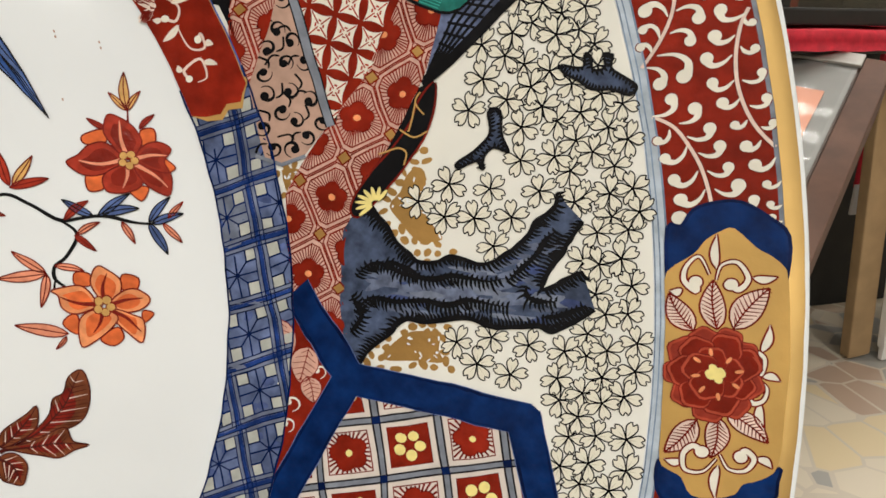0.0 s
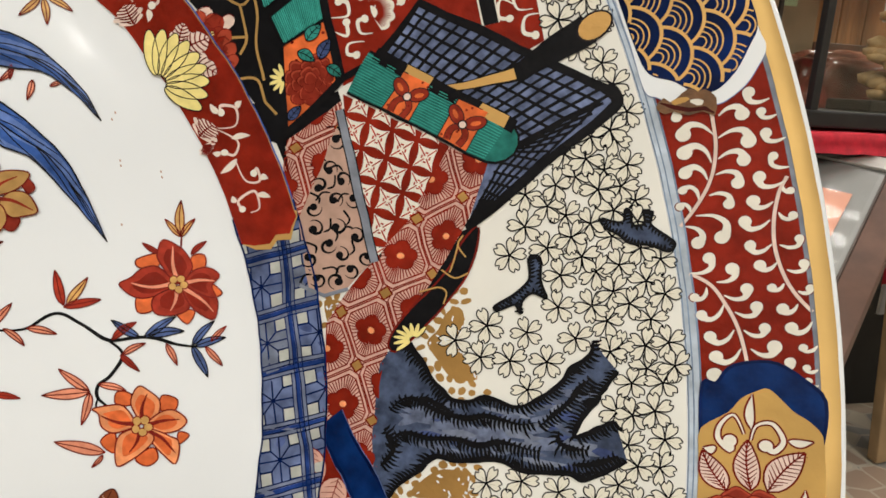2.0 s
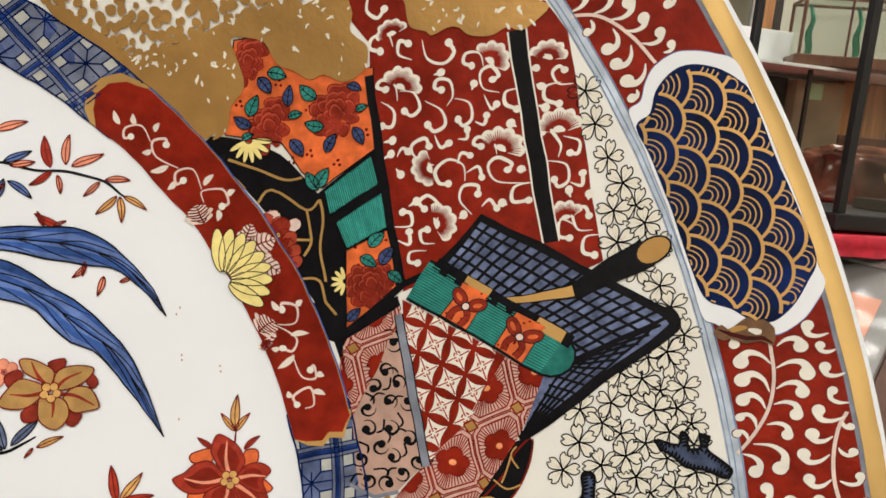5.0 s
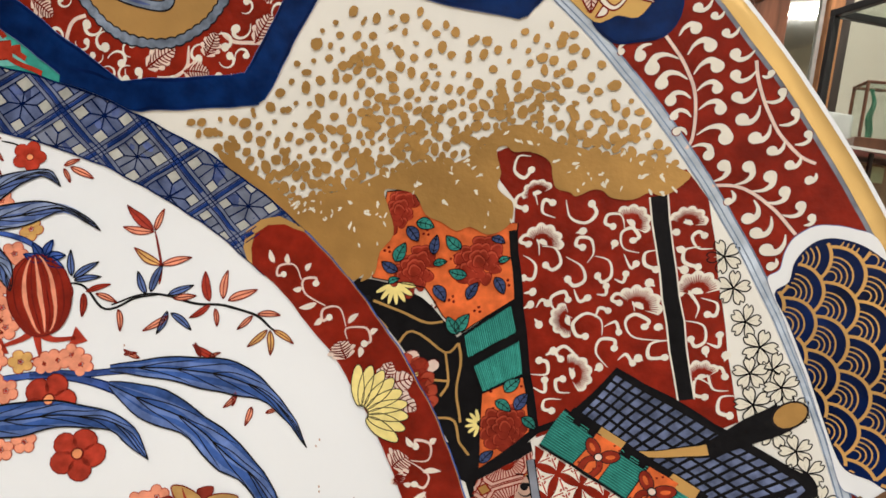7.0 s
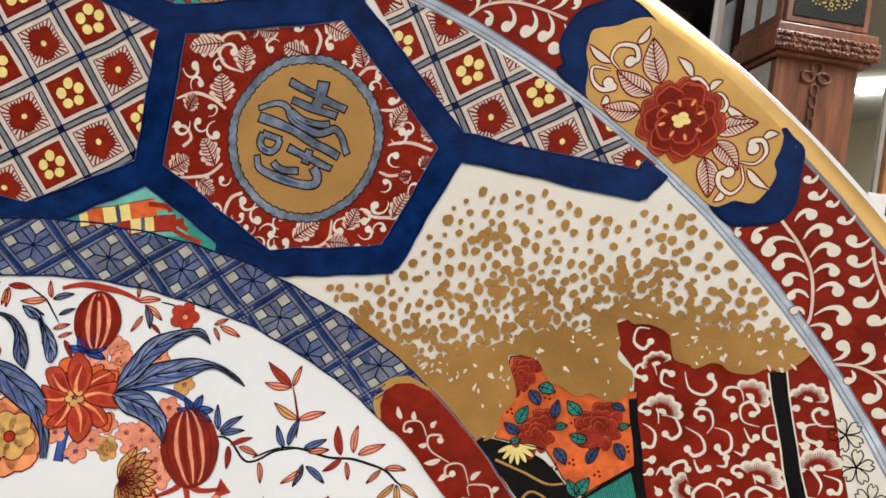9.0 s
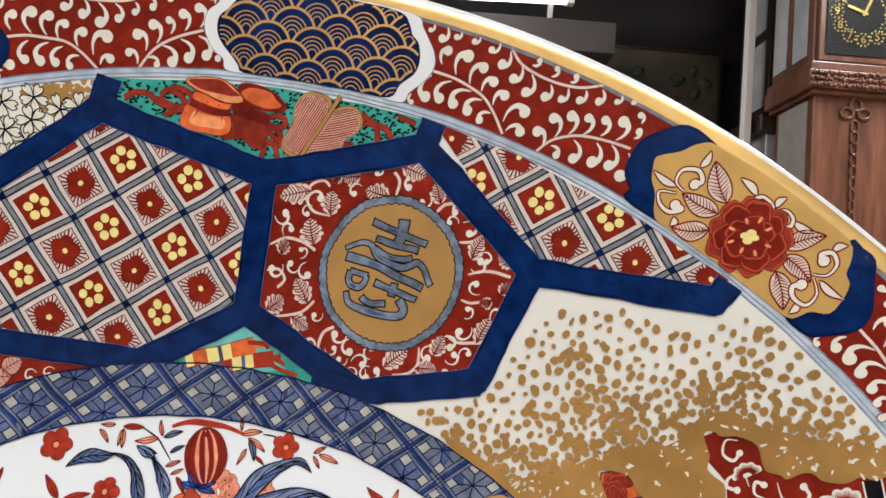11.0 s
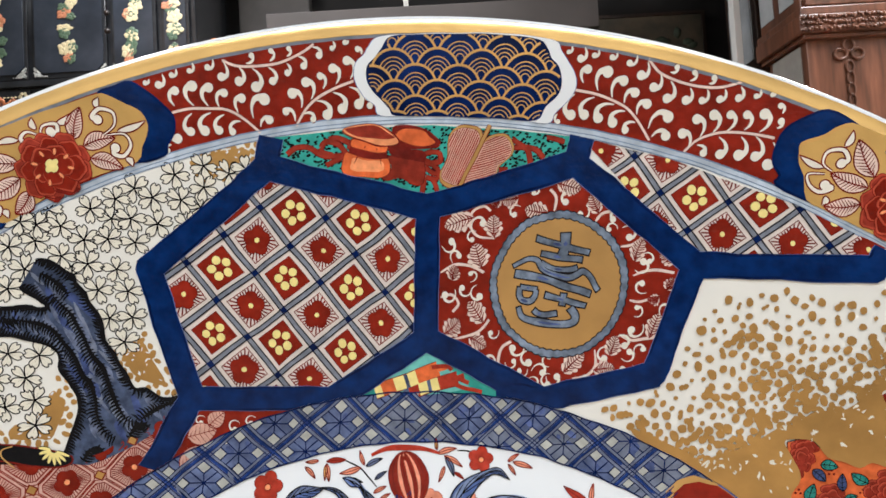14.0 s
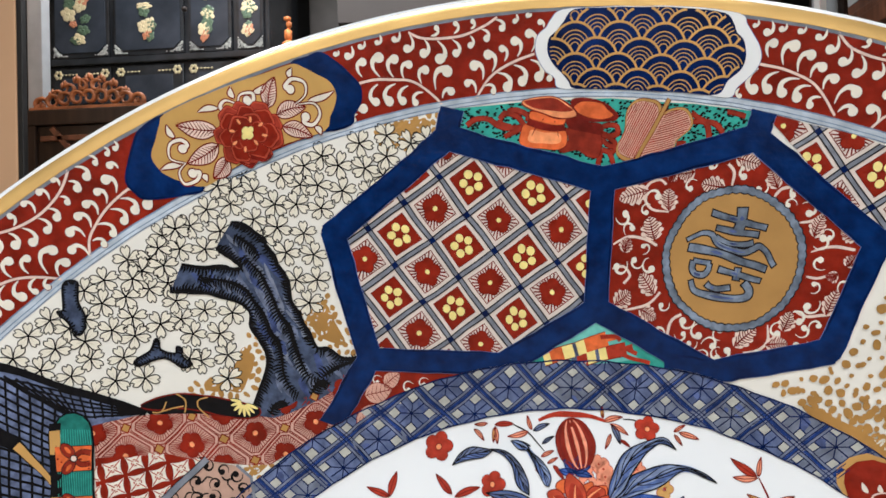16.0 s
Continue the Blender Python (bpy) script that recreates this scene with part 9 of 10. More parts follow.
    k.lay("well_painting", dish, "loose spray of flowers, pods and blue leaves on white")


well()

# ---- the shop ----
WOODR = material("red-brown wood", (0.165, 0.064, 0.034), 0.32, 0, 0.35, 9, 0.15, 60, stretch=(6, 6, 0.7))
WOODD = material("dark wood", (0.030, 0.017, 0.012), 0.35, 0, 0.4, 9, 0.15, 60, stretch=(6, 6, 0.7))
WOODO = material("orange wood", (0.42, 0.18, 0.065), 0.35, 0, 0.3, 9, 0.15, 60, stretch=(6, 6, 0.7))
CARVED = material("carved orange wood", (0.36, 0.12, 0.04), 0.4, 0, 0.35, 30, 0.3, 90)
LACQ = material("black lacquer", (0.026, 0.028, 0.032), 0.16, 0, 0.3, 12, 0.04, 60)
# lacquer lightened and blued: the panels' grey-blue reflection put into the base colour
LACQREFL = material("lacquer panel with painted reflection", (0.040, 0.048, 0.064), 0.2, 0, 0.3, 8, 0.04, 60)
BLACKM = material("matt black", (0.012, 0.011, 0.011), 0.5, 0, 0.3, 20)
WALLW = material("white wall", (0.80, 0.78, 0.73), 0.85, 0, 0.05, 3, 0.15, 120)
WALLB = material("beige wall", (0.55, 0.51, 0.42), 0.85, 0, 0.08, 3, 0.15, 120)
WALLS = material("brown wall", (0.16, 0.12, 0.09), 0.85, 0, 0.1, 3)
WALLP = material("peach wall", (0.72, 0.45, 0.27), 0.85, 0, 0.05, 3, 0.1, 120)
# near-black colour stands in for the lack of light at the back
WALLSHADE = material("wall with painted shade", (0.012, 0.010, 0.010), 0.8, 0, 0.3, 4)
# beam dimmed through its base colour, since the lamps over-light it
SOFFIT = material("dimmed grey-beige panel", (0.060, 0.050, 0.046), 0.7, 0, 0.12, 4)
CEIL = material("ceiling grey", (0.26, 0.245, 0.23), 0.9, 0, 0.06, 3)
PAPER = material("white card", (0.80, 0.79, 0.77), 0.7, 0, 0.03, 10)
CARDB = material("brown cardboard", (0.36, 0.25, 0.15), 0.75, 0, 0.15, 14)
REDC = material("red cloth", (0.78, 0.03, 0.06), 0.7, 0, 0.15, 60, 0.3, 400)
TANB = material("tan board", (0.36, 0.24, 0.125), 0.6, 0, 0.12, 20)
PALEG = material("pale greyish glazing", (0.46, 0.48, 0.50), 0.15, 0, 0.12, 12)
GREYF = material("grey frame", (0.33, 0.31, 0.28), 0.45, 0, 0.1, 20)
ORANGEP = material("orange print", (0.60, 0.20, 0.085), 0.5, 0, 0.12, 8)
GREEN = material("green ribbon", (0.10, 0.42, 0.27), 0.5, 0, 0.2, 20)
BRASS = material("brass", (0.55, 0.38, 0.12), 0.3, 0.8, 0.15, 40)
MIRROR = material("mirror glass", (0.76, 0.80, 0.74), 0.05, 1.0, 0.02, 5)
CREAM = material("cream inlay", (0.72, 0.62, 0.38), 0.35, 0, 0.2, 60)
ROSE = material("rose inlay", (0.60, 0.24, 0.13), 0.35, 0, 0.3, 60)
SAGE = material("green inlay", (0.10, 0.16, 0.10), 0.35, 0, 0.3, 60)
SILVER = material("mother-of-pearl inlay", (0.45, 0.46, 0.44), 0.3, 0.2, 0.4, 90)
TUBE = material("fluorescent tube", (1.0, 0.97, 0.92), 0.3, 0, 0, 5, glow=6.0)


def glass_material(name, tint, rough, share):
    m = bpy.data.materials.new(name)
    m.use_nodes = True
    nt = m.node_tree
    out = nt.nodes["Material Output"]
    nt.nodes.remove(nt.nodes["Principled BSDF"])
    clear, gloss, mix = nt.nodes.new("ShaderNodeBsdfTransparent"), nt.nodes.new("ShaderNodeBsdfGlossy"), nt.nodes.new("ShaderNodeMixShader")
    mix.inputs[0].default_value = share
    clear.inputs[0].default_value = (*tint, 1)
    gloss.inputs["Roughness"].default_value = rough
    nt.links.new(clear.outputs[0], mix.inputs[1])
    nt.links.new(gloss.outputs[0], mix.inputs[2])
    nt.links.new(mix.outputs[0], out.inputs[0])
    return m


GLASS = glass_material("case glass", (0.93, 0.96, 0.94), 0.02, 0.07)
WRAP = glass_material("clear wrapping", (0.92, 0.92, 0.92), 0.12, 0.014)


def terrazzo():
    m = material("terrazzo", (0.60, 0.50, 0.41), 0.3, 0, 0.1, 20)
    nt = m.node_tree
    bsdf = nt.nodes["Principled BSDF"]
    coord = nt.nodes.new("ShaderNodeTexCoord")
    vor, edge = nt.nodes.new("ShaderNodeTexVoronoi"), nt.nodes.new("ShaderNodeTexVoronoi")
    edge.feature = "DISTANCE_TO_EDGE"
    ramp, cut, mix = nt.nodes.new("ShaderNodeValToRGB"), nt.nodes.new("ShaderNodeMath"), nt.nodes.new("ShaderNodeMix")
    for v in (vor, edge):
        v.inputs["Scale"].default_value = 11
        nt.links.new(coord.outputs["Object"], v.inputs["Vector"])
    els = ramp.color_ramp.elements
    els[0].color, els[1].color = (0.74, 0.60, 0.38, 1), (0.74, 0.49, 0.34, 1)
    for p, c in ((0.25, (0.40, 0.38, 0.35, 1)), (0.45, (0.72, 0.63, 0.50, 1)), (0.7, (0.50, 0.36, 0.27, 1))):
        els.new(p).color = c
    ramp.color_ramp.interpolation = "CONSTANT"
    cut.operation, cut.inputs[1].default_value = "LESS_THAN", 0.035
    mix.data_type = "RGBA"
    nt.links.new(vor.outputs["Color"], ramp.inputs["Fac"])
    nt.links.new(edge.outputs["Distance"], cut.inputs[0])
    nt.links.new(cut.outputs[0], mix.inputs["Factor"])
    nt.links.new(ramp.outputs["Color"], mix.inputs["A"])
    mix.inputs["B"].default_value = (0.64, 0.56, 0.46, 1)
    nt.links.new(mix.outputs["Result"], bsdf.inputs["Base Color"])
    return m


TERRAZZO = terrazzo()


def block(name, lo, hi, mat, parent=None, bevel=0.003, label="", m=None):
    """A box between two corners with worn edges."""
    bm = bmesh.new()
    bmesh.ops.create_cube(bm, size=1)
    lo, hi = Vector(lo), Vector(hi)
    for v in bm.verts:
        v.co = Vector((lo[i] + (v.co[i] + 0.5) * (hi[i] - lo[i]) for i in range(3)))
    if bevel:
        bmesh.ops.bevel(bm, geom=list(bm.edges), offset=bevel, segments=2, affect="EDGES", profile=0.6)
    if m is not None:
        bmesh.ops.transform(bm, matrix=m, verts=bm.verts)
    return link_mesh(name, bm, mat, parent, label)


def thing(name, label, category, group=""):
    return tagged(new(name), label, category, group)


def bead(bm, c, s, m=None):
    """A small rounded lump joined to a mesh."""
    r = bmesh.ops.create_icosphere(bm, subdivisions=1, radius=1)
    for v in r["verts"]:
        v.co = Vector((c[0] + v.co.x * s[0], c[1] + v.co.y * s[1], c[2] + v.co.z * s[2]))
    return r["verts"]


def structure(ob, label):
    return tagged(ob, label, kind="structure")


structure(block("floor", (-4, -4, -0.1), (4.5, 3.2, 0), TERRAZZO, bevel=0), "pale terrazzo floor with broken stone chips")
structure(block("ceiling", (-4, -4, 2.75), (4.5, 3.2, 2.85), CEIL, bevel=0), "plain grey ceiling")
structure(block("wall_north", (-4, 3.0, 0), (4.5, 3.2, 2.75), WALLSHADE, bevel=0), "back wall of the shop, its unlit dark put into the colour")
# unseen: white above brightens the gilding's reflections, added brown strip keeps low ones dark
structure(block("wall_south", (-4, -4.2, 0), (4.5, -4, 2.75), WALLW, bevel=0), "unseen plain white wall, added to brighten reflections")
structure(block("reflection_dado", (-4, -4, 0), (4.5, -3.975, 0.85), WALLS, bevel=0), "unseen brown strip along the wall, added to darken low reflections")
structure(block("wall_west", (-4.2, -4, 0), (-4, 3.0, 2.75), WALLB, bevel=0), "plain beige wall")
structure(block("wall_east", (4.5, -4, 0), (4.7, 3.0, 2.75), WALLB, bevel=0), "plain beige wall")
structure(block("wall_pillar", (-1.75, 1.40, 0), (-1.1605, 1.418, 2.75), WALLP, bevel=0.004), "peach-painted wall end")
structure(block("trim", (-1.160, 1.402, 0), (-1.146, 1.420, 2.75), BLACKM, bevel=0.002), "black corner strip")
structure(block("wall_side", (1.973, 2.36, 0), (4.5, 2.46, 2.75), WALLB, bevel=0), "beige side wall")
structure(block("soffit", (-0.60, 2.55, 1.985), (0.73, 2.98, 2.112), SOFFIT, bevel=0.004), "grey-beige boxed beam below the ceiling, dimmed in its colour")

# the fifth and sixth battens only house the added fill lamps
for i, (x, y, z, turn) in enumerate(LAMPS):
    lamp = thing("ceiling_or_fill_lamp", "white fluorescent batten lamp, lit; two of the set are unseen fill", "lamp", "tube lamps")
    if i == 3:
        m = Matrix.Translation((0.207, 2.60, 2.186)) @ pose(0, 0, 0, 0, -1.6, 0)
        half = 0.335
    else:
        m = Matrix.Translation((x, y, z)) @ pose(0, 0, 0, 0, 0, turn)
        half = 0.6
    block("housing", (-half - 0.03, -0.045, 0.03), (half + 0.03, 0.045, 0.045 if i == 3 else 0.09), GREYF if i == 3 else PAPER, lamp, 0.004, m=m)
    for end in (-half - 0.02, half - 0.01):
        block("end_cap", (end, -0.02, -0.004 if i == 3 else -0.006), (end + 0.03, 0.02, 0.03), PAPER, lamp, 0.003, m=m)
    bm = bmesh.new()
    bmesh.ops.create_cone(bm, cap_ends=True, segments=16, radius1=0.016 if i == 3 else 0.014, radius2=0.016 if i == 3 else 0.014, depth=2 * half, matrix=m @ Matrix.Translation((0, 0, 0.014)) @ pose(0, 0, 0, 0, 90, 0))
    link_mesh("tube", bm, TUBE, lamp, "glowing white tube", True)
    if i == 3:
        for x in (-0.05, 0.46):
            block("foot", (x, 2.612, 2.1125), (x + 0.02, 2.628, 2.226), GREYF, lamp, 0.002)


def hoop(name, at, rx, rz, thick, mat, parent):
    """An upright oval ring of carved wood."""
    bm = bmesh.new()
    rings = []
    for i in range(18):
        a = 2 * math.pi * i / 18
        mid, out = Vector((at[0] + rx * math.cos(a), at[1], at[2] + rz * math.sin(a))), Vector((math.cos(a), 0, math.sin(a)))
        rings.append([bm.verts.new(mid + out * thick * math.cos(b) + Vector((0, 1.2 * thick * math.sin(b), 0))) for b in (k * math.pi / 3 for k in range(6))])
    for p, q in zip(rings, rings[1:] + rings[:1]):
        for i in range(6):
            bm.faces.new((p[i - 1], p[i], q[i], q[i - 1]))
    bmesh.ops.recalc_face_normals(bm, faces=bm.faces)
    return link_mesh(name, bm, mat, parent, "", True)


def longcase_clock():
    c = thing("longcase_clock", "tall red-brown carved wooden clock with a black dial", "clock")
    block("trunk", (1.195, 1.90, 0.25), (1.455, 2.14, 1.70), WOODR, c, 0.004)
    block("plinth", (1.165, 1.875, 0), (1.485, 2.16, 0.25), WOODR, c, 0.006)
    block("hood", (1.185, 1.895, 1.765), (1.465, 2.16, 2.30), WOODR, c, 0.004)
    for k, (d, z0, z1) in enumerate(((0.018, 1.668, 1.682), (0.034, 1.682, 1.738), (0.026, 1.738, 1.765))):
        block("moulding", (1.195 - d, 1.895 - d, z0), (1.46 + d, 2.16, z1), WOODR, c, 0.004)
    bm = bmesh.new()
    rnd = random.Random(4)
    for i in range(46):
        x = 1.166 + 0.322 * (i + 0.5) / 46
        for z in (1.692, 1.710, 1.728):
            bead(bm, (x + rnd.uniform(-0.004, 0.004), 1.858, z + rnd.uniform(-0.004, 0.004)), (rnd.uniform(0.004, 0.008), 0.005, rnd.uniform(0.004, 0.009)))
    link_mesh("carved_frieze", bm, WOODR, c, "carved leaf frieze", True)
    x0, zt = 1.322, 1.628
    for dx, dz, rx, rz in ((0, 0.020, 0.017, 0.020), (-0.026, -0.008, 0.019, 0.016), (0.026, -0.008, 0.019, 0.016)):
        hoop("carved_loop", (x0 + dx, 1.897, zt + dz), rx, rz, 0.0052, WOODR, c)
    for i in range(9):
        hoop("carved_link", (x0, 1.898, zt - 0.048 - i * 0.035), 0.0115 - 0.0005 * i, 0.019, 0.0040, WOODR, c)
    door = block("dial_frame", (1.195, 1.880, 1.772), (1.455, 1.896, 2.20), WOODR, c, 0.003)
    block("dial", (1.213, 1.876, 1.792), (1.437, 1.8795, 2.16), LACQ, c, 0.001, "black dial plate")
    cx, cz = 1.325, 1.925
    for k in range(12):
        a = radians(90 - 30 * (k + 1))
        txt = bpy.data.curves.new("numeral", "FONT")
        txt.body, txt.size, txt.extrude, txt.align_x, txt.align_y = str(k + 1), 0.034, 0.0006, "CENTER", "CENTER"
        txt.materials.append(BRASS)
        ob = new("numeral", txt)
        ob.parent = c
        ob.matrix_basis = pose(cx + 0.083 * math.cos(a), 1.8745, cz + 0.083 * math.sin(a), 90, 0, 0)
        bm = bmesh.new()
        for j in range(10):
            b = 2 * math.pi * j / 10
            bead(bm, (cx + 0.083 * math.cos(a) + 0.0195 * math.cos(b), 1.876, cz + 0.083 * math.sin(a) + 0.0195 * math.sin(b)), (0.0035, 0.002, 0.0035))
        link_mesh("numeral_ring", bm, BRASS, c)
    for a, l in ((-70, 0.055), (25, 0.075)):
        block("clock_hand", (-0.004, -0.001, -0.01), (0.004, 0.001, l), BRASS, c, 0.0005, m=pose(cx, 1.873, cz, 0, a, 0))
    pane = block("glass", (1.213, 1.868, 1.79), (1.437, 1.870, 2.16), GLASS, c, 0)
    pane.visible_shadow = False
    for y0 in (1.93, 2.06):
        block("side_panel", (1.1815, y0, 1.80), (1.1845, y0 + 0.09, 2.2), PALEG, c, 0.001)
    block("side_board", (1.190, 1.93, 0.3), (1.1945, 2.11, 1.66), GREYF, c, 0.001, "greyish worn side board")


longcase_clock()


def grey_cabinet():
    c = thing("side_cabinet", "grey-brown wooden cabinet with glazed sides", "cabinet")
    block("body", (1.19, 2.20, 0), (1.46, 2.44, 1.62), PALEG, c, 0.004)
    block("moulding", (1.155, 2.17, 1.62), (1.46, 2.44, 1.68), WOODD, c, 0.006)
    block("upper", (1.19, 2.20, 1.68), (1.46, 2.44, 2.4), WOODD, c, 0.004)
    for z in (1.72, 2.0):
        block("panel", (1.186, 2.23, z), (1.189, 2.41, z + 0.24), PALEG, c, 0.001)


grey_cabinet()
post = thing("door_post", "narrow white-painted upright post", "post")
block("post", (1.114, 2.20, 0), (1.138, 2.24, 2.75), PAPER, post, 0.003)


def mirror_door():
    d = thing("mirror_door", "tall glazed mirror door in an orange wooden frame", "mirror")
    block("glass", (1.47, 2.335, 0.1), (1.866, 2.345, 2.6), MIRROR, d, 0)
    block("frame", (1.866, 2.30, 0), (1.922, 2.36, 2.75), WOODO, d, 0.004)
    block("frame", (1.9225, 2.32, 0), (1.972, 2.37, 2.75), WOODD, d, 0.004)
    block("backing", (1.46, 2.35, 0), (1.93, 2.37, 2.75), WOODD, d, 0.002)
    block("edge_strip", (1.846, 2.325, 0.1), (1.862, 2.334, 2.6), GREYF, d, 0.002)


mirror_door()


def glass_case(lo, hi, mat, label, bar=0.014, cuts=1, m=None):
    """A glazed case: frame bars, base, top rails and panes."""
    c = thing("glass_case", label, "display case")
    (x0, y0, z0), (x1, y1, z1) = lo, hi
    block("base", (x0 - 0.01, y0 - 0.01, z0), (x1 + 0.01, y1 + 0.01, z0 + 0.03), mat, c, 0.004, m=m)
    for y in (y0, y1 - bar):
        block("top_rail", (x0, y, z1 - bar), (x1, y + bar, z1), mat, c, 0.002, m=m)
    for x in (x0, x1 - bar):
        block("top_rail", (x + 0.0005, y0 + bar, z1 - bar), (x + bar - 0.0005, y1 - bar, z1 - 0.0005), mat, c, 0.002, m=m)
        for y in (y0, y1 - bar):
            block("post", (x, y, z0 + 0.03), (x + bar, y + bar, z1 - bar), mat, c, 0.002, m=m)
    for k in range(1, cuts):
        x = x0 + (x1 - x0) * k / cuts
        block("bar", (x - bar / 3, y0 + 0.001, z0 + 0.03), (x + bar / 3, y0 + bar, z1 - bar), mat, c, 0.002, m=m)
    for a, b in (((x0 + bar, y0 + bar / 2, z0 + 0.03), (x1 - bar, y0 + bar / 2 + 0.002, z1 - bar)), ((x0 + bar / 2, y0 + bar, z0 + 0.03), (x0 + bar / 2 + 0.002, y1 - bar, z1 - bar)), ((x0 + bar, y0 + bar, z1 - 0.004), (x1 - bar, y1 - bar, z1 - 0.002))):
        block("pane", a, b, GLASS, c, 0, m=m).visible_shadow = False
    return c


def right_side():
    table = thing("display_table", "low black display table", "table")
    block("top", (0.98, 0.882, 0.734), (2.3, 1.9, 0.769), BLACKM, table, 0.004)
    for x in (1.0, 2.22):
        for y in (0.90, 1.82):
            block("leg", (x, y, 0), (x + 0.06, y + 0.06, 0.734), BLACKM, table, 0.003)
    # black sheet takes the place of the shade below the table top
    block("shade_sheet", (1.02, 1.3, 0.02), (2.2, 1.32, 0.734), BLACKM, table, 0.002, "black sheet added for the dark gap under the table")
    cloth = thing("table_cloth", "bright red felt cloth on the table", "cloth")
    bm = bmesh.new()
    n = 40
    rnd = random.Random(9)
    rows = []
    for y, z in ((1.88, 0.775), (0.878, 0.775), (0.872, 0.772), (0.869, 0.755), (0.870, 0.738)):
        rows.append([bm.verts.new((0.975 + 1.32 * i / n, y + rnd.uniform(-0.0015, 0.0015), z + rnd.uniform(0, 0.003))) for i in range(n + 1)])
    for a, b in zip(rows, rows[1:]):
        for i in range(n):
            bm.faces.new((a[i], a[i + 1], b[i + 1], b[i]))
    bmesh.ops.solidify(bm, geom=list(bm.faces), thickness=0.003)
    link_mesh("cloth", bm, REDC, cloth, smooth_faces=True)
    glass_case((1.145, 0.905, 0.782), (1.65, 1.25, 1.394), BLACKM, "black-framed glass case with a pale wood carving", 0.016)
    carving = thing("wood_carving", "pale carved wooden ornament on a dark base", "carving")
    bm = bmesh.new()
    rnd = random.Random(3)
    for i in range(46):
        k = i / 46
        bead(bm, (1.42 + 0.20 * k * rnd.uniform(-0.2, 1) + 0.02, 1.06 + rnd.uniform(-0.04, 0.04), 0.849 + 0.36 * k * rnd.uniform(0.6, 1)), (rnd.uniform(0.02, 0.045), 0.025, rnd.uniform(0.008, 0.02)))
    link_mesh("carving", bm, material("pale wood", (0.46, 0.27, 0.11), 0.5, 0, 0.3, 30), carving, smooth_faces=True)
    block("stand", (1.36, 1.00, 0.8125), (1.64, 1.12, 0.836), WOODD, carving, 0.004)
    bundle = thing("wrapped_bundle", "brown bundle wrapped in clear plastic", "bundle")
    bm = bmesh.new()
    rnd = random.Random(5)
    bmesh.ops.create_icosphere(bm, subdivisions=5, radius=1)
    for v in bm.verts:
        k = 1 + 0.07 * noise.noise(v.co * 3) + 0.05 * noise.noise(v.co * 8) + 0.03 * noise.noise(v.co * 19)
        sx = math.copysign(abs(v.co.x) ** 0.4, v.co.x)
        sz = math.copysign(abs(v.co.z) ** 0.4, v.co.z)
        v.co = Vector((1.82 + 0.33 * sx * k, 1.43 + 0.12 * v.co.y * k, 0.869 + 0.088 * sz * k))
    link_mesh("bundle", bm, material("wrapped brown paper", (0.20, 0.070, 0.042), 0.18, 0, 0.6, 14, 0.9, 45), bundle, smooth_faces=True)
    box = thing("carton", "brown cardboard carton with a pale green label", "box")
    block("carton", (1.52, 1.57, 0.779), (1.675, 1.70, 1.125), CARDB, box, 0.004)
    block("label", (1.552, 1.566, 1.075), (1.600, 1.5695, 1.118), material("pale green label", (0.5, 0.6, 0.35), 0.6), box, 0)
    dark = thing("dark_box", "dark brown wooden box behind the case", "box")
    block("box", (1.36, 1.60, 0.779), (1.515, 1.72, 1.13), WOODD, dark, 0.004)
    block("panel", (1.375, 1.596, 0.78), (1.50, 1.5995, 0.95), WOODR, dark, 0.001)
    stack = thing("crate", "tall crate of reddish wooden boards", "box")
    for k in range(4):
        block("board", (1.69 + 0.085 * k, 1.60, 0.779), (1.772 + 0.085 * k, 1.86, 1.140), WOODO, stack, 0.004)
    block("batten", (1.69, 1.585, 0.95), (2.03, 1.599, 0.99), WOODR, stack, 0.002)
    shelf = thing("glass_shelf", "thin white-edged glass shelf on dark props", "shelf")
    block("shelf", (1.28, 1.48, 1.143), (2.0, 1.74, 1.151), PAPER, shelf, 0.001)
    for x in (1.30, 1.50, 1.95):
        block("prop", (x, 1.50, 0.779), (x + 0.010, 1.51, 1.143), WOODD, shelf, 0.001)
    wb = thing("white_box", "plain white cardboard box on the shelf", "box")
    block("box", (1.34, 1.60, 1.152), (1.508, 1.72, 1.250), PAPER, wb, 0.003)
    m = Matrix.Translation((1.468, 1.52, 1.152)) @ pose(0, 0, 0, 0, 0, -20)
    glass_case((0, 0, 0), (0.36, 0.11, 0.178), WOODR, "small brown-framed glass case with green ribbons", 0.008, 3, m)
    for x in (0.03, 0.15):
        rib = thing("green_ribbon", "green ribbon hanging inside the small case", "ribbon")
        bm = bmesh.new()
        n = 12
        rows = [[bm.verts.new(m @ Vector((x + dx + 0.004 * math.sin(j * 0.9), 0.05 + 0.006 * math.sin(j * 0.6 + dx * 90), 0.031 + 0.135 * j / n))) for dx in (0, 0.009, 0.018 - 0.006 * j / n)] for j in range(n + 1)]
        for p, q in zip(rows, rows[1:]):
            for i in range(2):
                bm.faces.new((p[i], p[i + 1], q[i + 1], q[i]))
        bmesh.ops.solidify(bm, geom=list(bm.faces), thickness=0.001)
        link_mesh("ribbon", bm, GREEN, rib, smooth_faces=True)
    tag = thing("price_tag", "white hanging tag with red marks", "tag")
    block("card", (1.445, 1.10, 0.995), (1.470, 1.102, 1.065), PAPER, tag, 0.0005, m=None)
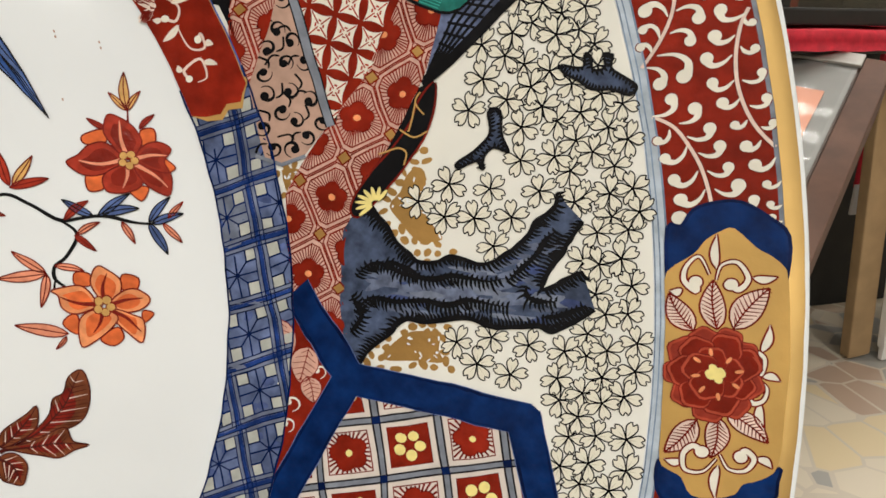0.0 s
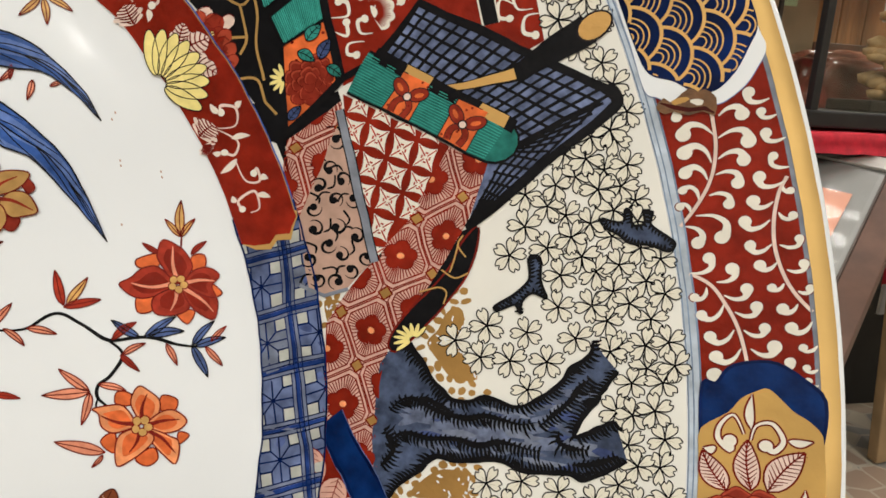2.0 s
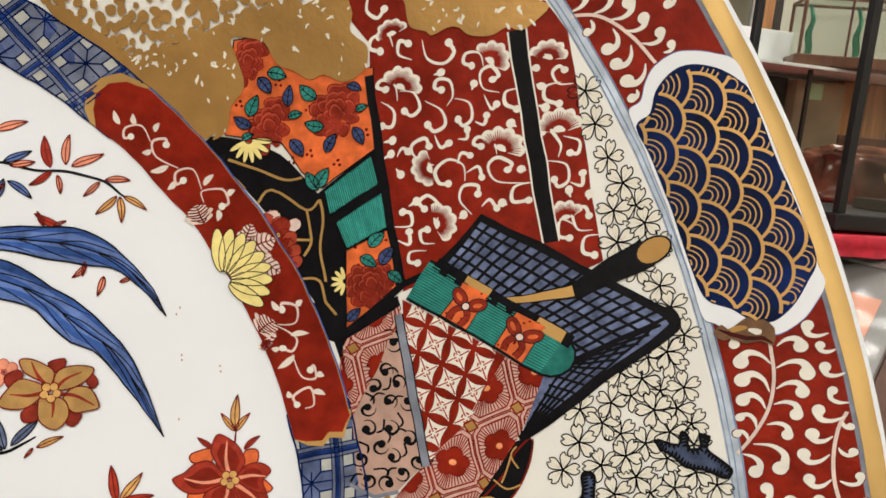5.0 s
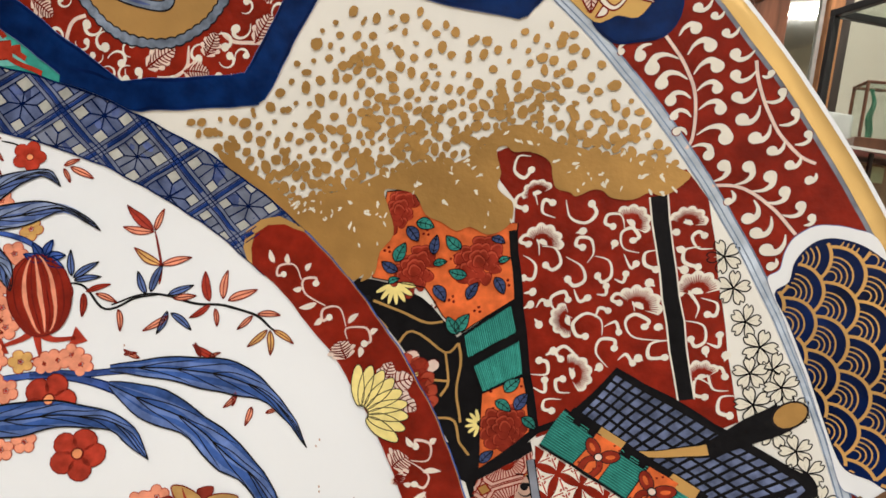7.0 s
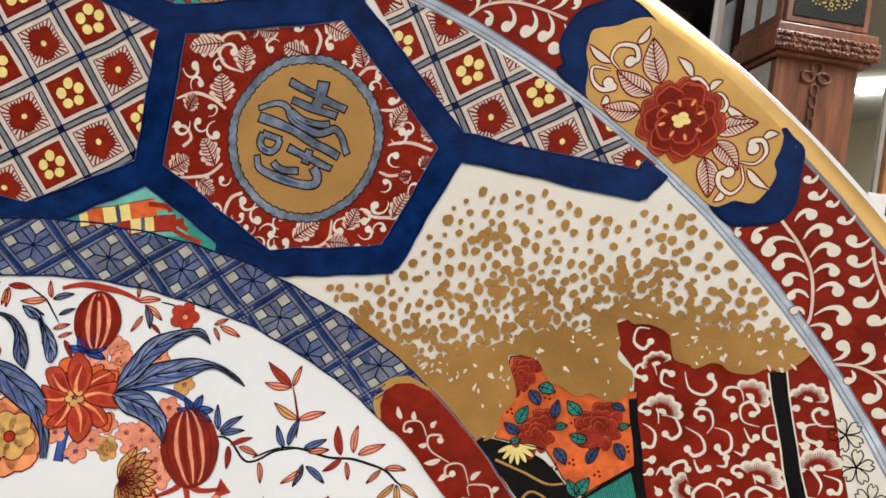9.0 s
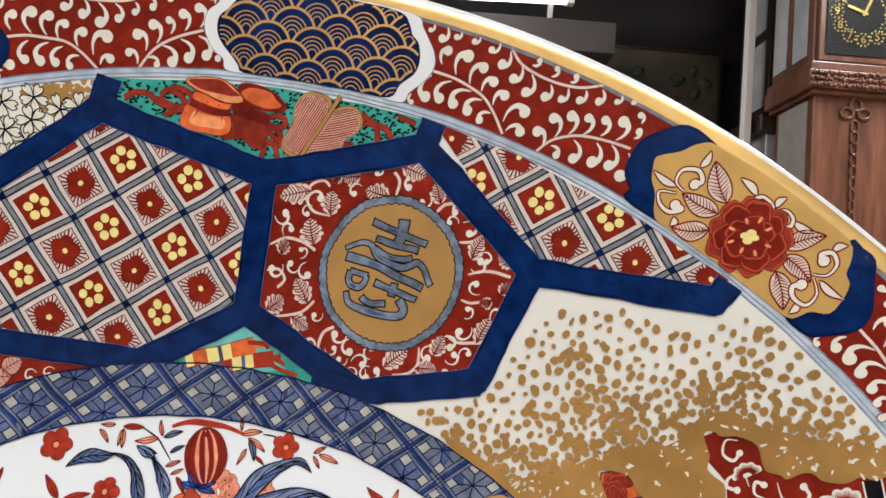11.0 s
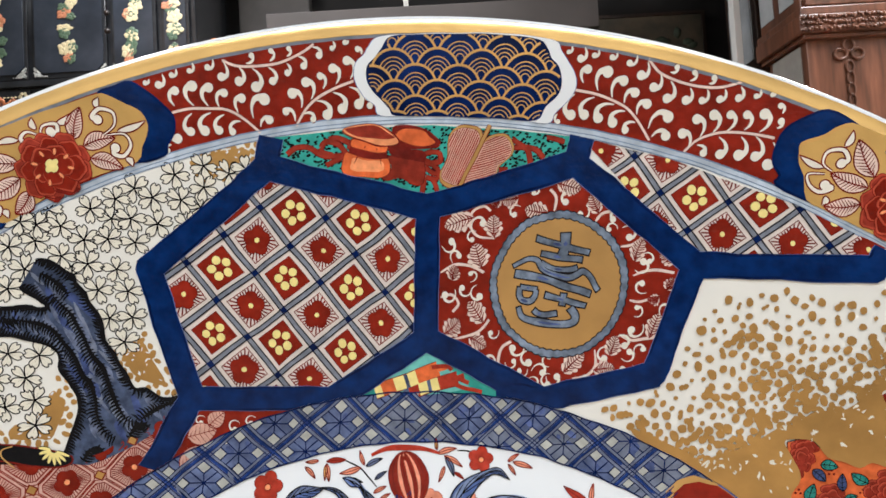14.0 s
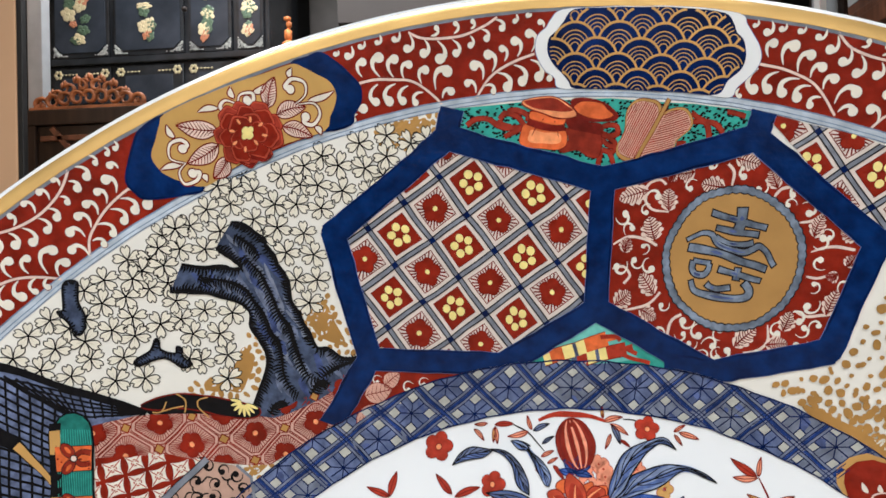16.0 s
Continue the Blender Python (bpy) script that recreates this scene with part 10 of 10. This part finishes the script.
    for k in range(3):
        block("mark", (1.449, 1.0985, 1.005 + 0.018 * k), (1.466, 1.0995, 1.016 + 0.018 * k), REDC, tag, 0)
    block("string", (1.457, 1.1005, 1.065), (1.4585, 1.1015, 1.345), WOODD, tag, 0)
    pic = thing("framed_picture", "orange print in a grey frame wrapped in clear plastic", "picture")
    along, down = Vector((0.648, -0.752, -0.119)), Vector((-0.716, -0.549, -0.430)).normalized()
    along = (along - down * along.dot(down)).normalized()
    m = Matrix((along, along.cross(down), -down)).transposed().to_4x4()
    m.translation = Vector((1.292, 0.85, 0.737))
    m = m @ Matrix.Translation((0, 0.062, 0))
    block("frame_board", (-0.62, -0.05, -0.62), (0, 0.045, 0), material("frame edge brown", (0.075, 0.045, 0.032), 0.5, 0, 0.2, 20), pic, 0.003, m=m)
    block("frame_side", (0.0005, -0.054, -0.62), (0.046, 0.045, 0), material("brown frame rail", (0.105, 0.052, 0.034), 0.85, 0, 0.2, 20), pic, 0.003, m=m)
    block("mount", (-0.61, -0.053, -0.61), (-0.004, -0.0505, -0.012), material("grey mount", (0.21, 0.205, 0.19), 0.6, 0, 0.05, 20), pic, 0.001, m=m)
    block("frame_top", (-0.62, -0.060, -0.040), (0, -0.0535, 0), GREYF, pic, 0.002, m=m)
    block("print", (-0.55, -0.0562, -0.53), (-0.036, -0.0535, -0.135), ORANGEP, pic, 0, m=m)
    bm = bmesh.new()
    bmesh.ops.create_grid(bm, x_segments=40, y_segments=40, size=0.5)
    for v in bm.verts:
        w = 0.0025 * noise.noise(Vector((v.co.x * 9, v.co.y * 9, 1))) + 0.003 * noise.noise(Vector((v.co.x * 22, v.co.y * 16, 4)))
        v.co = Vector((-0.31 + v.co.x * 0.6, -0.064 + w, -0.32 + v.co.y * 0.58))
    bmesh.ops.transform(bm, matrix=m, verts=bm.verts)
    link_mesh("wrapping", bm, WRAP, pic, "crinkled clear plastic", True).visible_shadow = False
    board = thing("leaning_board", "tan wooden board standing on the floor by the table", "board")
    m = Matrix.Translation((1.605, 1.03, 0.0)) @ pose(0, 0, 0, 0, -6.4, 0)
    block("board", (0, 0, 0.006), (0.063, 0.03, 0.685), TANB, board, 0.004, m=m)
    panel = thing("white_board", "white painted board standing on the floor by the table", "board")
    m = Matrix.Translation((1.678, 1.012, 0.0)) @ pose(0, 0, 0, 0, -6.4, 0)
    block("board", (0, -0.01, 0.036), (0.30, 0.012, 0.655), PAPER, panel, 0.004, m=m)
    block("foot", (0.003, -0.006, 0.004), (0.28, 0.008, 0.0355), PAPER, panel, 0.002, m=m)
    tag = thing("red_packet", "folded red packet with a white card under the table", "packet")
    block("packet", (1.655, 1.16, 0.40), (1.76, 1.17, 0.732), REDC, tag, 0.002)
    block("card", (1.645, 1.150, 0.335), (1.73, 1.158, 0.41), PAPER, tag, 0.001)
    for k in range(2):
        block("mark", (1.695, 1.1475, 0.345 + 0.02 * k), (1.72, 1.149, 0.355 + 0.02 * k), REDC, tag, 0)


right_side()


def inlay_mesh(mat):
    bm = bmesh.new()
    for j in range(5):
        a = 2 * math.pi * j / 5
        bead(bm, (0.6 * math.cos(a), 0, 0.6 * math.sin(a)), (0.5, 0.0025, 0.5))
    bead(bm, (0, -0.001, 0), (0.3, 0.0025, 0.3))
    me = bpy.data.meshes.new("inlay_flower")
    bm.to_mesh(me)
    bm.free()
    me.materials.append(mat)
    return me


FLOWERS = {m.name: inlay_mesh(m) for m in (SAGE, CREAM, ROSE)}


def lacquer_cabinet():
    c = thing("lacquer_cabinet", "black lacquer cabinet inlaid with pale flowers", "cabinet")
    block("body", (-1.72, 2.43, 0), (-0.84, 2.85, 2.5), LACQ, c, 0.004)
    rnd = random.Random(12)
    doors = [(-1.70, -1.475), (-1.455, -1.175), (-1.155, -0.985), (-0.965, -0.86)]
    for x0, x1 in doors:
        door = block("door", (x0, 2.412, 1.855), (x1, 2.428, 2.44), LACQ, c, 0.003)
        cut = 0.028
        bm = bmesh.new()
        zs, ze = 1.875, 2.42
        p = [(x0 + 0.012 + cut, zs), (x1 - 0.012 - cut, zs), (x1 - 0.012, zs + cut), (x1 - 0.012, ze - cut), (x1 - 0.012 - cut, ze), (x0 + 0.012 + cut, ze), (x0 + 0.012, ze - cut), (x0 + 0.012, zs + cut)]
        front, back = [[bm.verts.new((x, y, z)) for x, z in p] for y in (2.4070, 2.4115)]
        bm.faces.new(front)
        bm.faces.new(back[::-1])
        for i in range(len(p)):
            bm.faces.new((front[i - 1], back[i - 1], back[i], front[i]))
        bmesh.ops.recalc_face_normals(bm, faces=bm.faces)
        link_mesh("panel", bm, LACQREFL, door, "black octagonal panel, bluish reflection put into its colour")
        for sx, way in ((x0 + 0.004, 1), (x1 - 0.004, -1)):
            bm = bmesh.new()
            for k in range(60):
                d = abs(rnd.gauss(0, 0.022))
                e = rnd.uniform(0, max(0.002, 0.04 - d))
                bead(bm, (sx + d * way, 2.409, 1.862 + e), (0.0032, 0.002, 0.0032))
            link_mesh("corner_inlay", bm, SILVER, door, "silvery inlaid corner")
        cx = (x0 + x1) / 2
        for mat, count, size in ((SAGE, 9, 0.022), (CREAM, 7, 0.027), (ROSE, 4, 0.023)):
            for k in range(count):
                z = 1.90 + (k + rnd.random()) / count * 0.46
                ob = new("inlay_flower", FLOWERS[mat.name])
                ob.parent = door
                ob.matrix_basis = pose(cx + rnd.gauss(0, (x1 - x0) * 0.10), 2.4040, z, 0, rnd.uniform(0, 72), 0) @ Matrix.Diagonal((size * rnd.uniform(0.55, 1.25), 1, size * rnd.uniform(0.55, 1.25), 1))
    block("ledge", (-1.73, 2.40, 1.825), (-0.83, 2.86, 1.85), LACQ, c, 0.004)
    for x0, x1 in ((-1.70, -1.47), (-1.45, -1.18), (-1.16, -0.87)):
        d = block("drawer", (x0, 2.412, 1.66), (x1, 2.428, 1.815), LACQ, c, 0.003)
        block("panel", (x0 + 0.04, 2.408, 1.675), (x1 - 0.04, 2.411, 1.775), LACQREFL, d, 0.001)
        for sx in (x0 + 0.022, x1 - 0.022):
            bm = bmesh.new()
            for j in range(6):
                bead(bm, (sx + 0.012 * math.cos(j * 1.047), 2.409, 1.79 + 0.012 * math.sin(j * 1.047)), (0.008, 0.002, 0.008))
            for j in range(4):
                bead(bm, (sx + (0.03 + 0.014 * j) * (1 if sx == x0 + 0.022 else -1), 2.409, 1.79), (0.006, 0.002, 0.0035))
            link_mesh("inlay", bm, CREAM, d, "inlaid cream flower", True)
    for z in (2.09, 2.02):
        bm = bmesh.new()
        bead(bm, (-1.165, 2.40, z), (0.012, 0.01, 0.012))
        link_mesh("latch", bm, WOODD, c, "dark round latch", True)


lacquer_cabinet()
side = thing("pale_panel", "narrow grey-white upright panel", "panel")
block("panel", (-1.345, 1.72, 0), (-1.300, 1.76, 2.6), PALEG, side, 0.003)


def carved_chair():
    c = thing("carved_chair", "dark wooden chair with a pierced orange carved crest", "chair")
    for x in (-1.335, -1.005):
        block("back_post", (x, 1.69, 0), (x + 0.03, 1.73, 1.47), WOODD, c, 0.005)
    block("top_rail", (-1.335, 1.685, 1.43), (-0.975, 1.735, 1.475), WOODD, c, 0.005)
    block("back_panel", (-1.305, 1.70, 0.55), (-1.005, 1.715, 1.43), WOODD, c, 0.003)
    for a in (-50, 50):
        block("lattice_bar", (-0.16, -0.006, -0.008), (0.16, 0.006, 0.008), WOODR, c, 0.002, m=pose(-1.155, 1.694, 1.30, 0, a, 0))
    block("inner_rail", (-1.29, 1.688, 1.385), (-1.02, 1.70, 1.40), WOODR, c, 0.002)
    block("seat", (-1.34, 1.32, 0.44), (-0.97, 1.73, 0.48), WOODD, c, 0.005)
    for x in (-1.335, -1.005):
        block("front_leg", (x, 1.33, 0), (x + 0.03, 1.37, 0.44), WOODD, c, 0.004)
    bm = bmesh.new()
    rnd = random.Random(2)

    def scroll(cx, cz, big, fat, start, sweep):
        bm = bmesh.new()
        rings = []
        n = 16
        for j in range(n + 1):
            t = j / n
            a = radians(start + sweep * t)
            rad = big * (1 - 0.55 * t)
            thick = fat * (0.55 + 0.75 * math.sin(math.pi * min(1, 0.15 + t)))
            mid = Vector((cx + rad * math.cos(a), 1.71, cz + rad * math.sin(a)))
            out = Vector((math.cos(a), 0, math.sin(a)))
            rings.append([bm.verts.new(mid + out * thick * math.cos(b) + Vector((0, 1.4 * thick * math.sin(b), 0))) for b in (k * math.pi / 3 for k in range(6))])
        for p, q in zip(rings, rings[1:]):
            for i in range(6):
                bm.faces.new((p[i - 1], p[i], q[i], q[i - 1]))
        bm.faces.new(rings[0][::-1])
        bm.faces.new(rings[-1])
        bmesh.ops.recalc_face_normals(bm, faces=bm.faces)
        link_mesh("crest_scroll", bm, CARVED, c, "", True)

    for k in range(9):
        way = 1 if k < 4 else -1
        cx = -1.155 + (k - 4) * 0.036
        top = 0.088 - 0.0048 * (k - 4) ** 2
        scroll(cx, 1.492 + top * 0.22, 0.021, 0.0052, 90 - 80 * way, 400 * way)
        if top > 0.03:
            scroll(cx + 0.014 * way, 1.484 + top * 0.72, 0.017, 0.0046, 90 + 60 * way, -380 * way)
        bm = bmesh.new()
        for j in range(3):
            bead(bm, (cx + 0.008 * (j - 1), 1.71, 1.484 + top - 0.006 * abs(j - 1)), (0.005, 0.007, 0.011))
        link_mesh("crest_leaf", bm, CARVED, c, "", True)
    block("crest_base", (-1.33, 1.700, 1.4755), (-0.98, 1.722, 1.486), CARVED, c, 0.002)


carved_chair()


def figurine():
    f = thing("figurine", "small orange and yellow figurine on a ledge", "figurine")
    bm = bmesh.new()
    for c, s in (((0, 0, 0.02), (0.028, 0.025, 0.03)), ((0, 0, 0.065), (0.018, 0.016, 0.03)), ((0.004, 0, 0.105), (0.013, 0.012, 0.016)), ((-0.002, 0, 0.128), (0.017, 0.014, 0.012))):
        bead(bm, (c[0] - 0.775, c[1] + 2.45, c[2] + 1.85), s)
    link_mesh("figurine", bm, material("orange glaze", (0.70, 0.22, 0.06), 0.35, 0, 0.4, 40), f, smooth_faces=True)
    ledge = thing("wall_ledge", "dark wooden ledge on two uprights", "shelf")
    block("ledge", (-0.82, 2.38, 1.78), (-0.50, 2.60, 1.828), WOODD, ledge, 0.003)
    block("upright", (-0.82, 2.50, 0), (-0.79, 2.58, 1.78), WOODD, ledge, 0.003)
    block("upright", (-0.53, 2.50, 0), (-0.50, 2.58, 1.78), WOODD, ledge, 0.003)


figurine()
hanging = thing("dark_painting", "dark green landscape painting in shadow", "painting")
block("canvas", (0.80, 2.95, 1.70), (1.30, 2.985, 2.16), material("dark green paint", (0.030, 0.040, 0.032), 0.5, 0, 0.5, 7, second=(0.10, 0.075, 0.05)), hanging, 0.003)
for lo, hi in (((0.785, 2.945, 1.69), (0.80, 2.99, 2.175)), ((1.30, 2.945, 1.69), (1.315, 2.99, 2.175)), ((0.80, 2.945, 2.16), (1.30, 2.99, 2.175)), ((0.80, 2.945, 1.685), (1.30, 2.99, 1.70))):
    block("frame", lo, hi, WOODD, hanging, 0.002)
rnd = random.Random(31)
LEAFK = material("dull green paint", (0.045, 0.060, 0.040), 0.6, 0, 0.4, 20)
for _ in range(16):
    bm = bmesh.new()
    bead(bm, (rnd.uniform(0.85, 1.25), 2.948, rnd.uniform(1.78, 2.08)), (rnd.uniform(0.02, 0.05), 0.002, rnd.uniform(0.015, 0.035)))
    link_mesh("painted_leaf", bm, LEAFK, hanging, "", True)
rail = thing("roller_blind", "rolled dark grey blind", "blind")
block("blind", (-0.80, 2.90, 1.95), (-0.48, 2.98, 2.6), material("dark grey cloth", (0.10, 0.09, 0.085), 0.8, 0, 0.2, 6), rail, 0.01)

# the dish's stand, behind and under it
stand = thing("plate_stand", "dark wooden easel stand on a low table", "stand")
block("table_top", (-0.5, -0.12, 0.26), (0.5, 0.42, 0.30), WOODD, stand, 0.006)
for x in (-0.47, 0.41):
    for y in (-0.09, 0.33):
        block("leg", (x, y, 0), (x + 0.06, y + 0.06, 0.26), WOODD, stand, 0.004)
for x in (-0.2, 0.17):
    block("prop", (0, 0, 0), (0.03, 0.03, 0.56), WOODD, stand, 0.004, m=Matrix.Translation((x, 0.17, 0.29)) @ pose(0, 0, 0, -10, 0, 0))
    block("rest", (x, -0.09, 0.300), (x + 0.03, 0.19, 0.335), WOODD, stand, 0.004)
    block("stop", (x, -0.115, 0.300), (x + 0.03, -0.09, 0.37), WOODD, stand, 0.004)
